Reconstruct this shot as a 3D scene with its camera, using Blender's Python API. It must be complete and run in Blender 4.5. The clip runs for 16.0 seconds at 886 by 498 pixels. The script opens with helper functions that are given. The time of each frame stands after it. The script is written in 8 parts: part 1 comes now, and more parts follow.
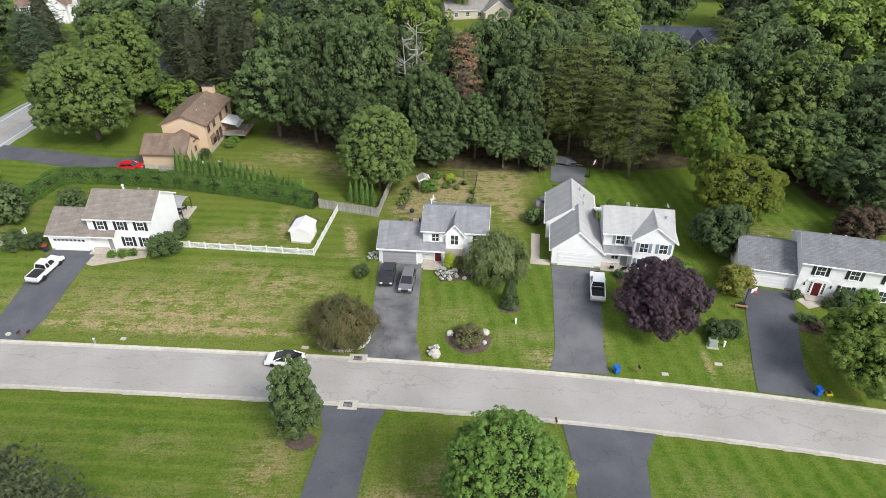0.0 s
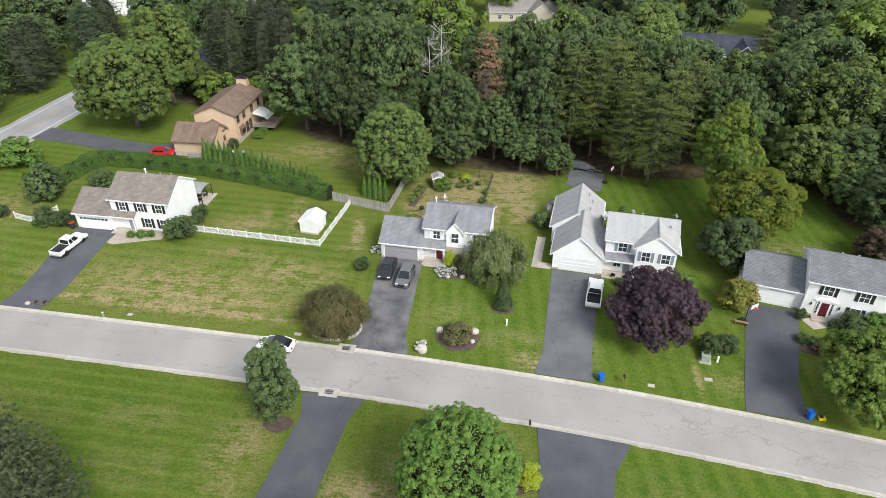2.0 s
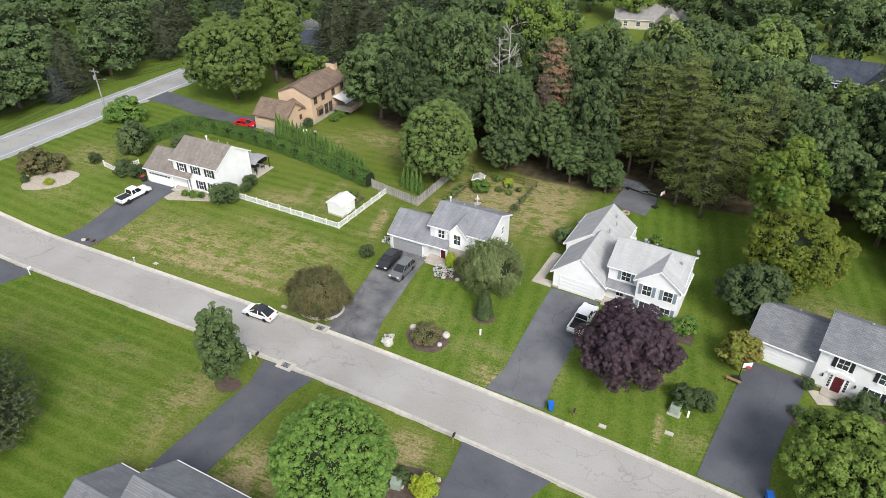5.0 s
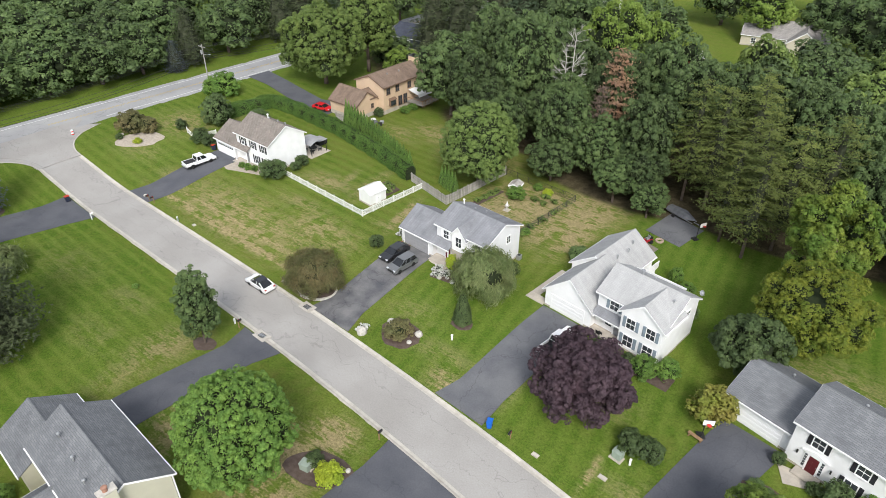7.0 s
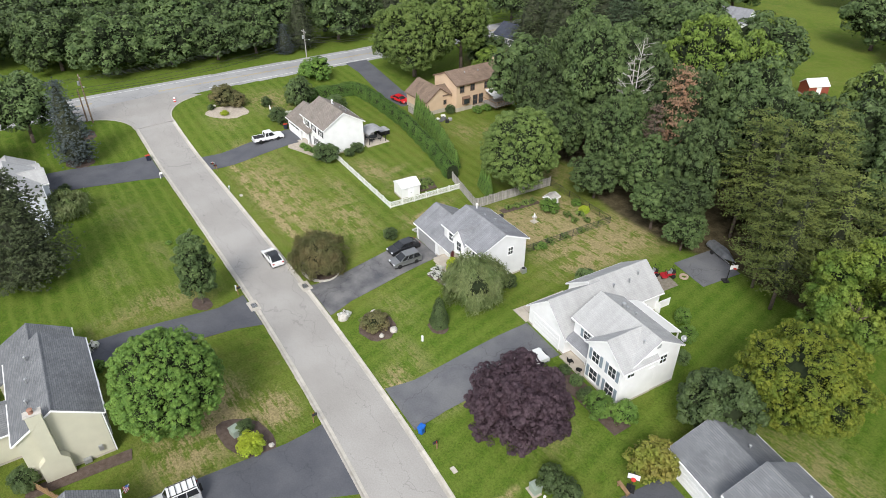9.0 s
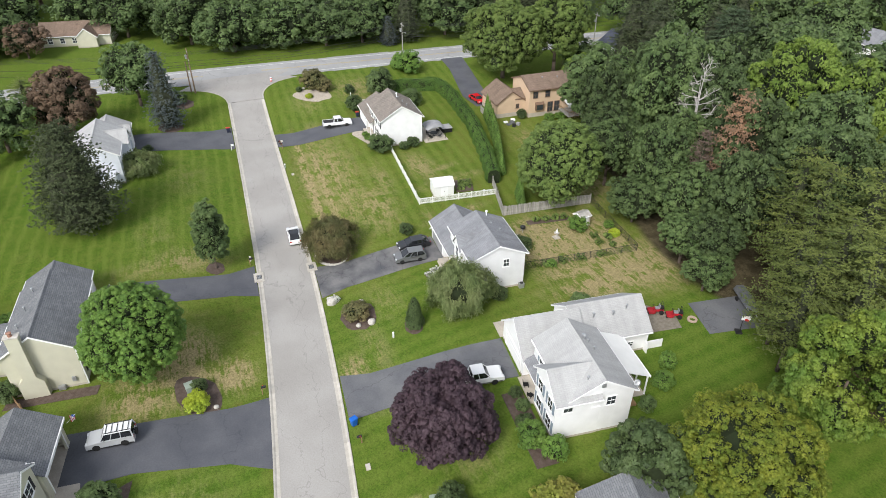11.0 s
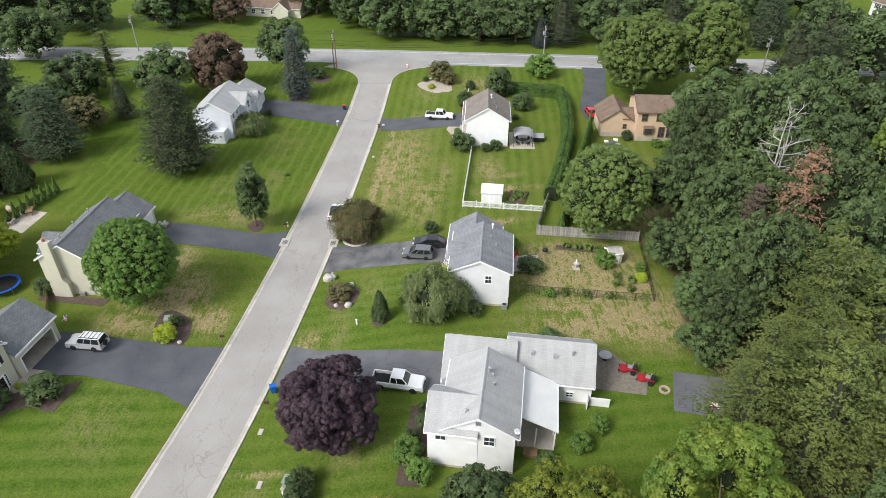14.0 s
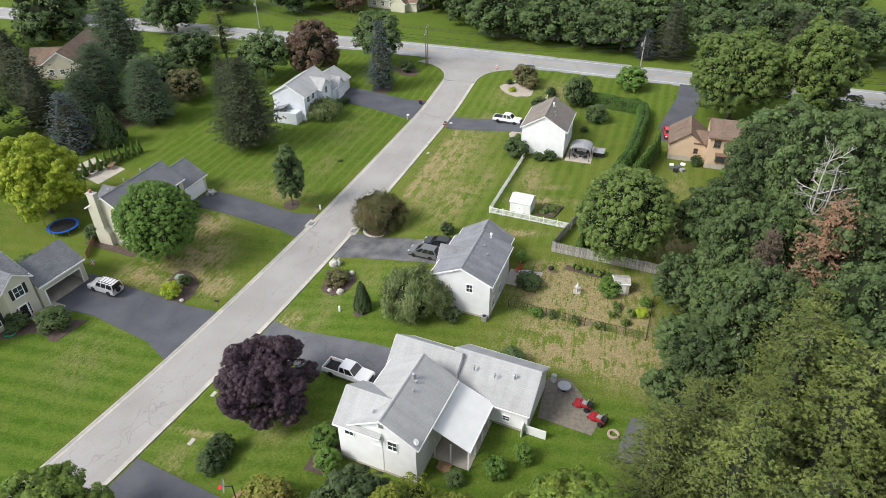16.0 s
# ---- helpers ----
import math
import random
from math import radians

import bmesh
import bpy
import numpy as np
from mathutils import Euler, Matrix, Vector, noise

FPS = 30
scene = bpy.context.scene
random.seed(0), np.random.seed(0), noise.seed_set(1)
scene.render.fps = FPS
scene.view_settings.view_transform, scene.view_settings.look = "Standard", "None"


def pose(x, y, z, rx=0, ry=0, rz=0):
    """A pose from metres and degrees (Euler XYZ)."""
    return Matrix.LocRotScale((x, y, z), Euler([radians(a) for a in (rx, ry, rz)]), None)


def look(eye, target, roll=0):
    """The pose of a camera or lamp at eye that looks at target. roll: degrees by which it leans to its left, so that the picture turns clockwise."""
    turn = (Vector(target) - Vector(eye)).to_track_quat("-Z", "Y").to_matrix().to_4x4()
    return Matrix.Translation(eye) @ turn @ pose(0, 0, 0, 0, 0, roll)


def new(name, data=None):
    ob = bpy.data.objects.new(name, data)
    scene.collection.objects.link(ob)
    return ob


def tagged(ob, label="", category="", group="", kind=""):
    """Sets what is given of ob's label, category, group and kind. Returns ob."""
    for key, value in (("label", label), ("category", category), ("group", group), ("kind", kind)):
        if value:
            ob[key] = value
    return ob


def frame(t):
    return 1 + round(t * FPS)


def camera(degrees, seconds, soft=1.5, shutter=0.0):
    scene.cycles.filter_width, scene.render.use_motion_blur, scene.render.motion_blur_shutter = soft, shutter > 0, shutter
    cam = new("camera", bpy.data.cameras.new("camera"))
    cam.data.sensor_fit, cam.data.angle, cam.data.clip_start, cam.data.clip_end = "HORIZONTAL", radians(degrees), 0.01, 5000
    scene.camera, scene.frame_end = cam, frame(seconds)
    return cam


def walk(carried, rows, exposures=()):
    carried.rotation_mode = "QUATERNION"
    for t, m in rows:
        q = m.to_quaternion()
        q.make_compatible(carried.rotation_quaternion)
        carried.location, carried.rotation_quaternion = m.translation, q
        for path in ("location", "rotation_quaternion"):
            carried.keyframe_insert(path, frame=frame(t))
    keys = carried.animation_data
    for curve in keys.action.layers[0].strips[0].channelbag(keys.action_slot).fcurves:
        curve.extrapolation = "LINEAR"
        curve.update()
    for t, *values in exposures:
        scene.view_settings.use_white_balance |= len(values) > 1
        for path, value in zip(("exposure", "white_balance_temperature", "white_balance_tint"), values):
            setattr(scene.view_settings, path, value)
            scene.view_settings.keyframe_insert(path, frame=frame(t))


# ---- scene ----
cam = camera(68.8, 16.0, soft=0.6)
METRES, EYE, TILT, LEAN, TURN = 138.0, 54.9, -33.5, 0.0, 0.0
ROWS = [
    (0.0, 0.0, 0.0, 0.0, 0.0, 0.0, -0.0),
    (0.5, 0.0126, -0.0006, -0.0008, 1.09, 0.02, -0.73),
    (1.0, 0.0261, -0.0013, -0.0015, 2.26, 0.03, -1.51),
    (1.5, 0.0405, -0.0021, -0.0022, 3.51, 0.03, -2.38),
    (2.0, 0.0556, -0.003, -0.0027, 4.8, 0.03, -3.23),
    (2.5, 0.0721, -0.0025, -0.0024, 6.26, -0.0, -4.18),
    (3.0, 0.0926, 0.0002, -0.0005, 8.11, -0.17, -5.39),
    (3.5, 0.1166, 0.005, 0.0027, 10.27, -0.46, -6.79),
    (4.0, 0.1436, 0.0117, 0.0069, 12.73, -0.85, -8.36),
    (6.5, 0.2979, 0.0734, 0.0479, 28.53, -4.61, -17.64),
    (7.0, 0.3267, 0.0913, 0.0597, 32.05, -5.75, -19.46),
    (7.5, 0.354, 0.1106, 0.0728, 35.65, -7.02, -21.19),
    (8.0, 0.3796, 0.1313, 0.0866, 39.33, -8.44, -22.86),
    (8.5, 0.4034, 0.1532, 0.1014, 43.09, -9.97, -24.45),
    (9.0, 0.4254, 0.1761, 0.1173, 46.92, -11.66, -25.95),
    (11.5, 0.5065, 0.3078, 0.2083, 67.69, -21.97, -31.52),
    (12.0, 0.516, 0.3364, 0.2278, 72.05, -24.32, -32.2),
    (12.5, 0.5232, 0.3656, 0.2476, 76.47, -26.73, -32.74),
    (13.0, 0.5281, 0.395, 0.2677, 80.93, -29.19, -33.1),
    (13.5, 0.5305, 0.4246, 0.2879, 85.44, -31.69, -33.32),
    (14.0, 0.5304, 0.4544, 0.3082, 89.95, -34.19, -33.34),
    (14.5, 0.5281, 0.4844, 0.3283, 94.47, -36.71, -33.22),
    (15.0, 0.5233, 0.5141, 0.3483, 98.98, -39.2, -32.94),
    (15.5, 0.5163, 0.5435, 0.3682, 103.44, -41.65, -32.49),
    (16.0, 0.5071, 0.5724, 0.3877, 107.86, -44.03, -31.89),
]
walk(cam, [(t, pose(0, 0, EYE, TILT, LEAN, TURN) @ pose(METRES * x, METRES * y, METRES * z, 90 + pitch, roll, yaw)) for t, x, y, z, yaw, pitch, roll in ROWS])

# ---- world and light: bright overcast ----
world = bpy.data.worlds.new("world")
scene.world = world
world.use_nodes = True
wn = world.node_tree
wn.nodes.clear()
sky = wn.nodes.new("ShaderNodeTexSky")
sky.sky_type = "NISHITA"
sky.sun_disc = False
sky.sun_elevation, sky.sun_rotation = radians(43), radians(140)
hsv = wn.nodes.new("ShaderNodeHueSaturation")
hsv.inputs["Saturation"].default_value = 0.35
bg = wn.nodes.new("ShaderNodeBackground")
bg.inputs["Strength"].default_value = 0.15
wo = wn.nodes.new("ShaderNodeOutputWorld")
wn.links.new(sky.outputs[0], hsv.inputs["Color"])
wn.links.new(hsv.outputs[0], bg.inputs["Color"])
wn.links.new(bg.outputs[0], wo.inputs["Surface"])
sun = new("sun", bpy.data.lights.new("sun", "SUN"))
sun.data.energy, sun.data.angle, sun.data.color = 1.9, radians(20), (1.0, 0.97, 0.92)
sun.matrix_world = look((92, -36, 118), (10, 60, 0))
scene.view_settings.exposure = 0.82


# ---- materials ----
def mat(name, c1, c2=None, scale=1.0, rough=0.8, metal=0.0, fine=0.0, fine_scale=20.0, bump=0.0, bump_scale=30.0, island=0.0, rand=0.0, uv=False, spec=0.3):
    """Two colours mixed by soft noise, with fine grain, relief and piece-to-piece variation."""
    m = bpy.data.materials.new(name)
    m.use_nodes = True
    t = m.node_tree
    b = t.nodes["Principled BSDF"]
    b.inputs["Roughness"].default_value, b.inputs["Metallic"].default_value = rough, metal
    b.inputs["Specular IOR Level"].default_value = spec
    tc = t.nodes.new("ShaderNodeTexCoord")
    co = tc.outputs["UV" if uv else "Object"]
    c2 = c2 or tuple(c * 0.8 for c in c1)
    n = t.nodes.new("ShaderNodeTexNoise")
    n.inputs["Scale"].default_value, n.inputs["Detail"].default_value = scale, 5
    t.links.new(co, n.inputs["Vector"])
    r = t.nodes.new("ShaderNodeValToRGB")
    r.color_ramp.elements[0].position, r.color_ramp.elements[1].position = 0.35, 0.65
    r.color_ramp.elements[0].color, r.color_ramp.elements[1].color = (*c1, 1), (*c2, 1)
    t.links.new(n.outputs["Fac"], r.inputs["Fac"])
    col = r.outputs["Color"]

    def times(col, value, amount):
        mr = t.nodes.new("ShaderNodeMapRange")
        mr.inputs["To Min"].default_value, mr.inputs["To Max"].default_value = 1 - amount, 1 + amount
        t.links.new(value, mr.inputs["Value"])
        mx = t.nodes.new("ShaderNodeVectorMath")
        mx.operation = "MULTIPLY"
        t.links.new(col, mx.inputs[0])
        t.links.new(mr.outputs[0], mx.inputs[1])
        return mx.outputs[0]

    if fine:
        n2 = t.nodes.new("ShaderNodeTexNoise")
        n2.inputs["Scale"].default_value, n2.inputs["Detail"].default_value = fine_scale, 3
        t.links.new(co, n2.inputs["Vector"])
        col = times(col, n2.outputs["Fac"], fine)
    if island:
        g = t.nodes.new("ShaderNodeNewGeometry")
        col = times(col, g.outputs["Random Per Island"], island)
    if rand:
        oi = t.nodes.new("ShaderNodeObjectInfo")
        col = times(col, oi.outputs["Random"], rand)
    t.links.new(col, b.inputs["Base Color"])
    if bump:
        n3 = t.nodes.new("ShaderNodeTexNoise")
        n3.inputs["Scale"].default_value, n3.inputs["Detail"].default_value = bump_scale, 4
        t.links.new(co, n3.inputs["Vector"])
        bp = t.nodes.new("ShaderNodeBump")
        bp.inputs["Strength"].default_value, bp.inputs["Distance"].default_value = bump, 0.03
        t.links.new(n3.outputs["Fac"], bp.inputs["Height"])
        t.links.new(bp.outputs[0], b.inputs["Normal"])
    return m


def leaf(name, c1, c2, scale=0.7, var=0.27):
    c1, c2 = (c1[0] * 0.90, c1[1] * 0.90, c1[2] * 0.98), (c2[0] * 0.96, c2[1] * 0.96, c2[2] * 1.04)
    m = mat(name, c1, c2, scale, rough=0.6, island=var, rand=0.16, spec=0.25)
    b = m.node_tree.nodes["Principled BSDF"]
    t = m.node_tree
    tr = t.nodes.new("ShaderNodeBsdfTranslucent")
    mx = t.nodes.new("ShaderNodeMixShader")
    mx.inputs[0].default_value = 0.2
    t.links.new(b.inputs["Base Color"].links[0].from_socket, tr.inputs["Color"])
    t.links.new(b.outputs[0], mx.inputs[1])
    t.links.new(tr.outputs[0], mx.inputs[2])
    t.links.new(mx.outputs[0], t.nodes["Material Output"].inputs["Surface"])
    return m


def shingle(name, c1, c2, stain=0.0, tab=1.0):
    """Asphalt shingles: courses of tabs in the roof's own coordinates, grain and weathering."""
    m = mat(name, c1, c2, 0.5, rough=0.9, fine=0.18, fine_scale=9, uv=True, spec=0.15)
    t = m.node_tree
    b = t.nodes["Principled BSDF"]
    tc = [n for n in t.nodes if n.bl_idname == "ShaderNodeTexCoord"][0]
    br = t.nodes.new("ShaderNodeTexBrick")
    br.inputs["Scale"].default_value = 1.0
    br.inputs["Brick Width"].default_value, br.inputs["Row Height"].default_value, br.inputs["Mortar Size"].default_value = 0.55, 0.2, 0.018
    br.inputs["Color1"].default_value, br.inputs["Color2"].default_value, br.inputs["Mortar"].default_value = (1 + 0.12 * tab, 1 + 0.12 * tab, 1 + 0.12 * tab, 1), (1 - 0.14 * tab, 1 - 0.14 * tab, 1 - 0.12 * tab, 1), (1 - 0.38 * tab, 1 - 0.38 * tab, 1 - 0.38 * tab, 1)
    t.links.new(tc.outputs["UV"], br.inputs["Vector"])
    old = b.inputs["Base Color"].links[0].from_socket
    mx = t.nodes.new("ShaderNodeVectorMath")
    mx.operation = "MULTIPLY"
    t.links.new(old, mx.inputs[0])
    t.links.new(br.outputs["Color"], mx.inputs[1])
    col = mx.outputs[0]
    if stain:
        mp = t.nodes.new("ShaderNodeMapping")
        mp.inputs["Scale"].default_value = (1.3, 0.14, 1)
        t.links.new(tc.outputs["UV"], mp.inputs["Vector"])
        n = t.nodes.new("ShaderNodeTexNoise")
        n.inputs["Scale"].default_value, n.inputs["Detail"].default_value = 1.0, 6
        t.links.new(mp.outputs[0], n.inputs["Vector"])
        mr = t.nodes.new("ShaderNodeMapRange")
        mr.inputs["From Min"].default_value, mr.inputs["From Max"].default_value = 0.35, 0.7
        mr.inputs["To Min"].default_value, mr.inputs["To Max"].default_value = 1.0 + 0.2 * stain, 1.0 - stain
        t.links.new(n.outputs["Fac"], mr.inputs["Value"])
        m2 = t.nodes.new("ShaderNodeVectorMath")
        m2.operation = "MULTIPLY"
        t.links.new(col, m2.inputs[0])
        t.links.new(mr.outputs[0], m2.inputs[1])
        col = m2.outputs[0]
    t.links.new(col, b.inputs["Base Color"])
    return m


def siding(name, c, course=0.115):
    """Painted lap siding: the courses as relief in the wall's own coordinates."""
    m = mat(name, c, tuple(x * 0.93 for x in c), 0.7, rough=0.55, fine=0.03, uv=True, spec=0.3)
    t = m.node_tree
    b = t.nodes["Principled BSDF"]
    tc = [n for n in t.nodes if n.bl_idname == "ShaderNodeTexCoord"][0]
    w = t.nodes.new("ShaderNodeTexWave")
    w.wave_type, w.bands_direction, w.wave_profile = "BANDS", "Y", "SAW"
    w.inputs["Scale"].default_value = 0.314 / course
    t.links.new(tc.outputs["UV"], w.inputs["Vector"])
    bp = t.nodes.new("ShaderNodeBump")
    bp.inputs["Strength"].default_value, bp.inputs["Distance"].default_value = 0.5, 0.02
    t.links.new(w.outputs["Fac"], bp.inputs["Height"])
    t.links.new(bp.outputs[0], b.inputs["Normal"])
    return m


def paving(name, c1, c2, crack=0.5, streak=1.0, scale=0.15):
    """Old asphalt: broad stains, aggregate grain, dark meandering cracks."""
    m = mat(name, c1, c2, scale, rough=0.92, fine=0.16, fine_scale=6, bump=0.2, bump_scale=25, spec=0.2)
    t = m.node_tree
    b = t.nodes["Principled BSDF"]
    tc = [n for n in t.nodes if n.bl_idname == "ShaderNodeTexCoord"][0]
    col = b.inputs["Base Color"].links[0].from_socket
    warp = t.nodes.new("ShaderNodeTexNoise")
    warp.inputs["Scale"].default_value, warp.inputs["Detail"].default_value = 0.35, 6
    t.links.new(tc.outputs["Object"], warp.inputs["Vector"])
    mixv = t.nodes.new("ShaderNodeVectorMath")
    mixv.operation = "MULTIPLY_ADD"
    mixv.inputs[1].default_value = (5, 5, 5)
    t.links.new(warp.outputs["Color"], mixv.inputs[0])
    t.links.new(tc.outputs["Object"], mixv.inputs[2])
    along = t.nodes.new("ShaderNodeVectorMath")
    along.operation = "MULTIPLY"
    along.inputs[1].default_value = (1 / streak, streak ** 0.5, 1)
    t.links.new(mixv.outputs[0], along.inputs[0])
    for vs, width, amount in ((0.13, 0.012, crack), (0.33, 0.010, crack * 0.5)):
        v = t.nodes.new("ShaderNodeTexVoronoi")
        v.feature = "DISTANCE_TO_EDGE"
        v.inputs["Scale"].default_value = vs
        t.links.new(along.outputs[0], v.inputs["Vector"])
        mr = t.nodes.new("ShaderNodeMapRange")
        mr.inputs["From Max"].default_value = width
        mr.inputs["To Min"].default_value, mr.inputs["To Max"].default_value = 1 - amount, 1
        t.links.new(v.outputs["Distance"], mr.inputs["Value"])
        mx = t.nodes.new("ShaderNodeVectorMath")
        mx.operation = "MULTIPLY"
        t.links.new(col, mx.inputs[0])
        t.links.new(mr.outputs[0], mx.inputs[1])
        col = mx.outputs[0]
    t.links.new(col, b.inputs["Base Color"])
    return m


ROAD = paving("old_asphalt", (0.315, 0.30, 0.28), (0.37, 0.355, 0.335), 0.22, 4.5)
MAINROAD = paving("road_asphalt", (0.30, 0.30, 0.30), (0.36, 0.36, 0.355), 0.3)
DRIVE = paving("sealed_asphalt", (0.088, 0.091, 0.104), (0.112, 0.115, 0.128), 0.15, scale=0.3)
DRIVEWORN = paving("worn_asphalt", (0.09, 0.092, 0.10), (0.19, 0.185, 0.185), 0.3, scale=0.35)
DRIVEMID = paving("grey_asphalt", (0.115, 0.118, 0.13), (0.155, 0.157, 0.165), 0.25, scale=0.3)
KERB = mat("kerb_concrete", (0.50, 0.47, 0.42), (0.42, 0.39, 0.34), 1.5, 0.9, fine=0.15, fine_scale=8, rand=0.08)
CONCRETE = mat("concrete", (0.50, 0.45, 0.38), (0.40, 0.36, 0.31), 0.8, 0.9, fine=0.15, fine_scale=8)
LINEWHITE = mat("line_paint_white", (0.72, 0.72, 0.70), (0.58, 0.58, 0.57), 1.5, 0.8)
LINEYELLOW = mat("line_paint_yellow", (0.50, 0.36, 0.10), (0.42, 0.32, 0.13), 1.5, 0.8)
WHITE = siding("white_siding", (0.87, 0.87, 0.87))
OFFWHITE = siding("pale_grey_siding", (0.74, 0.74, 0.745))
TAN = siding("tan_siding", (0.62, 0.46, 0.32))
CREAM = siding("cream_siding", (0.56, 0.54, 0.43))
BEIGE = siding("beige_siding", (0.55, 0.50, 0.40))
PALEBLUE = siding("blue_white_siding", (0.70, 0.73, 0.78))
BARNRED = siding("barn_red_siding", (0.30, 0.075, 0.05))
GREYBLUE = siding("dark_blue_siding", (0.10, 0.12, 0.16))
TRIM = mat("white_trim", (0.86, 0.86, 0.86), (0.82, 0.82, 0.82), 1.0, 0.5)
TANTRIM = mat("brown_trim", (0.20, 0.13, 0.09), (0.16, 0.10, 0.07), 1.0, 0.6)
SH_BROWN = shingle("brown_grey_shingles", (0.27, 0.235, 0.205), (0.22, 0.195, 0.17), 0.15)
SH_GREY = shingle("grey_shingles", (0.27, 0.275, 0.29), (0.225, 0.23, 0.245), 0.2, 0.6)
SH_LIGHT = shingle("pale_streaked_shingles", (0.43, 0.43, 0.425), (0.39, 0.39, 0.385), 0.12, 0.3)
SH_DARK = shingle("dark_grey_shingles", (0.205, 0.212, 0.22), (0.165, 0.171, 0.18), 0.1)
SH_GREYTAN = shingle("grey_tan_shingles", (0.33, 0.31, 0.29), (0.28, 0.265, 0.25), 0.15)
SH_TAN = shingle("tan_brown_shingles", (0.235, 0.17, 0.13), (0.19, 0.14, 0.105), 0.15)
SH_BLUE = shingle("blue_black_shingles", (0.075, 0.085, 0.11), (0.055, 0.06, 0.08), 0.1)
GLASS = mat("window_glass", (0.03, 0.035, 0.04), (0.06, 0.07, 0.08), 0.6, 0.06, spec=0.8)
SHUTTER = mat("black_shutter", (0.02, 0.02, 0.024), (0.03, 0.03, 0.034), 2, 0.6)
SHUTTERBLUE = mat("grey_blue_shutter", (0.24, 0.29, 0.33), (0.20, 0.25, 0.29), 2, 0.6)
DOORRED = mat("dark_red_door", (0.12, 0.015, 0.02), (0.10, 0.013, 0.018), 2, 0.5)
DOORGREY = mat("grey_door", (0.33, 0.33, 0.34), (0.30, 0.30, 0.31), 2, 0.5)
DARK = mat("dark_interior", (0.012, 0.012, 0.012), (0.02, 0.02, 0.02), 2, 0.9)
STONE = mat("pale_stone", (0.55, 0.52, 0.47), (0.40, 0.38, 0.34), 3, 0.9, fine=0.2, bump=0.6, bump_scale=8)
FIRESTONE = mat("pinkish_stone", (0.48, 0.36, 0.29), (0.36, 0.27, 0.22), 3, 0.9, fine=0.2)
BRICK = mat("chimney_brick", (0.36, 0.20, 0.14), (0.28, 0.15, 0.11), 4, 0.9, fine=0.2)
WOODGREY = mat("weathered_wood", (0.40, 0.38, 0.35), (0.28, 0.265, 0.245), 2.5, 0.9, fine=0.2, fine_scale=14, rand=0.22)
WOODBROWN = mat("brown_wood", (0.30, 0.19, 0.10), (0.22, 0.14, 0.08), 2.5, 0.85, fine=0.2, rand=0.15)
POLEWOOD = mat("pole_wood", (0.24, 0.17, 0.12), (0.18, 0.13, 0.09), 2.5, 0.9, fine=0.2)
POLEGREY = mat("grey_pole_wood", (0.34, 0.32, 0.30), (0.26, 0.25, 0.23), 2.5, 0.9, fine=0.2)
VINYL = mat("white_vinyl", (0.80, 0.80, 0.78), (0.75, 0.75, 0.73), 1, 0.45)
BLACKMETAL = mat("black_metal", (0.02, 0.02, 0.02), (0.03, 0.03, 0.03), 3, 0.5)
GREYMETAL = mat("grey_metal", (0.45, 0.46, 0.47), (0.38, 0.39, 0.40), 3, 0.45, 0.6)
BARK = mat("bark", (0.13, 0.10, 0.08), (0.09, 0.07, 0.055), 3, 0.95, fine=0.3, bump=0.6, bump_scale=10)
BARKPALE = mat("dead_bark", (0.46, 0.43, 0.41), (0.36, 0.34, 0.32), 3, 0.95, fine=0.2)
# Conifer limbs, and the filled heart whose dark tone imitates shade among the boughs.
LIMBSHADE = mat("conifer_limbs_shade_core", (0.056, 0.062, 0.036), (0.030, 0.038, 0.020), 2, 0.95)
# Filled core of crowns and hedges: the shade between leaves put into its colour.
SHADECORE = mat("dark_shade_core", (0.022, 0.032, 0.011), (0.014, 0.021, 0.008), 2, 0.95)
MULCH = mat("mulch", (0.085, 0.06, 0.048), (0.12, 0.09, 0.075), 2, 0.95, fine=0.35, fine_scale=10, bump=0.6)
GRAVEL = mat("pale_gravel", (0.46, 0.40, 0.33), (0.34, 0.30, 0.25), 3, 0.95, fine=0.3, fine_scale=12, bump=0.5)
PATIOGRAVEL = mat("brown_gravel", (0.24, 0.21, 0.17), (0.17, 0.15, 0.12), 2, 0.95, fine=0.3, fine_scale=12, bump=0.5)
TYRE = mat("tyre_rubber", (0.015, 0.015, 0.015), (0.022, 0.022, 0.022), 5, 0.85)
RIM = mat("alloy_rim", (0.45, 0.45, 0.46), (0.38, 0.38, 0.39), 5, 0.35, 0.8)
CARGLASS = mat("tinted_car_glass", (0.012, 0.014, 0.016), (0.02, 0.022, 0.025), 2, 0.05, spec=0.8)
LAMPRED = mat("tail_lamp_red", (0.35, 0.015, 0.012), (0.3, 0.012, 0.01), 3, 0.3)
LAMPCLEAR = mat("headlamp_clear", (0.6, 0.62, 0.64), (0.5, 0.52, 0.54), 3, 0.15)
L_GREEN = leaf("leaf_green", (0.076, 0.124, 0.039), (0.129, 0.185, 0.059))
L_DARK = leaf("leaf_dark", (0.063, 0.100, 0.033), (0.102, 0.146, 0.048))
L_MAPLE = leaf("leaf_maple", (0.098, 0.190, 0.034), (0.160, 0.262, 0.046), 1.1)
L_LIGHT = leaf("leaf_light", (0.116, 0.177, 0.039), (0.187, 0.253, 0.060))
L_ROUND = leaf("leaf_mid_green", (0.098, 0.152, 0.036), (0.155, 0.215, 0.052))
L_BRIGHT = leaf("leaf_bright", (0.128, 0.206, 0.031), (0.201, 0.280, 0.048))
L_YELLOW = leaf("leaf_yellow_green", (0.110, 0.160, 0.018), (0.195, 0.220, 0.024), 0.9)
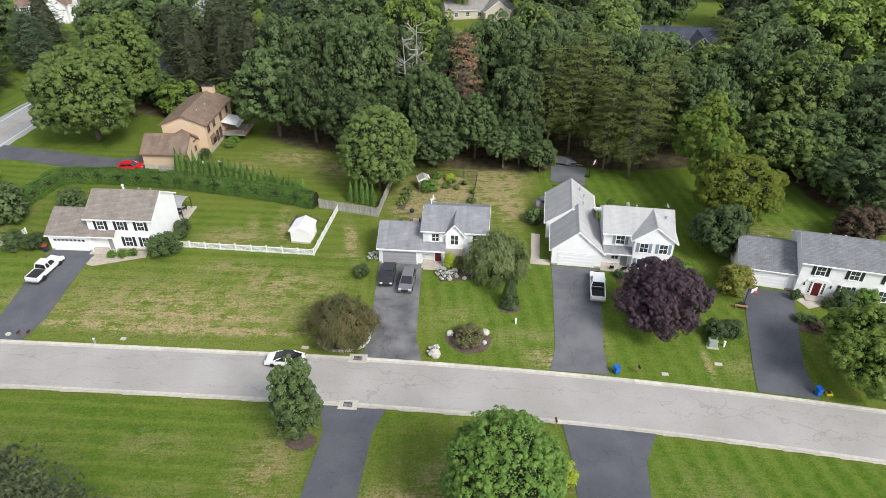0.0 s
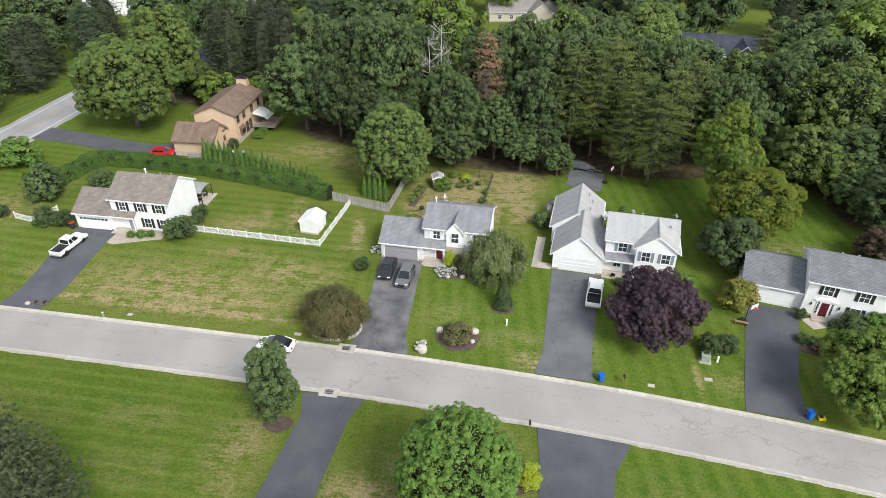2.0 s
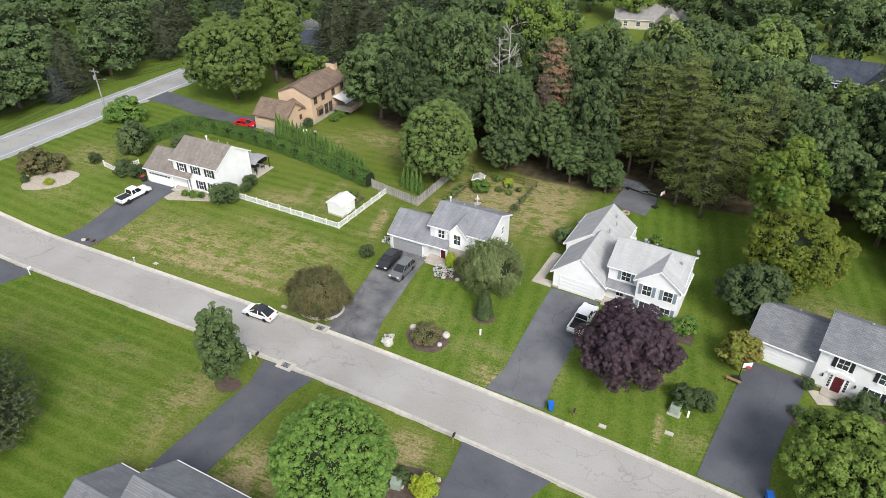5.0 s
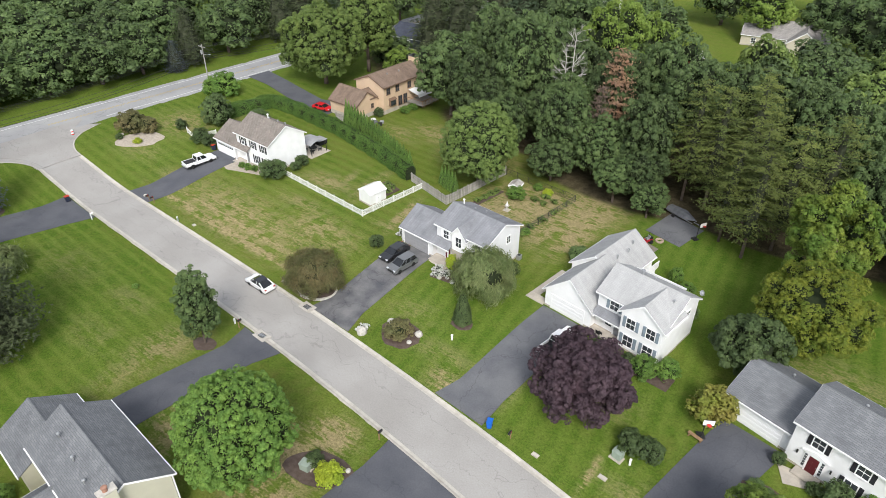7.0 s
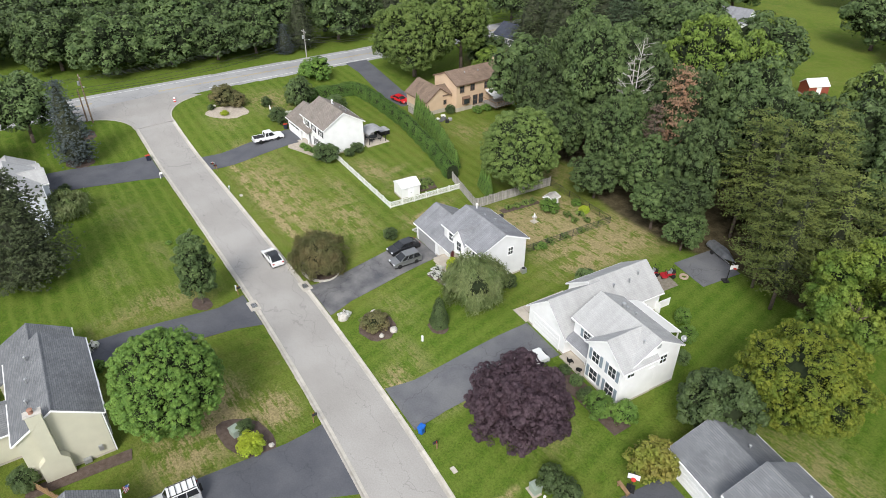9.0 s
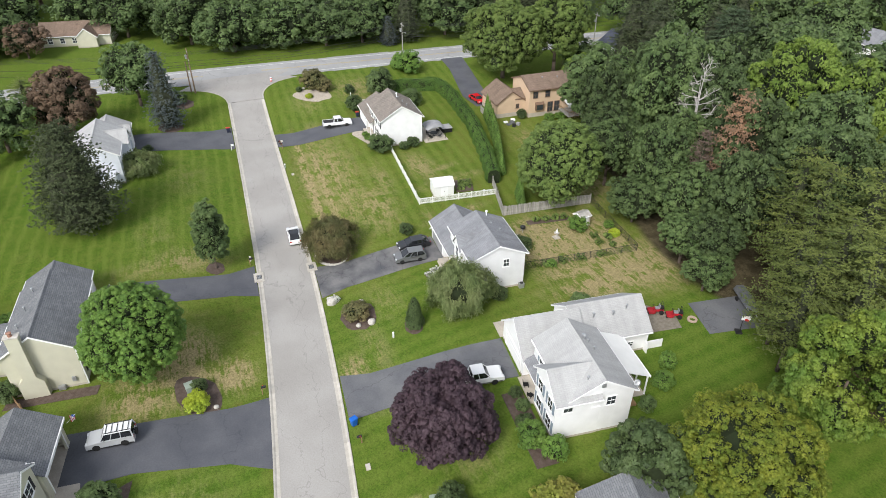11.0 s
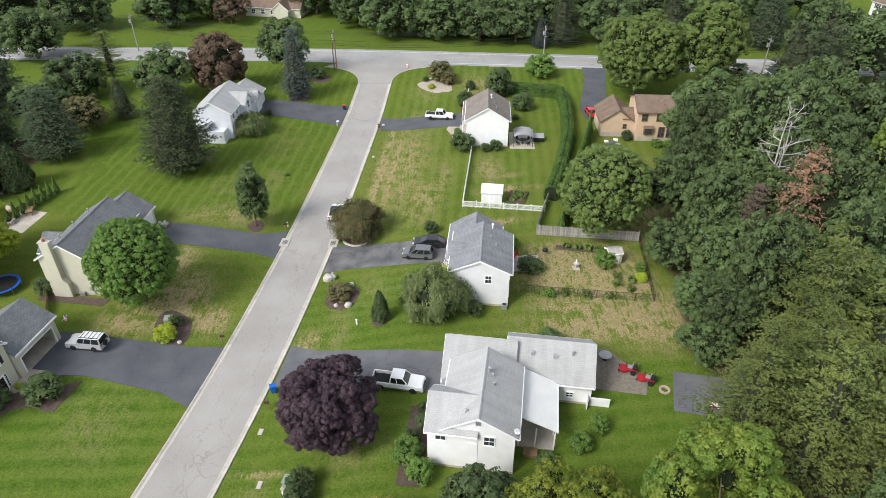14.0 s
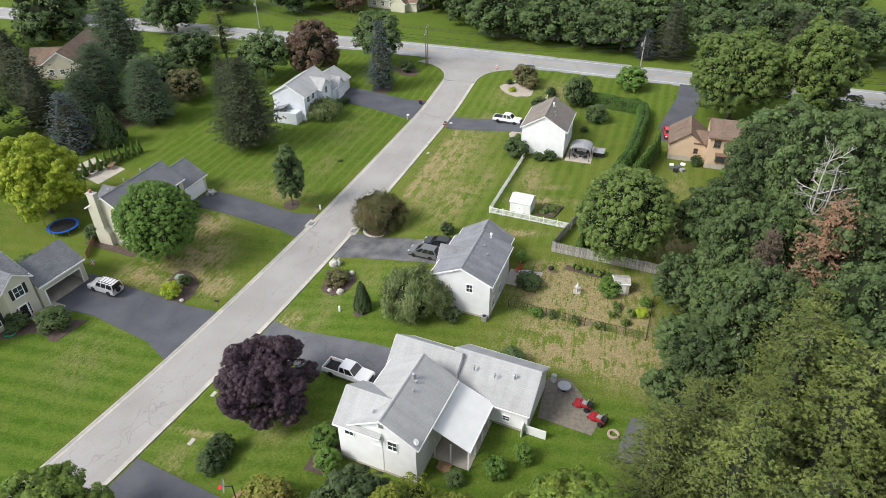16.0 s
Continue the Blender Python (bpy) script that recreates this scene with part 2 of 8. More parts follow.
L_TURN = leaf("leaf_turning", (0.088, 0.156, 0.022), (0.165, 0.208, 0.028), 0.35)
L_GOLD = leaf("leaf_golden", (0.40, 0.46, 0.034), (0.29, 0.39, 0.034), 0.5)
L_PURPLE = leaf("leaf_purple", (0.048, 0.030, 0.036), (0.080, 0.051, 0.058), 0.9)
L_SHRUB = leaf("leaf_shrub_turning", (0.205, 0.250, 0.036), (0.240, 0.205, 0.045), 1.2)
L_REDBROWN = leaf("leaf_red_brown", (0.118, 0.082, 0.050), (0.165, 0.110, 0.066), 0.4)
L_WEEP = leaf("leaf_olive_brown", (0.125, 0.135, 0.048), (0.185, 0.155, 0.066), 0.5)
L_WEEPG = leaf("leaf_olive_green", (0.140, 0.190, 0.060), (0.205, 0.240, 0.092), 0.5)
L_PINE = leaf("needle_pine", (0.112, 0.152, 0.040), (0.180, 0.212, 0.050), 0.3)
L_WHITEPINE = leaf("needle_white_pine", (0.074, 0.116, 0.056), (0.112, 0.158, 0.074), 0.5)
L_SPRUCE = leaf("needle_spruce", (0.062, 0.082, 0.034), (0.092, 0.114, 0.048), 0.8)
L_BLUE = leaf("needle_blue_spruce", (0.0832, 0.1078, 0.098), (0.1188, 0.1386, 0.1234), 0.4)
L_ARB = leaf("leaf_arborvitae", (0.100, 0.190, 0.034), (0.150, 0.240, 0.048), 0.6)
L_HEDGE = leaf("leaf_hedge", (0.074, 0.150, 0.026), (0.112, 0.195, 0.036), 0.6)
L_RUST = leaf("needle_rust", (0.42, 0.245, 0.135), (0.30, 0.20, 0.125), 0.4)
L_PINKBROWN = leaf("leaf_dusty_brown", (0.25, 0.175, 0.13), (0.17, 0.135, 0.095), 0.5)


# ---- mesh helpers ----
class Shape:
    """Collects boxes, prisms, tubes and sheets into one mesh."""

    def __init__(self):
        self.v, self.f = [], []

    def add(self, verts, faces):
        n = len(self.v)
        self.v += [tuple(p) for p in verts]
        self.f += [tuple(i + n for i in q) for q in faces]
        return self

    def box(self, x0, y0, z0, x1, y1, z1, m=None):
        vs = [Vector((x, y, z)) for z in (z0, z1) for y in (y0, y1) for x in (x0, x1)]
        if m:
            vs = [m @ p for p in vs]
        return self.add(vs, [(0, 2, 3, 1), (4, 5, 7, 6), (0, 1, 5, 4), (1, 3, 7, 5), (3, 2, 6, 7), (2, 0, 4, 6)])

    def prism(self, poly, a, b, axis="y", m=None):
        """A polygon (pairs) swept from a to b along an axis: x takes (y, z), y takes (x, z), z takes (x, y)."""
        put = {"x": lambda u, w, s: Vector((s, u, w)), "y": lambda u, w, s: Vector((u, s, w)), "z": lambda u, w, s: Vector((u, w, s))}[axis]
        n = len(poly)
        vs = [put(u, w, a) for u, w in poly] + [put(u, w, b) for u, w in poly]
        if m:
            vs = [m @ p for p in vs]
        return self.add(vs, [tuple(range(n - 1, -1, -1)), tuple(range(n, 2 * n))] + [(i, (i + 1) % n, n + (i + 1) % n, n + i) for i in range(n)])

    def tube(self, p, q, r0, r1, n=8, cap=True):
        p, q = Vector(p), Vector(q)
        d = (q - p).normalized()
        a = d.orthogonal().normalized()
        b = d.cross(a)
        ring = [(math.cos(2 * math.pi * k / n), math.sin(2 * math.pi * k / n)) for k in range(n)]
        vs = [p + r0 * (c * a + s * b) for c, s in ring] + [q + r1 * (c * a + s * b) for c, s in ring]
        fs = [(k, (k + 1) % n, n + (k + 1) % n, n + k) for k in range(n)]
        if cap:
            fs += [tuple(range(n - 1, -1, -1)), tuple(range(n, 2 * n))]
        return self.add(vs, fs)

    def lathe(self, prof, c=(0, 0, 0), n=16):
        """Turned round z: pairs of radius, height."""
        vs = [(c[0] + r * math.cos(2 * math.pi * k / n), c[1] + r * math.sin(2 * math.pi * k / n), c[2] + z) for r, z in prof for k in range(n)]
        fs = [(i * n + k, i * n + (k + 1) % n, (i + 1) * n + (k + 1) % n, (i + 1) * n + k) for i in range(len(prof) - 1) for k in range(n)]
        fs += [tuple(range(n - 1, -1, -1)), tuple(range((len(prof) - 1) * n, len(prof) * n))]
        return self.add(vs, fs)


def uvs(me):
    """Coordinates in metres on every face: along the level line and up the slope."""
    layer = me.uv_layers.new(name="UVMap").data
    for p in me.polygons:
        n = p.normal
        u = Vector((-n.y, n.x, 0))
        u = u.normalized() if u.length > 0.05 else Vector((1, 0, 0))
        w = n.cross(u)
        for li in p.loop_indices:
            co = me.vertices[me.loops[li].vertex_index].co
            layer[li].uv = (co.dot(u), co.dot(w))


def solid(name, shape, material, bevel=0.0, smooth=False, uv=False):
    me = bpy.data.meshes.new(name)
    me.from_pydata(shape.v, [], shape.f)
    if bevel:
        bm = bmesh.new()
        bm.from_mesh(me)
        bmesh.ops.bevel(bm, geom=bm.edges[:], offset=bevel, segments=2, profile=0.6, affect="EDGES", clamp_overlap=True)
        bm.to_mesh(me)
        bm.free()
    me.update()
    if uv:
        uvs(me)
    if smooth:
        me.polygons.foreach_set("use_smooth", [True] * len(me.polygons))
    me.materials.append(material)
    return me


def part(name, shape, material, parent, label="", bevel=0.0, smooth=False, uv=False, m=None):
    """One mesh object under a thing or under a part."""
    ob = new(name, shape if isinstance(shape, bpy.types.Mesh) else solid(name, shape, material, bevel, smooth, uv))
    ob.parent = parent
    if m:
        ob.matrix_basis = m
    if label:
        ob["label"] = label
    return ob


def thing(name, m, label, category, group="", kind=""):
    ob = new(name)
    ob.empty_display_size = 0.3
    ob.matrix_basis = m
    return tagged(ob, label, category, group, kind)


def single(name, shape, material, m, label, category, group="", kind="", **kw):
    ob = new(name, solid(name, shape, material, **kw))
    ob.matrix_basis = m
    return tagged(ob, label, category, group, kind)


# ---- lie of the land ----
def ease(u):
    u = min(1.0, max(0.0, u))
    return u * u * (3 - 2 * u)


ROAD_X = (-140, -69, -41, -10, 7, 17, 30, 47, 90, 150)
ROAD_Y = (63.5, 58.9, 57.1, 54.9, 53.1, 51.9, 49.9, 46.8, 37.5, 22.0)
MAIN_Y = (-400, -150, 0, 30, 60, 118, 136, 250, 600)
MAIN_X = (-112, -102, -98.5, -97.5, -95.5, -90.0, -88.5, -79, -50)
_rx = np.linspace(-140, 150, 291)
_ry = np.convolve(np.pad(np.interp(_rx, ROAD_X, ROAD_Y), 10, mode="reflect", reflect_type="odd"), np.ones(21) / 21, "valid")


def road_y(x):
    return float(np.interp(x, _rx, _ry))


def main_x(y):
    return float(np.interp(y, MAIN_Y, MAIN_X))


HALF, MAINHALF = 3.8, 5.6


def road_z(x):
    return 2.1 * ease((-58 - x) / 28)


def land(x, y):
    """Height of the ground: the lots rise gently from the street, and the main road lies higher."""
    d = abs(y - road_y(x)) - HALF
    lot = 1.5 + 0.5 * ease((x - 32) / 12) + 0.7 * ease((-58 - x) / 28)
    return road_z(x) + (lot - road_z(x)) * ease(d / 18)


def on(x, y, dz=0.0, rz=0.0):
    return pose(x, y, land(x, y) + dz, 0, 0, rz)


# ---- ground: one sheet ----
def axis(lo, hi, step, ends):
    a = list(np.arange(lo, hi + 0.01, step))
    before, after = [], []
    d = step
    p = lo
    while p > ends[0]:
        d *= 1.25
        p -= d
        before.append(p)
    d, p = step, hi
    while p < ends[1]:
        d *= 1.25
        p += d
        after.append(p)
    return np.array(before[::-1] + a + after)


DRYSPOTS = [  # x, y, half length, half width, turn, strength: worn straw-coloured grass
    (-36, 64.2, 18, 0.8, -4, 1.0), (-35, 66.5, 17, 0.7, -4, 0.8), (-33, 69, 16, 0.6, -4, 0.6), (-36, 68, 20, 6, -4, 0.45), (-74, 84, 8, 6, 0, 0.45), (-32, 84, 6, 3, 0, 0.45), (-48, 66, 6, 3, 0, 0.35), (-22, 72, 9, 4, -4, 0.45),
    (-30, 76, 8, 2, -4, 0.35), (-25, 87, 1.5, 6, 10, 0.6), (-30, 87, 1.2, 5, 10, 0.4), (-14, 83, 1.0, 5, 12, 0.8), (-15, 79, 4, 1, 0, 0.3),
    (9, 97, 3.4, 6, -8, 0.9), (7, 92, 3, 5, -8, 0.6), (-1, 95, 6.5, 8, 0, 1.0), (-4, 92, 4, 5, 0, 0.9), (2, 90, 3, 4, 0, 0.7), (13, 100, 3, 4, 0, 0.4), (4, 98, 5, 5, 0, 0.9), (10.5, 97, 2.8, 9, 0, 1.0), (9, 104, 6, 4, 0, 0.8), (1, 101, 7, 4, 0, 0.9), (-16, 108, 9, 6, -10, 0.55), (-28, 112, 8, 4, -10, 0.5),
    (-36, 108, 7, 3, -20, 0.35), (-58, 70, 5, 2, 0, 0.3), (-72, 72, 8, 4, 0, 0.3), (12, 59, 2.4, 2.4, 0, 0.45), (13.1, 57.5, 0.7, 1.8, 0, 0.9),
    (32, 57, 0.5, 3, 0, 0.6), (5, 40, 6, 3.5, -5, 0.85), (8, 45, 3, 2.5, 0, 0.8), (-4, 36, 5, 4, 0, 0.6), (9, 35, 4, 4, 0, 0.6), (-18, 42, 4, 6, 0, 0.4), (-30, 45, 6, 2.5, 0, 0.25), (-26, 38, 8, 4, 0, 0.2),
    (-17, 38, 3, 8, 0, 0.3), (10, 62, 6, 2, 0, 0.3), (2, 66, 5, 3, 0, 0.25), (20, 62.5, 1, 5, 0, 0.3), (-70, 92, 6, 5, 0, 0.25), (50, 83, 9, 5, -10, 0.35),
    (-45, 44, 9, 5, 0, 0.2), (30, 66, 4, 4, 0, 0.25), (36, 57, 3, 2.5, 0, 0.3), (26, 38, 6, 5, 0, 0.25), (52, 57, 4, 3, 0, 0.3),
]
WOODS = [(-14, 125, 21, 10), (12, 116, 20, 9), (38, 113, 18, 6), (78, 108, 18, 14), (0, 142, 45, 16), (88, 140, 24, 25), (-52, 146, 22, 14), (-38, -6, 9, 7), (70, 97, 8, 8)]


def make_ground():
    xs = axis(-92, 62, 0.5, (-900, 900))
    ys = axis(14, 114, 0.5, (-900, 900))
    nx, ny = len(xs), len(ys)
    X, Y = np.meshgrid(xs, ys)
    ry, mx = np.interp(X, _rx, _ry), np.interp(Y, MAIN_Y, MAIN_X)

    def sm(u):
        u = np.clip(u, 0, 1)
        return u * u * (3 - 2 * u)

    rz = 2.1 * sm((-58 - X) / 28)
    lot = 1.5 + 0.5 * sm((X - 32) / 12) + 0.7 * sm((-58 - X) / 28)
    d = np.abs(Y - ry) - HALF
    Z = rz + (lot - rz) * sm(d / 18)
    sunk = ((d < 0.0) & (X > -92) & (X < 149)) | (np.abs(X - mx) < MAINHALF - 0.2)
    for sd in (1, -1):
        cy = road_y(-77) + sd * (HALF + 10)
        sunk = sunk | ((X < -77) & (X > -92) & ((Y - cy) * sd < 0) & ((Y - ry) * sd > -4) & (np.hypot(X + 77, Y - cy) > 10.4))
    Z = Z - 0.22 * sunk
    lush_shade = np.maximum(sm((X - 18) / 4) * sm((ry - 4 - Y) / 2), 0.75 * sm((X + 3) / 4) * sm((40 - X) / 6) * sm((Y - ry) / 3) * sm((82 - Y) / 8))
    lush_shade = np.maximum(lush_shade, 0.5 * sm((-58 - X) / 8))
    lush_shade = np.maximum(lush_shade, 0.6 * sm((-16 - X) / 3) * sm((ry - 4 - Y) / 2))
    # behind the white house: lush green, also darkened to paint in the trees' shade
    lush_shade = np.maximum(lush_shade, 0.9 * sm((X - 15) / 4) * sm((Y - 76) / 5) * sm((112 - Y) / 8))
    dry, litter = np.zeros_like(X), np.zeros_like(X)
    for x, y, a, b, turn, s in DRYSPOTS:
        c, sn = math.cos(radians(turn)), math.sin(radians(turn))
        u, w = ((X - x) * c + (Y - y) * sn) / a, (-(X - x) * sn + (Y - y) * c) / b
        dry = np.maximum(dry, s * np.exp(-(u * u + w * w) * 0.9))
    for x, y, a, b in WOODS:
        litter = np.maximum(litter, sm((1.25 - np.hypot((X - x) / a, (Y - y) / b)) / 0.35))
    litter = np.maximum(litter, sm((Y - 122) / 10) * sm((180 - Y) / 20) * sm((X + 40) / 10) * 0.8)
    # mowing stripes: along the street north of it, slantwise on the south-west lot, across on the south-east
    north = np.sin((Y - ry) * 2 * math.pi / 2.1) * (Y > ry)
    slant = np.clip(np.sin((Y - ry) * 2 * math.pi / 2.1) * 2.2 - 1.3, -0.6, 1)
    cross = np.sin((X + 0.12 * Y) * 2 * math.pi / 2.4)
    south = np.where(X < -16, slant, np.where(X < 12, 0.2 * cross, 0.65 * cross))
    stripe = np.where(Y > ry, np.where(X < -12, 0.6 * north, 0.35 * np.sin((X + 0.1 * Y) * 2 * math.pi / 2.2)), south)
    stripe = np.where((X > -88) & (Y < 116) & (Y > -8) & (X < 70), stripe * (1 - litter), 0)
    me = bpy.data.meshes.new("ground")
    V = np.stack([X, Y, Z], -1).reshape(-1, 3)
    i = (np.arange(ny - 1)[:, None] * nx + np.arange(nx - 1)[None]).ravel()
    me.from_pydata(V, [], np.stack([i, i + 1, i + nx + 1, i + nx], 1))
    me.polygons.foreach_set("use_smooth", [True] * len(me.polygons))
    for key, a in (("dry", dry), ("litter", litter), ("stripe", stripe * 0.5 + 0.5), ("lush_shade", lush_shade)):
        me.attributes.new(key, "FLOAT", "POINT").data.foreach_set("value", a.ravel().astype(np.float32))
    m = bpy.data.materials.new("lawn")
    m.use_nodes = True
    t = m.node_tree
    b = t.nodes["Principled BSDF"]
    b.inputs["Roughness"].default_value = 0.95
    b.inputs["Specular IOR Level"].default_value = 0.04
    co = t.nodes.new("ShaderNodeTexCoord").outputs["Object"]

    def nz(scale, detail=5, rough=0.6):
        n = t.nodes.new("ShaderNodeTexNoise")
        n.inputs["Scale"].default_value, n.inputs["Detail"].default_value, n.inputs["Roughness"].default_value = scale, detail, rough
        t.links.new(co, n.inputs["Vector"])
        return n.outputs["Fac"]

    def ramp(v, lo, hi, a=0.0, z=1.0):
        r = t.nodes.new("ShaderNodeMapRange")
        r.interpolation_type = "SMOOTHSTEP"
        for k, q in (("From Min", lo), ("From Max", hi), ("To Min", a), ("To Max", z)):
            r.inputs[k].default_value = q
        t.links.new(v, r.inputs["Value"])
        return r.outputs[0]

    def calc(op, p, q):
        n = t.nodes.new("ShaderNodeMath")
        n.operation = op
        for k, v in enumerate((p, q)):
            if isinstance(v, (int, float)):
                n.inputs[k].default_value = v
            else:
                t.links.new(v, n.inputs[k])
        return n.outputs[0]

    def blend(f, p, q):
        n = t.nodes.new("ShaderNodeMix")
        n.data_type = "RGBA"
        t.links.new(f, n.inputs["Factor"])
        for k, v in ((6, p), (7, q)):
            if isinstance(v, tuple):
                n.inputs[k].default_value = (*v, 1)
            else:
                t.links.new(v, n.inputs[k])
        return n.outputs[2]

    def attr(key):
        n = t.nodes.new("ShaderNodeAttribute")
        n.attribute_name = key
        return n.outputs["Fac"]

    grass = blend(ramp(nz(0.06), 0.38, 0.62), (0.076, 0.124, 0.016), (0.110, 0.149, 0.024))
    grass = blend(ramp(nz(0.45, 8, 0.75), 0.42, 0.66, 0, 0.75), grass, (0.140, 0.147, 0.036))
    grass = blend(calc("MULTIPLY", attr("lush_shade"), 0.8), grass, blend(ramp(nz(0.9, 6, 0.7), 0.4, 0.65), (0.060, 0.122, 0.013), (0.090, 0.150, 0.020)))
    grass = blend(ramp(attr("stripe"), 0.25, 0.75, 0.0, 0.5), grass, (0.136, 0.180, 0.034))
    straw = blend(ramp(nz(3.0), 0.3, 0.7), (0.33, 0.265, 0.140), (0.225, 0.195, 0.092))
    along = t.nodes.new("ShaderNodeMapping")
    along.inputs["Scale"].default_value = (0.5, 2.6, 1)
    t.links.new(co, along.inputs["Vector"])
    rows = t.nodes.new("ShaderNodeTexNoise")
    rows.inputs["Scale"].default_value, rows.inputs["Detail"].default_value, rows.inputs["Roughness"].default_value = 1.0, 6, 0.7
    t.links.new(along.outputs[0], rows.inputs["Vector"])
    ragged = calc("ADD", calc("MULTIPLY", nz(0.5, 10, 0.75), 0.55), calc("MULTIPLY", rows.outputs["Fac"], 0.45))
    patchy = calc("MULTIPLY", attr("dry"), ramp(ragged, 0.42, 0.55, 0.08, 1.7))
    bare = calc("MULTIPLY", ramp(nz(0.16, 10, 0.8), 0.53, 0.72), calc("SUBTRACT", 0.42, calc("MULTIPLY", attr("lush_shade"), 0.35)))
    col = blend(ramp(calc("MAXIMUM", patchy, bare), 0.0, 1.0), grass, straw)
    col = blend(ramp(attr("litter"), 0.2, 0.9), col, blend(ramp(nz(0.7), 0.35, 0.65), (0.062, 0.052, 0.030), (0.105, 0.088, 0.052)))
    mul = t.nodes.new("ShaderNodeVectorMath")
    mul.operation = "MULTIPLY"
    t.links.new(col, mul.inputs[0])
    t.links.new(ramp(nz(4.0, 8, 0.9), 0.30, 0.70, 0.55, 1.45), mul.inputs[1])
    t.links.new(mul.outputs[0], b.inputs["Base Color"])
    bp = t.nodes.new("ShaderNodeBump")
    bp.inputs["Strength"].default_value, bp.inputs["Distance"].default_value = 0.6, 0.08
    t.links.new(nz(9.0, 5, 0.7), bp.inputs["Height"])
    t.links.new(bp.outputs[0], b.inputs["Normal"])
    me.materials.append(m)
    return tagged(new("ground", me), "mown green lawns with straw-coloured dry patches and leaf litter", "lawn", kind="structure")


make_ground()


# ---- roads ----
def sheet(name, left, right, material, label, category, dz=0.0, across=6, height=land, kind="structure", thick=0.12):
    """A paved strip between two lines of points, laid on the land, with an edge of its own."""
    s = Shape()
    n = len(left)
    rows = []
    for (ax, ay), (bx, by) in zip(left, right):
        row = []
        for k in range(across + 1):
            u = k / across
            x, y = ax + (bx - ax) * u, ay + (by - ay) * u
            row.append((x, y, height(x, y) + dz))
        rows.append(row)
    w = across + 1
    vs = [p for r in rows for p in r]
    fs = [(i * w + k, i * w + k + 1, (i + 1) * w + k + 1, (i + 1) * w + k) for i in range(n - 1) for k in range(across)]
    a, b, c = Vector(vs[fs[0][0]]), Vector(vs[fs[0][1]]), Vector(vs[fs[0][2]])
    if (b - a).cross(c - b).z < 0:
        fs = [q[::-1] for q in fs]
    edge = [k for k in range(w)] + [i * w + across for i in range(1, n)] + [(n - 1) * w + k for k in range(across - 1, -1, -1)] + [i * w for i in range(n - 2, 0, -1)]
    m = len(vs)
    vs += [(vs[k][0], vs[k][1], vs[k][2] - thick) for k in edge]
    fs += [(edge[k], edge[(k + 1) % len(edge)], m + (k + 1) % len(edge), m + k) for k in range(len(edge))]
    s.add(vs, fs)
    return single(name, s, material, Matrix(), label, category, kind=kind)


def road_line(off, x0, x1, step=1.5):
    out = []
    for x in np.arange(x0, x1 + 0.01, step):
        g = (road_y(x + 0.5) - road_y(x - 0.5))
        k = 1 / math.hypot(1, g)
        out.append((x - off * g * k, road_y(x) + off * k))
    return out


def street_z(x, y):
    return road_z(x) - 0.02 * ((y - road_y(x)) / HALF) ** 2


sheet("road_street", road_line(-3.35, -92, 149), road_line(3.35, -92, 149), ROAD, "pale worn asphalt street with dark cracks", "road", 0.0, 8, street_z)


def main_line(off, y0, y1, step=4.0):
    return [(main_x(y) + off, y) for y in np.arange(y0, y1 + 0.01, step)]


def main_z(x, y):
    return 2.14


sheet("road_main", main_line(-MAINHALF, -300, 400), main_line(MAINHALF, -300, 400), MAINROAD, "grey asphalt main road with painted lines", "road", 0.02, 4, main_z)
for name, off, w, ma in (("lane_line", -3.9, 0.18, LINEWHITE), ("lane_line", 3.9, 0.18, LINEWHITE), ("centre_line", -0.22, 0.13, LINEYELLOW), ("centre_line", 0.22, 0.13, LINEYELLOW)):
    for y0, y1 in ((-300, 44), (76, 400)) if off > 3 else ((-300, 52), (66, 400)) if name == "centre_line" else ((-300, 400),):
        sheet(name, main_line(off - w / 2, y0, y1), main_line(off + w / 2, y0, y1), ma, "worn painted line on the main road", "road marking", 0.026, 1, main_z, thick=0.004)


def corner(side, name):
    """The flared mouth of the street at the main road."""
    r = 10.0
    x0 = -77.0
    y0 = road_y(x0) + side * 3.8
    cx, cy = x0, y0 + side * r
    arc = [(cx - r * math.sin(a), cy - side * r * math.cos(a)) for a in np.linspace(0, math.pi / 2, 10)]
    inner = [(max(-96.0, x - 10.0 - 0.5 * i), y0 - side * 1.2) if i else (x0, y0 - side * 1.2) for i, (x, y) in enumerate(arc)]
    inner = [(x0 - (x0 + 94) * i / 9, road_y(-80) + side * 2.0 + (arc[i][1] - y0) * 0.55) for i in range(10)]
    sheet(name, inner, arc, ROAD, "pale asphalt flare where the street meets the main road", "road", 0.015, 4, lambda x, y: 0.03 + road_z(x))
    return arc


arc_n, arc_s = corner(1, "road_corner_north"), corner(-1, "road_corner_south")


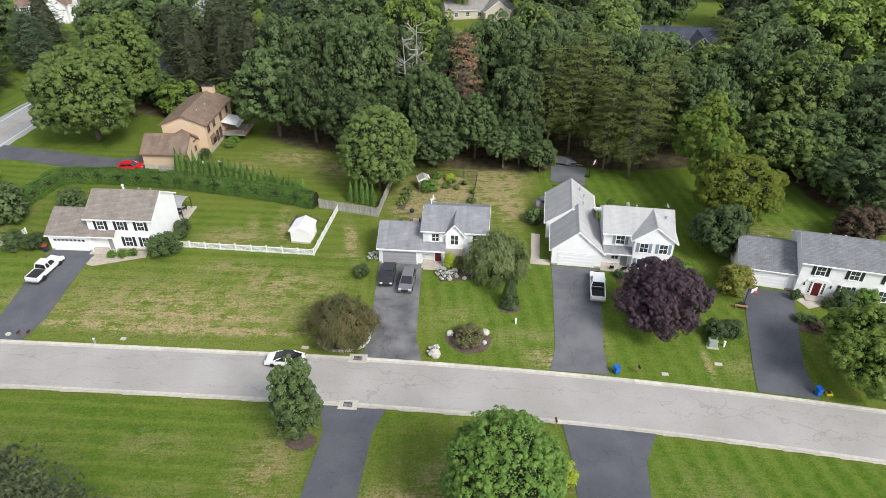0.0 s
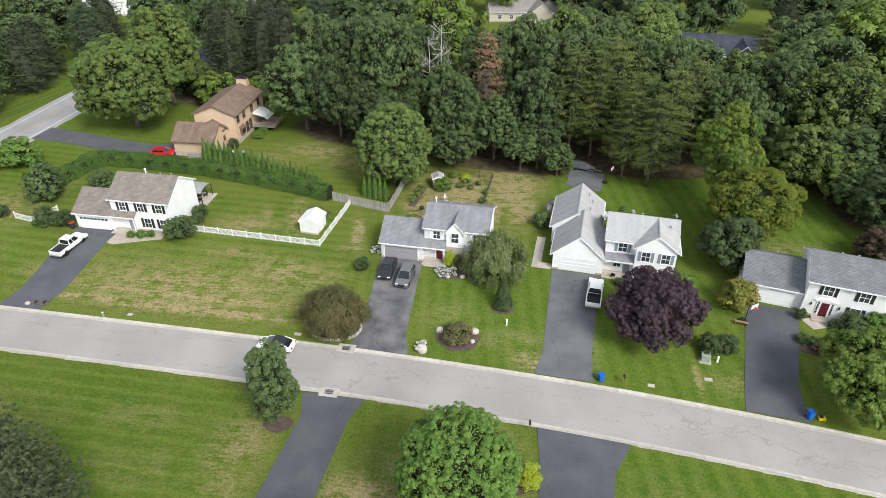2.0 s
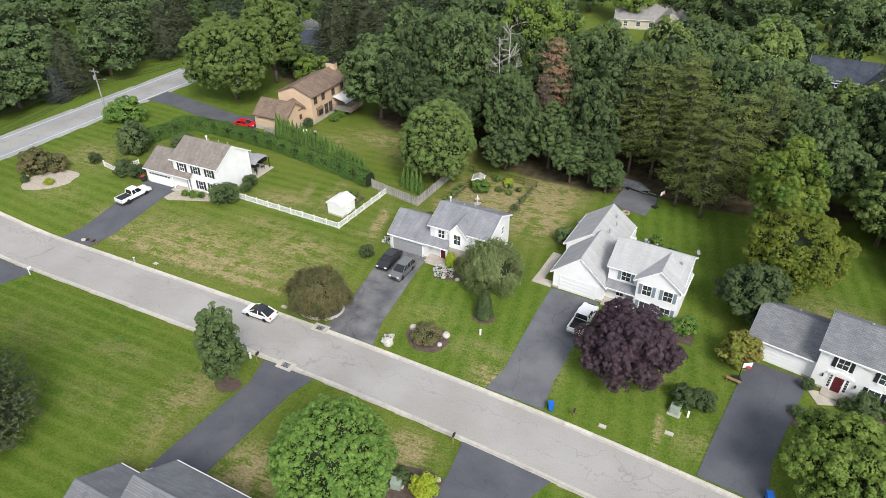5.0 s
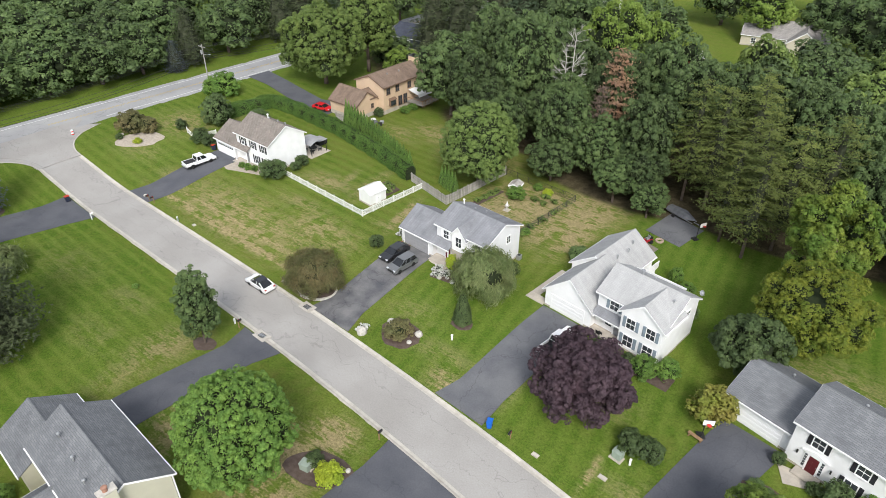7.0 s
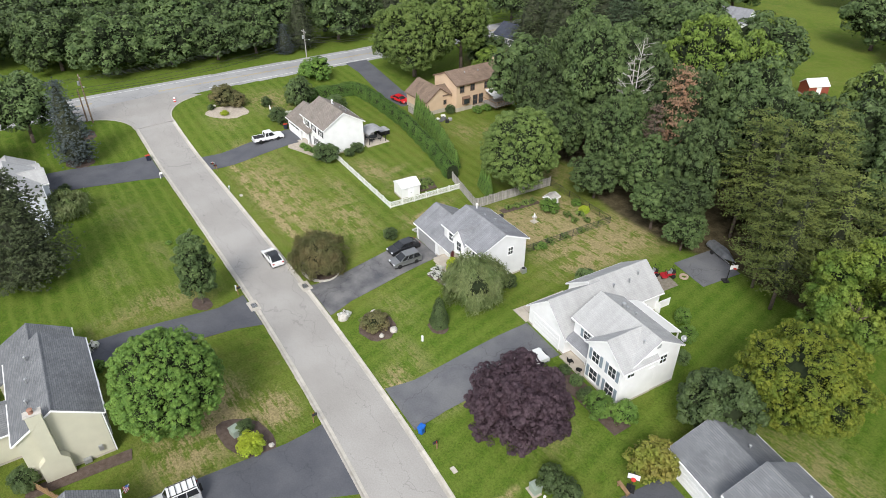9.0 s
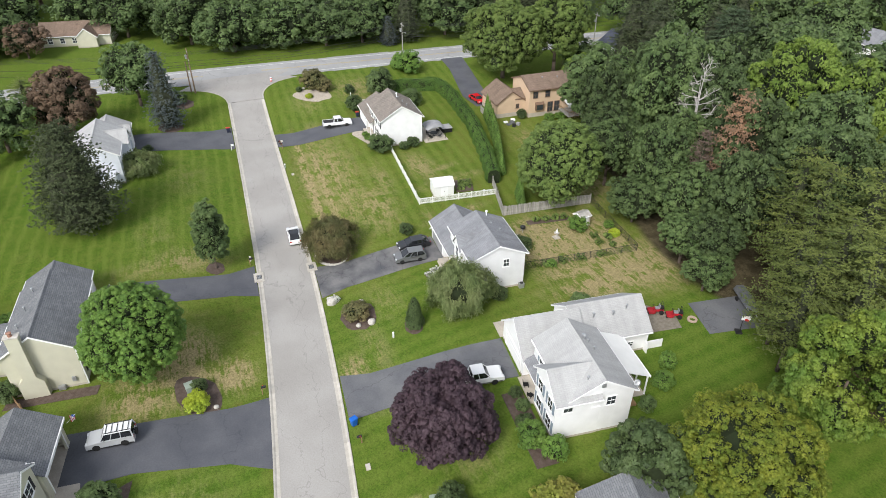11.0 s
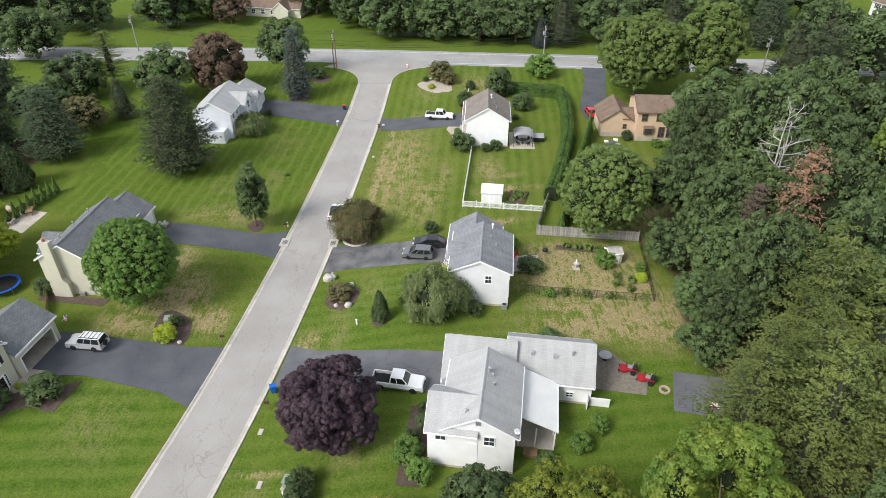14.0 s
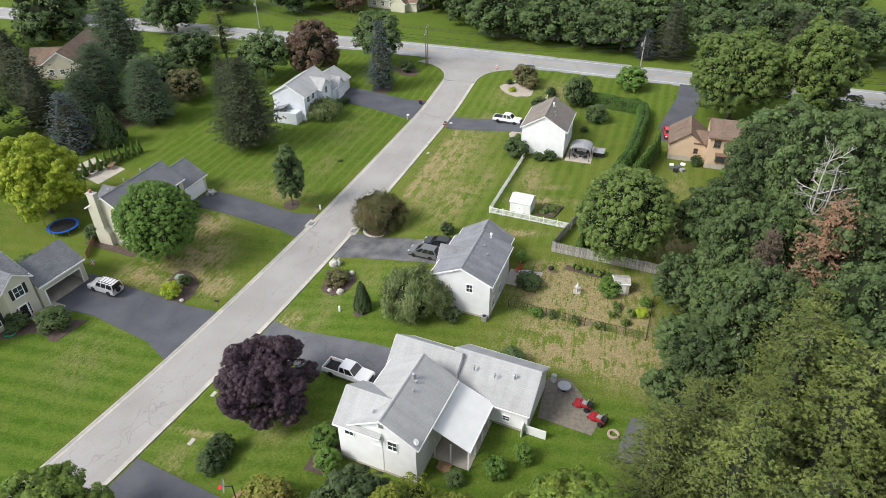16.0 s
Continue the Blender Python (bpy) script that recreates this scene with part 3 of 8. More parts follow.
def kerb_run(name, pts, side):
    """Concrete gutter and low rolled kerb, cast in lengths with open joints."""
    base = tagged(new(name), "pale concrete gutter and rolled kerb along the street", "kerb", kind="structure")
    acc, seg = 0.0, [pts[0]]
    for p, q in zip(pts, pts[1:]):
        seg.append(q)
        acc += math.dist(p, q)
        if acc > 2.9:
            s = Shape()
            secs = []
            for k, (x, y) in enumerate(seg):
                a, c = seg[max(0, k - 1)], seg[min(len(seg) - 1, k + 1)]
                d = Vector((c[0] - a[0], c[1] - a[1])).normalized()
                nrm = Vector((-d.y, d.x)) * side
                sh = 0.006 if k == 0 else -0.006 if k == len(seg) - 1 else 0.0
                z = road_z(x)
                secs.append([(x + nrm.x * o + d.x * sh, y + nrm.y * o + d.y * sh, z + hh) for o, hh in ((-0.45, 0.01), (-0.12, -0.005), (0.05, 0.085), (0.20, 0.10), (0.24, -0.12), (-0.45, -0.12))])
            n = 6
            vs = [p for sec in secs for p in sec]
            fs = [(i * n + k, i * n + (k + 1) % n, (i + 1) * n + (k + 1) % n, (i + 1) * n + k) for i in range(len(secs) - 1) for k in range(n)]
            fs += [tuple(range(n - 1, -1, -1)), tuple(range((len(secs) - 1) * n, len(secs) * n))]
            s.add(vs, fs)
            part("kerb_stone", s, KERB, base)
            seg, acc = [q], 0.0


mouth = [(x, min(12.5, 3.2 + (-77.0 - x) ** 2 * 0.04)) for x in np.arange(-77.0, -93.6, -1.0)]
sheet("road_mouth", [(x, road_y(-80) - w) for x, w in mouth], [(x, road_y(-80) + w) for x, w in mouth], ROAD, "pale asphalt mouth of the street at the main road", "road", 0.05, 8, lambda x, y: 0.03 + road_z(x))
kerb_run("kerb_north", road_line(3.8, -77, 110, 1.0), 1)
kerb_run("kerb_south", road_line(-3.8, -77, 110, 1.0), -1)
kerb_run("kerb_corner_north", arc_n, -1)
kerb_run("kerb_corner_south", arc_s, 1)


def lerp_line(pts, n=8):
    out = []
    for p, q in zip(pts, pts[1:]):
        out += [(p[0] + (q[0] - p[0]) * k / n, p[1] + (q[1] - p[1]) * k / n) for k in range(n)]
    return out + [pts[-1]]


def driveway(name, left, right, material, label):
    return sheet(name, lerp_line(left), lerp_line(right), material, label, "driveway", 0.055, 6)


driveway("driveway", [(-59.6, 62.3), (-58.6, 66), (-58.4, 80.8)], [(-53.4, 61.9), (-52.4, 66), (-51.4, 80.6)], DRIVE, "dark sealed asphalt driveway of the white house")
driveway("driveway", [(-10.2, 58.9), (-9.4, 62), (-9.2, 77.0)], [(-2.6, 58.3), (-3.4, 62), (-3.0, 76.6)], DRIVEWORN, "worn grey asphalt driveway with pale streaks")
driveway("driveway", [(12.8, 56.6), (13.9, 60), (15.6, 76.4)], [(19.8, 55.8), (19.9, 60), (22.2, 75.4)], DRIVEMID, "grey asphalt driveway beside a pickup truck")
driveway("driveway", [(36.3, 53.1), (37.2, 57), (40.6, 70.6)], [(42.9, 51.9), (43.2, 57), (46.9, 69.4)], DRIVE, "dark asphalt driveway with blue bins at the kerb")
driveway("driveway", [(-13.8, 50.9), (-12.9, 47), (-13.6, 38), (-14.4, 30.6)], [(-6.4, 50.4), (-7.6, 47), (-8.2, 38), (-8.8, 30.0)], DRIVE, "dark asphalt driveway of the house with a chimney")
driveway("driveway", [(13.0, 48.3), (13.2, 44), (12.6, 34), (11.6, 27.6)], [(23.0, 47.1), (20.8, 43), (19.2, 34), (19.4, 26.6)], DRIVE, "wide dark asphalt driveway before an open garage")
driveway("driveway", [(-65.8, 54.5), (-65.2, 50), (-66.4, 35.6)], [(-55.8, 53.9), (-56.8, 50), (-58.0, 36.2)], DRIVE, "dark asphalt driveway of the pale blue house")
driveway("driveway", [(-86.0, 110.4), (-78, 109.6), (-61, 105.6), (-54.4, 106.0)], [(-85.4, 116.2), (-77, 114.6), (-62, 111.6), (-54.4, 113.2)], DRIVE, "dark asphalt driveway of the tan house")
driveway("parking_pad", [(19.0, 102.4), (20.3, 109.6)], [(24.9, 100.8), (26.3, 107.6)], DRIVEMID, "small asphalt parking pad at the wood's edge")


# ---- houses ----
FACE = {"s": 0, "e": 90, "n": 180, "w": -90}
WINDOWS = {}


def opening(root, name, face, x, y, z, w, h, pane=None, frame_mat=None, shutter=None, bars=True, label=""):
    """A window with frame, sash bars, glass and shutters, set in a wall whose outside looks the way `face`."""
    key = (round(w, 2), round(h, 2), bars, (frame_mat or TRIM).name, (pane or GLASS).name)
    if key not in WINDOWS:
        f = Shape()
        b = 0.09
        for x0, z0, x1, z1 in ((-w / 2 - b, -b, -w / 2, h + b), (w / 2, -b, w / 2 + b, h + b), (-w / 2, -b, w / 2, 0), (-w / 2, h, w / 2, h + b)):
            f.box(x0, -0.06, z0, x1, 0.05, z1)
        sill = Shape().box(-w / 2 - b - 0.03, -0.10, -b - 0.05, w / 2 + b + 0.03, 0.05, -b)
        rail = Shape().box(-w / 2, -0.045, h / 2 - 0.03, w / 2, 0.03, h / 2 + 0.03)
        bar = Shape().box(-0.02, -0.035, 0, 0.02, 0.03, h)
        g = Shape().box(-w / 2, -0.02, 0, w / 2, 0.04, h)
        ma = frame_mat or TRIM
        WINDOWS[key] = (solid("window_frame", f, ma), solid("pane", g, pane or GLASS), solid("window_sill", sill, ma), solid("meeting_rail", rail, ma), solid("sash_bar", bar, ma))
    fr, gl, sl, rl, br = WINDOWS[key]
    ob = part(name, fr, None, root, label, m=pose(x, y, z, 0, 0, FACE[face]))
    part("pane", gl, None, ob)
    part("window_sill", sl, None, ob)
    if bars:
        part("meeting_rail", rl, None, ob)
        part("sash_bar", br, None, ob)
    if shutter:
        for sgn in (-1, 1):
            k = ("shutter", round(h, 2), shutter.name)
            if k not in WINDOWS:
                s = Shape().box(-0.2, -0.05, -0.05, 0.2, 0.02, h + 0.05)
                for q in np.arange(0.05, h, 0.16):
                    s.box(-0.15, -0.065, q, 0.15, -0.04, q + 0.06)
                WINDOWS[k] = solid("shutter", s, shutter)
            part("shutter", WINDOWS[k], None, ob, m=pose(sgn * (w / 2 + 0.32), 0, 0))
    return ob


def front_door(root, face, x, y, z, material, side=True):
    s = Shape().box(-0.47, -0.05, 0, 0.47, 0.05, 2.05)
    for x0, z0 in ((-0.33, 0.2), (0.06, 0.2), (-0.33, 1.1), (0.06, 1.1)):
        s.box(x0, -0.075, z0, x0 + 0.27, -0.04, z0 + 0.7)
    d = part("front_door", s, material, root, m=pose(x, y, z, 0, 0, FACE[face]))
    f = Shape().box(-0.62, -0.07, 0, -0.47, 0.05, 2.2).box(0.47, -0.07, 0, 0.62, 0.05, 2.2).box(-0.47, -0.07, 2.05, 0.47, 0.05, 2.2)
    part("door_frame", f, TRIM, d)
    part("door_knob", Shape().lathe([(0.02, 0), (0.04, 0.02), (0.03, 0.06)], (0.38, -0.1, 1.0), 8), GREYMETAL, d)
    if side:
        for sgn in (-1, 1):
            part("sidelight", Shape().box(sgn * 0.8 - 0.13, -0.03, 0.35, sgn * 0.8 + 0.13, 0.04, 2.0), GLASS, d)
            fr = Shape().box(sgn * 0.8 - 0.18, -0.06, 0.3, sgn * 0.8 - 0.13, 0.04, 2.1).box(sgn * 0.8 + 0.13, -0.06, 0.3, sgn * 0.8 + 0.18, 0.04, 2.1)
            for q in (0.7, 1.05, 1.4, 1.75):
                fr.box(sgn * 0.8 - 0.13, -0.05, q, sgn * 0.8 + 0.13, 0.02, q + 0.04)
            part("sidelight_frame", fr, TRIM, d)
    return d


def garage_door(root, face, x, y, z, w=4.9, h=2.15, material=None, windows=False):
    f = Shape().box(-w / 2 - 0.14, -0.05, 0, -w / 2, 0.04, h + 0.14).box(w / 2, -0.05, 0, w / 2 + 0.14, 0.04, h + 0.14).box(-w / 2, -0.05, h, w / 2, 0.04, h + 0.14)
    g = part("garage_door", f, TRIM, root, m=pose(x, y, z, 0, 0, FACE[face]))
    rows = 4
    for r in range(rows):
        s = Shape().box(-w / 2, -0.012, r * h / rows + 0.012, w / 2, 0.03, (r + 1) * h / rows - 0.012)
        n = 8
        if not (windows and r == rows - 1):
            for k in range(n):
                x0 = -w / 2 + (k + 0.12) * w / n
                s.box(x0, -0.03, r * h / rows + 0.1, x0 + w / n * 0.76, -0.01, (r + 1) * h / rows - 0.1)
        p = part("door_panel", s, material or TRIM, g)
        if windows and r == rows - 1:
            for k in range(n):
                x0 = -w / 2 + (k + 0.14) * w / n
                part("pane", Shape().box(x0, -0.03, r * h / rows + 0.1, x0 + w / n * 0.72, 0.0, (r + 1) * h / rows - 0.1), GLASS, p)
    return g


def gable(root, x0, x1, y0, y1, ze, zr, along, wall, roof, trim=None, ov=0.35, rake=0.25, ridge=None, back=None, foot=-1.2, ends=(True, True)):
    """A block with a gabled roof: solid walls, two roof slabs with overhang, ridge cap, fascia and rake boards. `along`: the ridge's direction."""
    trim = trim or TRIM
    a, b, s0, s1 = (y0, y1, x0, x1) if along == "x" else (x0, x1, y0, y1)
    mid = (a + b) / 2 if ridge is None else ridge
    ax = along
    part("wall", Shape().prism([(a, foot), (b, foot), (b, ze), (mid, zr), (a, ze)], s0, s1, ax), wall, root, uv=True)
    part("foundation", Shape().prism([(a - 0.02, foot), (b + 0.02, foot), (b + 0.02, 0.28), (a - 0.02, 0.28)], s0 - 0.02, s1 + 0.02, ax), CONCRETE, root)
    k0, k1 = (zr - ze) / (mid - a), (zr - ze) / (b - mid)
    t = 0.15
    r0, r1 = s0 - (rake if ends[0] else 0), s1 + (rake if ends[1] else 0)
    s = Shape()
    s.prism([(a - ov, ze - k0 * ov + 0.02), (mid, zr + 0.02), (mid, zr + 0.02 + t), (a - ov, ze - k0 * ov + 0.02 + t)], r0, r1, ax)
    s.prism([(mid, zr + 0.02), (b + ov, ze - k1 * ov + 0.02), (b + ov, ze - k1 * ov + 0.02 + t), (mid, zr + 0.02 + t)], r0, r1, ax)
    rf = part("roof", s, roof, root, uv=True)
    cap = Shape().prism([(mid - 0.16, zr + t - 0.02), (mid + 0.16, zr + t - 0.02), (mid + 0.04, zr + t + 0.06), (mid - 0.04, zr + t + 0.06)], r0 + 0.05, r1 - 0.05, ax)
    part("ridge_cap", cap, roof, rf, uv=True)
    for e, q in ((0, r0 - 0.03), (1, r1)):
        if ends[e]:
            part("rake_board", Shape().prism([(a - ov, ze - k0 * ov - 0.08), (mid, zr - 0.1), (mid, zr + t - 0.02), (a - ov, ze - k0 * ov + t - 0.02)], q, q + 0.03, ax), trim, root)
            part("rake_board", Shape().prism([(mid, zr - 0.1), (b + ov, ze - k1 * ov - 0.08), (b + ov, ze - k1 * ov + t - 0.02), (mid, zr + t - 0.02)], q, q + 0.03, ax), trim, root)
    for q, kk in ((a - ov, k0), (b + ov, k1)):
        lo = ze - kk * ov
        sg = -1 if q < mid else 1
        part("gutter", Shape().prism([(q, lo - 0.06), (q + sg * 0.11, lo - 0.06), (q + sg * 0.12, lo + 0.09), (q, lo + 0.09)], r0, r1, ax), trim, root)
    return mid


def lean_to(root, name, x0, x1, y0, z0, y1, z1, roof, t=0.12):
    """A single sloping roof from the low edge (y0, z0) up to (y1, z1)."""
    r = part(name, Shape().prism([(y0, z0), (y1, z1), (y1, z1 + t), (y0, z0 + t)], x0, x1, "x"), roof, root, uv=True)
    part("fascia", Shape().box(x0, y0 - 0.05, z0 - 0.08, x1, y0 - 0.003, z0 + t), TRIM, r)
    return r


def posts(root, places, h, r=0.07, material=None, z=0.0):
    for x, y in places:
        part("porch_post", Shape().box(x - r, y - r, z, x + r, y + r, h), material or TRIM, root)


def vents(root, places):
    for x, y, z in places:
        part("roof_vent", Shape().lathe([(0.08, -0.2), (0.08, 0.28), (0.15, 0.3), (0.15, 0.36), (0.05, 0.42)], (x, y, z), 10), GREYMETAL, root)


def house_a():
    h = thing("house", on(-52, 80.8, 0, -3.5), "white two-storey house with brown-grey roof and attached garage", "house")
    gable(h, 0, 9.8, 0, 8.0, 5.45, 7.85, "x", WHITE, SH_BROWN)
    gable(h, -6.2, -0.01, -0.7, 6.9, 2.85, 5.1, "x", WHITE, SH_BROWN, ends=(True, False))
    lean_to(h, "porch_roof", 0.0, 4.0, -1.05, 2.65, 0.0, 3.28, SH_BROWN)
    part("porch_floor", Shape().box(-0.1, -1.6, -0.6, 4.2, 0, 0.12), CONCRETE, h)
    posts(h, [(0.25, -0.9), (3.8, -0.9)], 2.7)
    garage_door(h, "s", -3.1, -0.72, 0.0, 4.9, 2.1, windows=True)
    for x in (2.0, 5.0, 8.0):
        opening(h, "window", "s", x, -0.02, 3.5, 0.95, 1.35, shutter=SHUTTER)
    for x in (5.6, 8.2):
        opening(h, "window", "s", x, -0.02, 0.75, 1.0, 1.5, shutter=SHUTTER)
    front_door(h, "s", 2.9, -0.02, 0.12, DOORGREY, False)
    for x in (2.0, 5.0, 8.0):
        opening(h, "window", "n", x, 8.02, 3.5, 0.95, 1.35)
    vents(h, [(4.2, 4.9, 7.4), (6.2, 5.2, 7.3), (7.8, 5.6, 7.1)])
    part("chimney_pipe", Shape().lathe([(0.1, -0.4), (0.1, 0.7), (0.2, 0.72), (0.2, 0.85), (0.06, 0.95)], (4.2, 4.6, 7.6), 10), TRIM, h)
    part("downspout", Shape().box(9.72, -0.1, 0, 9.82, -0.02, 5.2), TRIM, h)


def house_b():
    h = thing("house", on(-3.1, 77.2, 0, -5.5), "white two-storey house with grey shingle roof and front gable bay", "house")
    gable(h, 0.2, 9.3, 0.35, 7.9, 5.4, 7.1, "x", OFFWHITE, SH_GREY)
    gable(h, -6.1, 0.19, -0.6, 6.5, 2.75, 4.85, "x", OFFWHITE, SH_GREY, ends=(True, False))
    lean_to(h, "porch_roof", 0.2, 3.5, -0.95, 2.55, 0.35, 3.3, SH_GREY)
    part("porch_floor", Shape().box(0.1, -1.5, -0.6, 3.8, 0.35, 0.14), CONCRETE, h)
    posts(h, [(3.3, -0.75)], 2.6)
    gable(h, 3.5, 6.0, -0.15, 4.0, 5.25, 6.75, "y", WHITE, SH_GREY, ov=0.3, ends=(True, False), foot=2.7)
    garage_door(h, "s", -3.1, -0.62, 0.0, 4.9, 2.1, DOORGREY)
    opening(h, "window", "s", 2.0, 0.33, 3.6, 0.95, 1.2, shutter=TRIM)
    opening(h, "window", "s", 4.75, -0.17, 3.5, 1.0, 1.5)
    opening(h, "window", "s", 7.8, 0.33, 3.6, 0.95, 1.2, shutter=TRIM)
    opening(h, "window", "s", 7.6, 0.33, 0.8, 1.6, 1.4)
    front_door(h, "s", 2.4, 0.33, 0.14, DOORRED, False)
    opening(h, "window", "e", 9.32, 5.2, 3.7, 0.75, 1.1)
    for x, z in ((2, 3.7), (5, 3.7), (7.6, 3.7), (7.6, 0.9), (4.8, 0.9)):
        opening(h, "window", "n", x, 7.92, z, 1.0, 1.25)
    vents(h, [(3.2, 5.2, 6.6), (4.6, 6.0, 6.3)])
    part("chimney_pipe", Shape().lathe([(0.09, -0.4), (0.09, 0.8), (0.18, 0.82), (0.18, 0.95), (0.06, 1.0)], (0.9, 5.4, 6.5), 10), TRIM, h)
    ac = part("heat_pump", Shape().box(9.5, 7.1, -0.3, 10.1, 7.8, 0.75), GREYMETAL, h, bevel=0.04)
    part("fan_grille", Shape().lathe([(0.26, 0), (0.26, 0.02)], (9.8, 7.45, 0.76), 16), BLACKMETAL, ac)


def house_c():
    h = thing("house", on(22.5, 76.5, 0, -8.5), "white two-storey house with pale streaked roof and long side garage", "house")
    gable(h, 0.1, 9.4, 0.35, 7.45, 5.5, 7.55, "x", WHITE, SH_LIGHT, ends=(True, True))
    gable(h, 4.15, 9.45, -1.0, 3.9, 5.5, 7.5, "y", WHITE, SH_LIGHT, ov=0.42, ends=(True, False))
    gable(h, -6.9, 0.1, -0.8, 7.0, 2.75, 5.8, "y", WHITE, SH_LIGHT, ends=(True, False))
    gable(h, -7.8, -0.8, 6.05, 15.3, 3.05, 5.6, "y", WHITE, SH_LIGHT)
    garage_door(h, "s", -3.4, -0.82, 0.0, 4.9, 2.15)
    lean_to(h, "porch_roof", 0.1, 4.15, -0.9, 2.6, 0.36, 3.2, SH_GREY)
    part("porch_floor", Shape().box(0.1, -1.4, -0.7, 4.15, 0.35, 0.16), CONCRETE, h)
    opening(h, "window", "s", 2.4, 0.33, 3.7, 1.1, 1.3, shutter=SHUTTERBLUE)
    opening(h, "window", "s", 2.0, 0.33, 1.1, 0.9, 1.1)
    for x in (5.5, 8.1):
        opening(h, "window", "s", x, -1.02, 3.45, 1.05, 1.4, shutter=SHUTTERBLUE)
        opening(h, "window", "s", x, -1.02, 0.8, 1.2, 1.5, shutter=SHUTTERBLUE)
    front_door(h, "s", 3.3, 0.33, 0.16, DOORGREY, False)
    opening(h, "window", "e", 9.47, 0.3, 4.0, 0.95, 1.1)
    opening(h, "window", "e", 9.42, 3.4, 4.0, 0.7, 0.9)
    opening(h, "window", "e", 9.42, 5.0, 3.9, 0.95, 1.1)
    part("gable_vent", Shape().box(9.38, 3.65, 6.5, 9.46, 4.15, 7.0), GREYMETAL, h)
    opening(h, "window", "e", -0.78, 9.4, 1.2, 0.7, 0.8)
    opening(h, "window", "e", -0.78, 13.0, 1.0, 0.7, 0.6)
    opening(h, "window", "n", 2.5, 7.47, 3.7, 1.1, 1.3)
    vents(h, [(3.5, 4.8, 7.2), (4.6, 5.0, 7.1), (8.4, 2.6, 7.0), (-2.6, 8.6, 5.1), (-2.4, 11.0, 5.1), (-3.0, 13.0, 5.2)])
    part("chimney_pipe", Shape().lathe([(0.14, -0.4), (0.14, 0.7), (0.24, 0.72), (0.24, 0.88), (0.08, 0.95)], (3.2, 4.4, 7.2), 10), GREYMETAL, h)
    # white patio roof between the wings
    pr = part("patio_roof", Shape().prism([(7.5, 4.6), (11.6, 2.85), (11.6, 2.95), (7.5, 4.7)], -0.75, 6.1, "x"), VINYL, h, "white sheet-metal patio roof", uv=True)
    part("fascia", Shape().box(-0.75, 11.6, 2.72, 6.1, 11.68, 2.98), TRIM, pr)
    posts(h, [(0.2, 11.4), (2.1, 11.4), (4.0, 11.4), (5.9, 11.4), (5.9, 9.5), (5.9, 7.8)], 2.9)
    part("patio_floor", Shape().box(-0.7, 7.5, -0.7, 6.0, 11.5, 0.1), CONCRETE, h)
    part("deck_step", Shape().box(6.1, 8.4, -0.5, 7.2, 9.8, 0.3), WOODBROWN, h)
    # satellite dish on the back eave
    d = part("satellite_dish", Shape().lathe([(0.02, 0.0), (0.2, 0.03), (0.36, 0.12), (0.37, 0.13), (0.2, 0.06), (0.03, 0.03)], (0, 0, 0), 18), GREYMETAL, h, smooth=True, m=pose(9.4, 7.6, 6.25, 55, 0, 70))
    part("dish_arm", Shape().tube((0, 0, 0.02), (0, -0.3, 0.45), 0.02, 0.02).tube((0, 0, 0), (0.1, 0.2, -0.5), 0.025, 0.025), GREYMETAL, d)
    part("side_screen", Shape().box(-0.8, 14.9, 0, 0.0, 15.0, 1.5).box(-0.8, 15.3, -0.3, -0.7, 17.4, 1.2), TRIM, h)


def house_d():
    h = thing("house", on(46.5, 68.8, 0, -15), "white two-storey house with dark grey roof and black shutters", "house")
    gable(h, 0.25, 13.4, 0.35, 8.1, 5.3, 7.35, "x", WHITE, SH_DARK)
    gable(h, -6.9, 0.24, 1.1, 9.4, 2.9, 5.0, "x", WHITE, SH_DARK, ends=(True, False))
    garage_door(h, "s", -3.3, 1.08, 0.0, 4.9, 2.15)
    for x in (2.6, 6.6, 10.8):
        opening(h, "window", "s", x, 0.33, 3.5, 1.05, 1.3, shutter=SHUTTER)
    for x in (6.2, 10.6):
        opening(h, "window", "s", x, 0.33, 0.8, 1.1, 1.5, shutter=SHUTTER)
    front_door(h, "s", 2.8, 0.33, 0.25, DOORRED)
    part("door_pediment", Shape().prism([(1.5, 2.5), (4.1, 2.5), (4.1, 2.65), (2.8, 3.05), (1.5, 2.65)], 0.18, 0.35, "y"), TRIM, h)
    part("door_step", Shape().box(1.6, -0.9, -0.6, 4.0, 0.35, 0.22), CONCRETE, h)
    vents(h, [(3.8, 5.2, 6.8), (5.6, 5.0, 6.9), (-3.2, 6.4, 4.6)])
    for x in (1.2, 4.4):
        part("wall_lamp", Shape().box(x - 0.07, 0.2, 1.7, x + 0.07, 0.34, 2.1), BLACKMETAL, h)


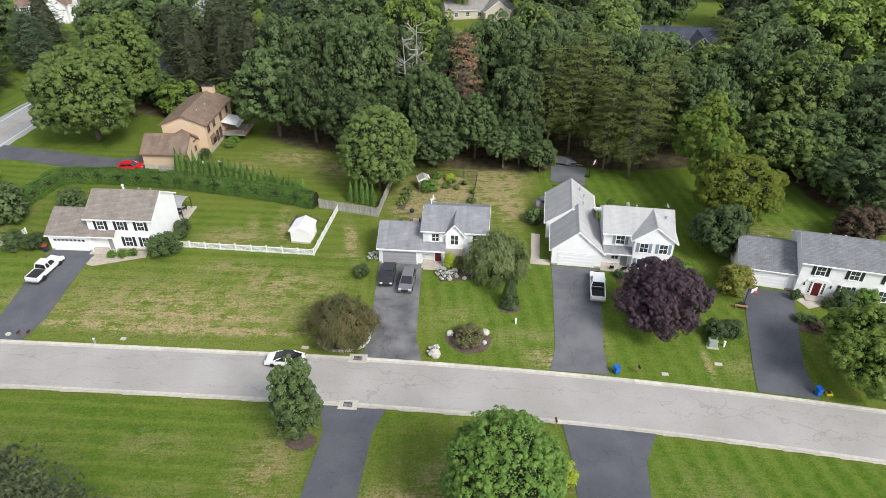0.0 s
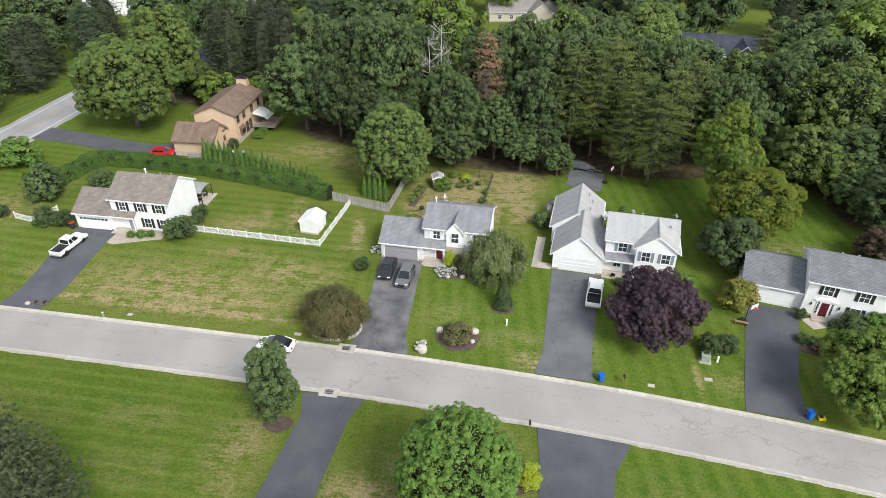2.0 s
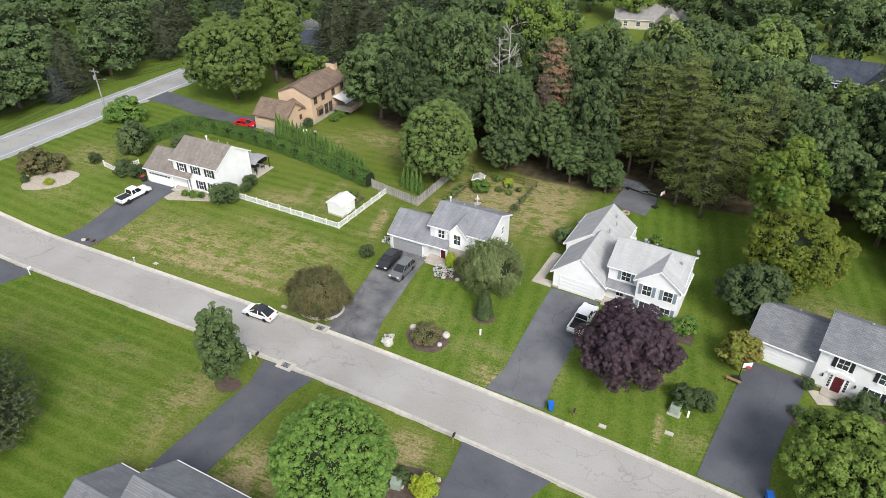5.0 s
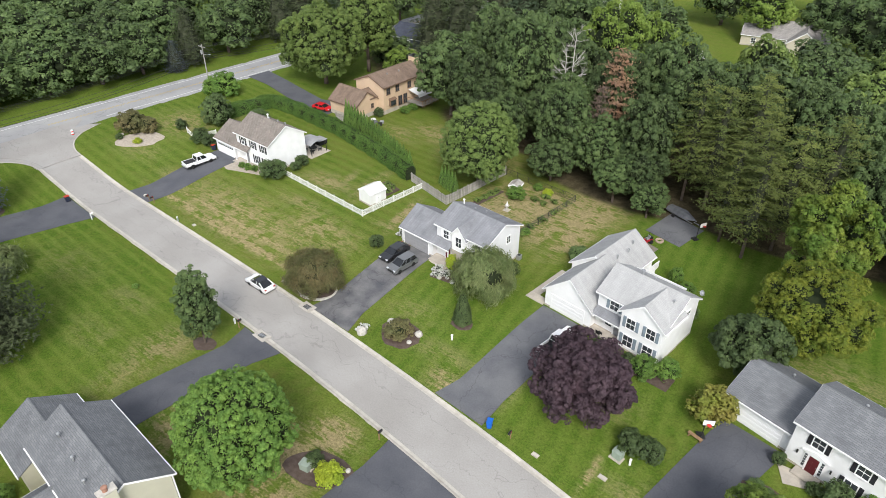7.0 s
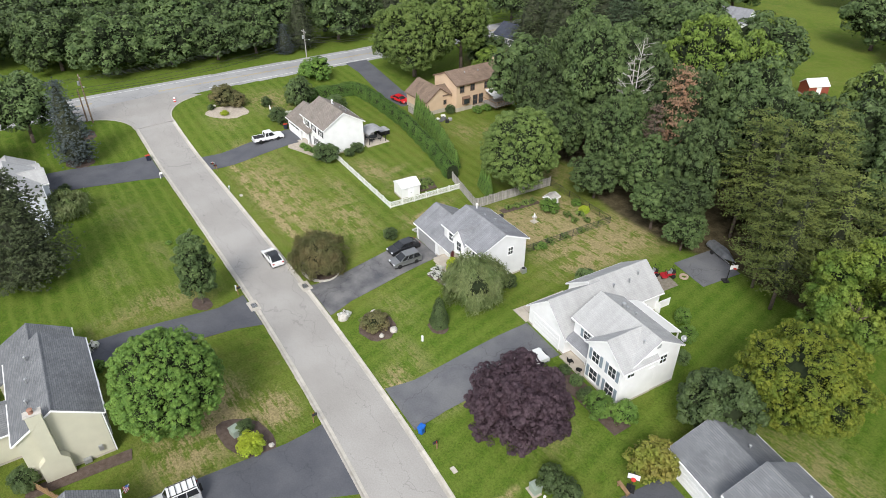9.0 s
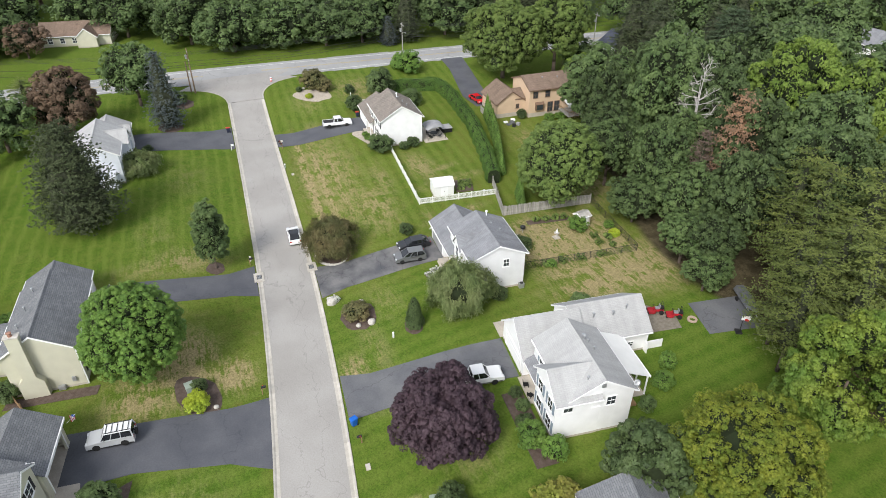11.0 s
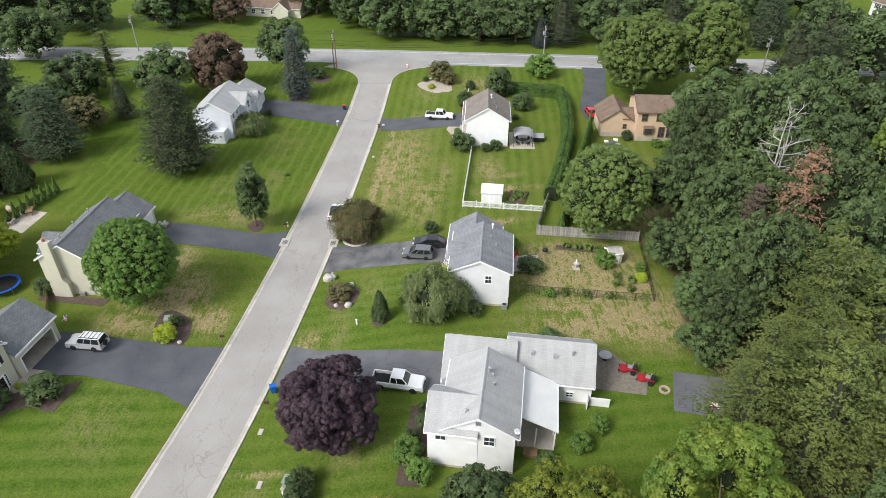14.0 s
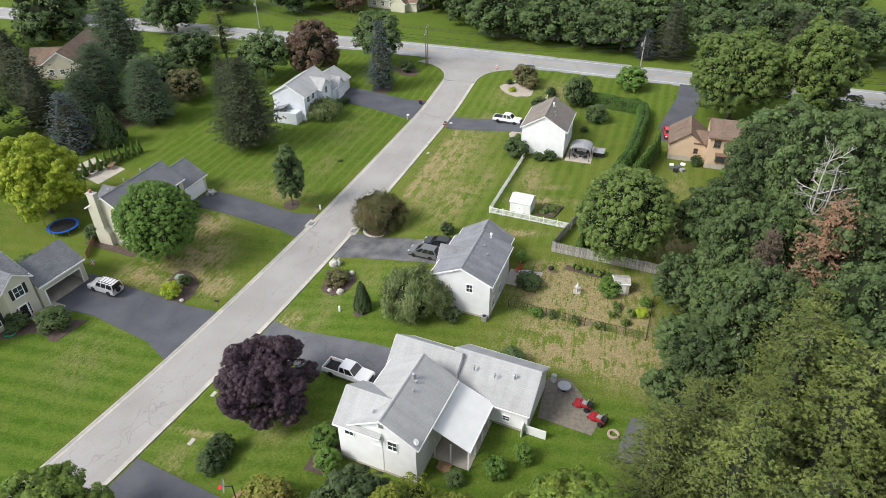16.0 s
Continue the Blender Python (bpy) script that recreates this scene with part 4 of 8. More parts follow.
def house_e():
    h = thing("house", pose(-52.8, 113.8, 2.1, 0, 0, -3), "tan two-storey house with brown shingle roof and garage", "house")
    gable(h, 0, 8.3, 0, 14.0, 5.4, 7.1, "y", TAN, SH_TAN, TANTRIM)
    gable(h, -1.6, 6.5, -6.4, -0.01, 2.6, 4.9, "x", TAN, SH_TAN, TANTRIM)
    gable(h, 1.5, 6.2, -2.4, 0.5, 3.2, 4.4, "y", TAN, SH_TAN, TANTRIM, ends=(False, False))
    for y, z in ((1.4, 3.6), (4.2, 3.6), (8.0, 3.4), (11.5, 3.6)):
        opening(h, "window", "e", 8.32, y, z, 1.0, 1.3, frame_mat=TANTRIM)
    part("bay_window", Shape().box(8.3, 1.5, 0.9, 8.75, 3.3, 2.2).prism([(8.3, 2.2), (8.95, 2.2), (8.3, 2.6)], 1.4, 3.4, "y"), TANTRIM, h)
    part("bay_glass", Shape().box(8.7, 1.7, 1.0, 8.77, 3.1, 2.05), GLASS, h)
    for y in (5.0, 6.6):
        opening(h, "window", "e", 8.32, y, 0.3, 1.1, 2.0, frame_mat=TANTRIM)
    opening(h, "window", "e", 6.52, -1.8, 1.2, 0.6, 0.8, frame_mat=TANTRIM)
    ch = part("chimney", Shape().box(3.4, 13.2, 6.0, 5.6, 14.4, 8.2), TAN, h, uv=True)
    part("chimney_cap", Shape().box(3.3, 13.1, 8.2, 5.7, 14.5, 8.3).box(4.2, 13.5, 8.3, 4.8, 14.1, 8.7), BLACKMETAL, ch)
    vents(h, [(5.6, 4.0, 6.6), (5.9, 7.4, 6.5)])
    dk = part("deck", Shape().box(8.4, 7.0, 0.35, 13.0, 12.6, 0.55), WOODGREY, h)
    for k in range(12):
        part("baluster", Shape().box(12.9, 7.1 + k * 0.48, 0.0, 12.98, 7.18 + k * 0.48, 1.45), WOODBROWN, dk)
    part("deck_rail", Shape().box(12.88, 7.0, 1.4, 13.02, 12.6, 1.5).box(8.4, 6.95, 1.4, 13.0, 7.05, 1.5), WOODBROWN, dk)
    aw = part("awning", Shape().prism([(8.4, 3.0), (11.2, 2.35), (11.6, 1.9), (11.6, 1.84), (11.2, 2.28), (8.4, 2.9)], 7.6, 12.0, "y"), VINYL, h, "white canvas awning over the deck")
    part("awning_arm", Shape().tube((8.4, 7.7, 2.2), (11.4, 7.7, 2.2), 0.03, 0.03).tube((8.4, 11.9, 2.2), (11.4, 11.9, 2.2), 0.03, 0.03), BLACKMETAL, aw)


def house_s1():
    h = thing("house", on(-8.67, 23.4, 0, -5.5), "cream two-storey house with dark grey roof and tall side chimney", "house")
    gable(h, 0.2, 12.4, 0.3, 7.5, 5.7, 8.0, "x", CREAM, SH_DARK)
    gable(h, -6.4, 0.19, -1.2, 6.1, 3.0, 5.2, "x", CREAM, SH_DARK, ends=(True, False))
    gable(h, 4.0, 8.4, -2.6, 1.5, 4.0, 5.6, "y", CREAM, SH_DARK, ends=(True, False))
    garage_door(h, "n", -3.2, 6.12, 0.0, 4.9, 2.15)
    c = part("chimney", Shape().prism([(1.2, -1.0), (3.8, -1.0), (3.8, 2.2), (3.2, 2.9), (3.2, 8.6), (1.9, 8.6), (1.9, 2.9), (1.2, 2.2)], 12.42, 13.15, "x"), CREAM, h, uv=True)
    part("chimney_cap", Shape().box(12.36, 1.8, 8.6, 13.22, 3.3, 8.75), STONE, c)
    part("flue", Shape().lathe([(0.22, 0), (0.2, 0.35), (0.26, 0.38), (0.26, 0.45), (0.1, 0.5)], (12.8, 2.5, 8.75), 12), BRICK, c)
    vents(h, [(6.4, 2.2, 7.4), (9.2, 1.9, 7.1), (3.0, 2.4, 7.5)])
    part("downspout", Shape().box(12.3, 7.55, 0, 12.42, 7.66, 5.4), TRIM, h)
    for x in (2.2, 6.2, 10.2):
        opening(h, "window", "n", x, 7.52, 3.7, 1.0, 1.3, shutter=SHUTTER)
        opening(h, "window", "n", x, 7.52, 0.9, 1.0, 1.4, shutter=SHUTTER)
    m = part("meter_box", Shape().box(12.42, 6.2, 0.9, 12.62, 6.6, 1.5).box(12.42, 4.6, 0.1, 12.8, 5.3, 0.6), GREYMETAL, h)


def house_s2():
    h = thing("house", on(12.7, 28.6, 0, -8.7), "cream house with dark grey roof and open two-car garage", "house")
    # garage with a real opening in its street wall
    w = Shape()
    w.box(0.2, -7.0, -0.8, 0.45, -0.35, 3.6).box(6.95, -7.0, -0.8, 7.2, -0.35, 3.6).box(0.45, -7.0, -0.8, 6.95, -6.8, 3.6)
    w.box(0.45, -0.6, -0.8, 1.0, -0.35, 3.6).box(6.3, -0.6, -0.8, 6.95, -0.35, 3.6).box(1.0, -0.6, 2.4, 6.3, -0.35, 3.6)
    w.prism([(-7.0, 3.6), (-0.35, 3.6), (-3.675, 5.7)], 0.2, 0.45, "x")
    part("wall", w, CREAM, h, uv=True)
    part("garage_floor", Shape().box(0.45, -6.8, -0.6, 6.95, -0.35, 0.08), CONCRETE, h)
    s = Shape()
    k = 2.1 / 3.325
    for a, b in ((-7.35, -3.675), (-0.0, -3.675)):
        za = 5.72 - k * abs(a + 3.675)
        s.prism([(a, za), (b, 5.72), (b, 5.87), (a, za + 0.15)], -0.05, 7.2, "x")
    part("roof", s, SH_DARK, h, uv=True)
    part("fascia", Shape().box(-0.05, 0.0, 3.3, 7.2, 0.1, 3.52), TRIM, h)
    part("door_trim", Shape().box(0.85, -0.36, 0, 1.0, -0.3, 2.5).box(6.3, -0.36, 0, 6.45, -0.3, 2.5).box(1.0, -0.36, 2.4, 6.3, -0.3, 2.55), TRIM, h)
    gable(h, 7.2, 17.5, -9.0, -1.4, 5.6, 7.8, "x", CREAM, SH_DARK)
    gable(h, 7.4, 11.2, -4.5, -0.6, 5.5, 6.9, "y", CREAM, SH_DARK, ends=(False, True))
    opening(h, "window", "n", 9.3, -0.58, 3.6, 1.2, 1.4, shutter=SHUTTER)
    front_door(h, "n", 9.6, -0.58, 0.15, DARK)
    for x in (13, 15.8):
        opening(h, "window", "n", x, -1.38, 3.7, 1.1, 1.3, shutter=SHUTTER)
        opening(h, "window", "n", x, -1.38, 0.9, 1.2, 1.6, shutter=SHUTTER)
    # what stands in the open garage
    for nm, x, y, w_, d_, hh, ma in (("storage_shelf", 5.2, -6.4, 1.4, 0.5, 1.8, WOODBROWN), ("workbench", 2.2, -6.3, 2.0, 0.6, 0.95, WOODBROWN)):
        q = Shape()
        for z in np.arange(hh, 0.1, -0.45):
            q.box(-w_ / 2, -d_ / 2, z - 0.05, w_ / 2, d_ / 2, z)
        for sx in (-1, 1):
            for sy in (-1, 1):
                q.box(sx * w_ / 2 - 0.04, sy * d_ / 2 - 0.04, 0, sx * w_ / 2 + 0.04, sy * d_ / 2 + 0.04, hh)
        single(nm, q, ma, h.matrix_basis @ pose(x, y, 0.08), "wooden storage furniture inside the open garage", nm.replace("_", " "))


def house_f():
    h = thing("house", on(-58.2, 27.4, 0, -3), "pale blue-white house with grey roof beside a spruce", "house")
    gable(h, 0, 12.0, 0, 7.4, 5.4, 7.5, "x", PALEBLUE, SH_LIGHT)
    gable(h, -8.6, -0.01, 0.5, 7.8, 2.9, 4.9, "x", PALEBLUE, SH_LIGHT, ends=(True, False))
    gable(h, 2.6, 6.4, 3.7, 8.6, 5.3, 6.8, "y", PALEBLUE, SH_LIGHT, ends=(False, True))
    gable(h, -4.4, -1.6, 4.0, 8.3, 3.2, 4.6, "y", PALEBLUE, SH_LIGHT, ends=(False, True))
    lean_to(h, "porch_roof", 12.0, 14.5, 0.8, 2.4, 3.8, 3.4, SH_GREY)
    part("side_room", Shape().box(12.02, 1.0, -0.8, 14.3, 6.4, 2.4), PALEBLUE, h, uv=True)
    for x in (-6.6, -3.0):
        garage_door(h, "n", x, 7.82 if x < -4.5 else 8.32, 0, 2.7, 2.1)
    for x, z in ((4.5, 3.7), (4.5, 0.9)):
        opening(h, "window", "n", x, 8.62, z, 1.0, 1.5)
    for x in (1.2, 8.2, 10.4):
        opening(h, "window", "n", x, 7.42, 3.7, 1.0, 1.3)
        opening(h, "window", "n", x, 7.42, 0.9, 1.0, 1.4)
    vents(h, [(6.0, 2.4, 6.9)])


def far_house(x, y, rz, w, d, eave, ridge, wall, roof, label, wing=0.0):
    h = thing("house", pose(x, y, land(x, y), 0, 0, rz), label, "house")
    gable(h, 0, w, 0, d, eave, ridge, "x", wall, roof)
    if wing:
        gable(h, w * 0.55, w * 0.55 + wing, -wing * 0.45, d * 0.5, eave, ridge - 0.4, "y", wall, roof, ends=(True, False))
    for k in range(3):
        for z in ([0.9, 3.5] if eave > 4 else [0.9]):
            opening(h, "window", "s", w * (0.15 + 0.17 * k), -0.02, z, 1.1, 1.3, shutter=SHUTTER if wall is WHITE else None)
            opening(h, "window", "e", w + 0.02, d * (0.25 + 0.25 * k), z, 1.0, 1.2)
    return h


for build in (house_a, house_b, house_c, house_d, house_e, house_s1, house_s2, house_f):
    build()
far_house(1, 214, 8, 22, 11, 3.0, 6.4, BEIGE, SH_GREYTAN, "beige single-storey house with pale grey-brown roof behind the wood", 8)
far_house(51, 168, -6, 20, 10, 4.6, 8.2, GREYBLUE, SH_BLUE, "dark blue house with black-blue roof among trees", 7)
far_house(-131, 206, 12, 16, 9, 5.4, 8.4, WHITE, SH_TAN, "white two-storey house across the main road", 6)
far_house(-50, 208, 10, 14, 9, 5.2, 8.0, WHITE, SH_GREY, "white house with grey roof beyond the conifers")
far_house(-76, 152, 4, 12, 8, 3.0, 5.6, GREYBLUE, SH_BLUE, "low house with dark blue roof near the main road")
far_house(-136, 14, 80, 18, 9, 2.9, 5.4, CREAM, SH_TAN, "cream single-storey house across the main road", 5)
far_house(-72, -46, 20, 20, 10, 2.9, 6.2, BEIGE, SH_TAN, "low house with brown hipped roof behind pines", 7)


# ---- plants ----
def blades(P, N, T, L, W):
    """Leaf blades: a pointed three-cornered leaf at each point P, facing N, pointing along T."""
    T = T - N * (T * N).sum(1, keepdims=True)
    T /= np.linalg.norm(T, axis=1, keepdims=True) + 1e-9
    S = np.cross(N, T)
    L, W = np.asarray(L)[:, None], np.asarray(W)[:, None]
    a = P - T * L * 0.4
    return np.stack([a - S * W * 0.5, a + S * W * 0.5, P + T * L * 0.6], 1).reshape(-1, 3)


def leaf_mesh(name, V, material, core=None, inner=None):
    n = len(V) // 3
    F = np.arange(n * 3).reshape(n, 3).tolist()
    if core:
        k = len(V)
        V = np.concatenate([V, np.array(core.v)])
        F += [tuple(i + k for i in q) for q in core.f]
    me = bpy.data.meshes.new(name)
    me.from_pydata(V, [], F)
    me.materials.append(material)
    if core:
        # Core faces get the painted shade tone; golden, turning and purple ones stay leaf-coloured.
        me.materials.append(inner or (material if material in (L_GOLD, L_SHRUB, L_PURPLE) else SHADECORE))
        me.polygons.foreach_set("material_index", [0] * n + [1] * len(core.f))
    return me


def unit(v):
    return v / (np.linalg.norm(v, axis=1, keepdims=True) + 1e-9)


def ball(core, c, r, rz, n=8, rings=5):
    prof = [(r * math.sin(math.pi * (i + 0.3) / (rings + 0.6 - 0.6 + 0.0001 + 0.6)), -rz * math.cos(math.pi * (i + 0.3) / (rings + 0.6))) for i in range(rings + 1)]
    core.lathe(prof, c, n)


def crown(seed, R, RZ, n, size, material, lobes=26, taper=0.0, gap=0.0, even=False, per=60, hole=None):
    """A broad-leaved crown about the origin: boughs, each a mass of small leaf clumps, round a core, usually coloured
    dark to read as shade.
    taper: narrower towards the top; hole: a direction in which the crown is open and shows its limbs."""
    g = np.random.default_rng(seed)
    k = np.arange(lobes) + 0.5
    ph, ct = k * 2.39996 + g.uniform(0, 0.9, lobes), 1 - 1.75 * k / lobes
    st = np.sqrt(np.clip(1 - ct * ct, 0, 1))
    D = np.stack([np.cos(ph) * st, np.sin(ph) * st, ct], 1)
    fit = (30 / lobes) ** 0.4
    rr = g.uniform(0.20, 0.40, lobes) * fit
    out = g.uniform(0.60, 0.86, lobes)
    if even:
        rr, out = g.uniform(0.30, 0.36, lobes), g.uniform(0.66, 0.74, lobes)
    if hole is not None:
        keep = D @ np.array(hole) / np.linalg.norm(hole) < 0.70
        D, rr, out = D[keep], rr[keep], out[keep]
        lobes = len(D)
    C = D * out[:, None]
    w = np.clip(1 - taper * (C[:, 2] + 0.4), 0.25, 1.6)
    C[:, 0] *= w
    C[:, 1] *= w
    rr = rr * np.clip(w, 0.5, 1.1)
    R, RZ = R * 0.90, RZ * 0.90
    total = 2 * n
    nc = int(total * 0.80) // per
    pick = g.choice(lobes, nc * 6, p=rr ** 2 / (rr ** 2).sum())
    d = unit(g.normal(size=(nc * 6, 3)) + 0.7 * D[pick] + np.array([0, 0, 0.35]))
    rad = rr[pick] * (1 - 0.22 * g.random(nc * 6) ** 2)
    Q = C[pick] + d * rad[:, None]
    # only what lies on the outside of all the boughs bears leaves
    inside = (np.linalg.norm(Q[:, None] - C[None], axis=2) < rr[None] * 0.76).any(1)
    keep = np.flatnonzero(~inside)
    keep = keep[np.arange(nc) % len(keep)]
    P, d = Q[keep] * np.array([R, R, RZ]), d[keep]
    # each clump is a small dome of overlapping leaves, its top to the light
    P, d = np.repeat(P, per, 0), np.repeat(d, per, 0)
    n = len(P)
    e = unit(g.normal(size=(n, 3)) + d * 0.9 + np.array([0, 0, 0.6]))
    bulk = np.repeat(g.uniform(0.6, 1.35, nc), per)
    P = P + e * (size * 1.7 * bulk * g.uniform(0.78, 1.0, n))[:, None] * np.array([1.05, 1.05, 0.85])
    N = unit(e + np.array([0, 0, 0.30]) + g.normal(size=(n, 3)) * 0.30)
    T = g.normal(size=(n, 3)) + np.array([0, 0, -0.4])
    # a closer coat of leaves lies between the clumps
    m = total - n
    pick = g.choice(lobes, m * 2, p=rr ** 2 / (rr ** 2).sum())
    d = unit(g.normal(size=(m * 2, 3)) + 0.5 * D[pick] + np.array([0, 0, 0.2]))
    Q = C[pick] + d * (rr[pick] * g.uniform(0.72, 0.96, m * 2))[:, None]
    keep = np.flatnonzero(~(np.linalg.norm(Q[:, None] - C[None], axis=2) < rr[None] * 0.68).any(1))
    keep = keep[np.arange(m) % len(keep)]
    P = np.concatenate([P, Q[keep] * np.array([R, R, RZ]) + g.normal(size=(m, 3)) * size * 0.3])
    N = np.concatenate([N, unit(d[keep] + np.array([0, 0, 0.3]) + g.normal(size=(m, 3)) * 0.5)])
    T = np.concatenate([T, g.normal(size=(m, 3)) + np.array([0, 0, -0.4])])
    s = size * 0.92 * g.uniform(0.55, 1.2, total)
    V = blades(P, N, T, s, s * 0.9)
    # solid balls inside the boughs, coloured as shade seen through the gaps
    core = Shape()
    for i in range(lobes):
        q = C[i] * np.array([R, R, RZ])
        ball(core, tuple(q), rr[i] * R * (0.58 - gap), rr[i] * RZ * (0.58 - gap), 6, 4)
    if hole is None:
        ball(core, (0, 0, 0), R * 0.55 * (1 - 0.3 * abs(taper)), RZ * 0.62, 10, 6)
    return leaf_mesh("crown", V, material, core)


def spire(seed, R, H, n, size, material, power=0.8, blunt=0.0):
    """A dense clipped cone or column standing on the origin, as arborvitae and cypress grow."""
    g = np.random.default_rng(seed)
    n, size = int(n * 1.7), size * 0.8
    u = 1 - np.sqrt(g.random(n))
    a = g.uniform(0, 2 * math.pi, n)
    lump = 1 + 0.10 * np.sin(5 * a + 9 * u) + 0.07 * np.sin(11 * a - 17 * u)
    r = R * np.clip((1 - u) ** power, blunt, 1) * np.minimum(1, 0.62 + 3.0 * u) * lump * g.uniform(0.86, 1.04, n)
    P = np.stack([r * np.cos(a), r * np.sin(a), H * u], 1)
    O = np.stack([np.cos(a), np.sin(a), np.full(n, 0.35)], 1)
    N = unit(O + g.normal(size=(n, 3)) * 0.45)
    T = np.array([0, 0, 1.0]) + g.normal(size=(n, 3)) * 0.4
    s = size * g.uniform(0.7, 1.3, n)
    V = blades(P, N, T, s * 1.3, s * 0.7)
    # inner cone in the dark core tone, painted shade behind the sprays
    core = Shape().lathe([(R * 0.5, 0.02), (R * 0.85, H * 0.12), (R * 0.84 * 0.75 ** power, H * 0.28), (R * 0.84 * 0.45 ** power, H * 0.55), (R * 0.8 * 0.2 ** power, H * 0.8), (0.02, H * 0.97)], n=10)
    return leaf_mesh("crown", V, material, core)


def conifer(seed, R, H, material, levels=22, arms=9, droop=0.25, start=0.06, pads=5, size=0.5, power=0.85, ragged=0.25, tuft=9, spread=0.34, bare=0.25, width=0.34, heart=0.22, tu=5):
    """Whorls of limbs up a stem that stands on the origin; each limb bears flat sprays of needle tufts along its outer part."""
    g = np.random.default_rng(seed)
    Ps, Os = [], []
    limbs = Shape()
    for i in range(levels):
        u = start + (1 - start) * (i + 0.5 * g.random()) / levels
        r = R * (1 - (u - start) / (1 - start)) ** power
        if u < start + 0.16:
            r *= 0.55 + 0.45 * (u - start) / 0.16
        m = max(3, int(round(arms * (0.45 + 0.55 * r / R))))
        turn = g.random() * 6.28
        for k in range(m):
            az = turn + 2 * math.pi * (k + 0.5 * g.random()) / m
            ln = r * (1.08 - ragged * g.random()) + 0.2
            z = H * (u + (g.random() - 0.5) * 0.7 / levels)
            o = np.array([math.cos(az), math.sin(az), 0.0])
            side = np.array([-o[1], o[0], 0.0])
            q = max(2, int(round(pads * (0.35 + 0.65 * ln / R))))
            t = bare + (1 - bare) * (np.arange(q) + g.random(q)) / q
            c = o * (t * ln)[:, None] + side * (g.normal(size=q) * spread * 0.5 * ln * t)[:, None]
            c[:, 2] = z - droop * ln * t ** 1.5 + 0.10 * ln * t ** 3
            limbs.tube((0, 0, z + 0.02 * ln), tuple(o * ln * 0.9 + np.array([0, 0, z - droop * ln * 0.85])), 0.05 + 0.008 * ln, 0.02, 4, False)
            Ps.append(c)
            Os.append(np.repeat(o[None], q, 0))
    C, O = np.concatenate(Ps), np.concatenate(Os)
    n = len(C)
    # several tufts to a spray, several blades to a tuft
    C, O = np.repeat(C, tu, 0), np.repeat(O, tu, 0)
    S = np.stack([-O[:, 1], O[:, 0], O[:, 2]], 1)
    a, b = g.normal(size=(2, len(C), 1)) * size
    C = C + O * a * 1.6 + S * b * 0.95
    C[:, 2] += g.normal(size=len(C)) * size * 0.16
    C, O = np.repeat(C, tuft, 0), np.repeat(O, tuft, 0)
    n = len(C)
    e = unit(g.normal(size=(n, 3)) * np.array([1, 1, 0.55]) + O * 0.7 + np.array([0, 0, 0.35]))
    P = C + e * (size * 0.42 * g.random(n))[:, None]
    N = unit(np.array([0, 0, 1.0]) + O * 0.3 + g.normal(size=(n, 3)) * 0.45)
    L = size * g.uniform(0.55, 1.1, n)
    V = blades(P, N, e, L * 0.9, L * width)
    # heart: an added solid cone, dark in place of the shade round the stem
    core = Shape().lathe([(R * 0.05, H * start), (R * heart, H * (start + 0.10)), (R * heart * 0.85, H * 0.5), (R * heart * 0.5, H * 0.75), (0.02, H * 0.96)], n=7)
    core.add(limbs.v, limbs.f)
    return leaf_mesh("crown", V, material, core, LIMBSHADE)


def weeping(seed, R, RZ, n, material, length=0.9):
    """Hanging strands over a dome; the origin lies at the dome's middle height."""
    g = np.random.default_rng(seed)
    # strands hang in hanks from arching boughs
    hanks = 150
    h = unit(g.normal(size=(hanks, 3)) + np.array([0, 0, 0.45])) * g.uniform(0.66, 0.98, hanks)[:, None]
    k = g.integers(0, hanks, n)
    fall = g.random(n) ** 1.3
    P = h[k] * np.array([R, R, RZ]) + g.normal(size=(n, 3)) * 0.07 * R
    P[:, 2] -= fall * RZ * 0.24
    P[:, :2] *= (1 + 0.06 * fall)[:, None]
    d = unit(h[k] + np.array([0, 0, 0.05]))
    N = unit(d * np.array([1, 1, 0.7]) + g.normal(size=(n, 3)) * 0.45)
    T = np.stack([d[:, 0] * 0.5, d[:, 1] * 0.5, np.full(n, -1.0)], 1) + g.normal(size=(n, 3)) * 0.5
    L = length * g.uniform(0.35, 1.0, n)
    V = blades(P, N, T, L, L * 0.26)
    # ball under the strands, dark to stand in for shade beneath them
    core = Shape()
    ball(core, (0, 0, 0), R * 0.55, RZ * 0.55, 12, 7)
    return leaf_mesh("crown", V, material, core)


def trunk_mesh(seed, h, r, spread, limbs=6, material=None, foot=-0.6):
    g = random.Random(seed)
    s = Shape()
    x = y = 0.0
    pts = [(0, 0, foot)]
    for k in range(1, 5):
        x += g.uniform(-0.12, 0.12) * r * 3
        y += g.uniform(-0.12, 0.12) * r * 3
        pts.append((x, y, h * k / 4))
    for k in range(4):
        s.tube(pts[k], pts[k + 1], r * (1.15 - 0.2 * k), r * (0.95 - 0.2 * k), 9)
    for k in range(limbs):
        a = 2 * math.pi * (k + g.random()) / limbs
        z = h * g.uniform(0.35, 0.85)
        e = (x * z / h + spread * math.cos(a) * g.uniform(0.6, 1), y * z / h + spread * math.sin(a) * g.uniform(0.6, 1), z + spread * g.uniform(0.4, 0.9))
        s.tube((x * z / h, y * z / h, z), e, r * 0.42, r * 0.14, 6)
    return solid("trunk", s, material or BARK, smooth=True)


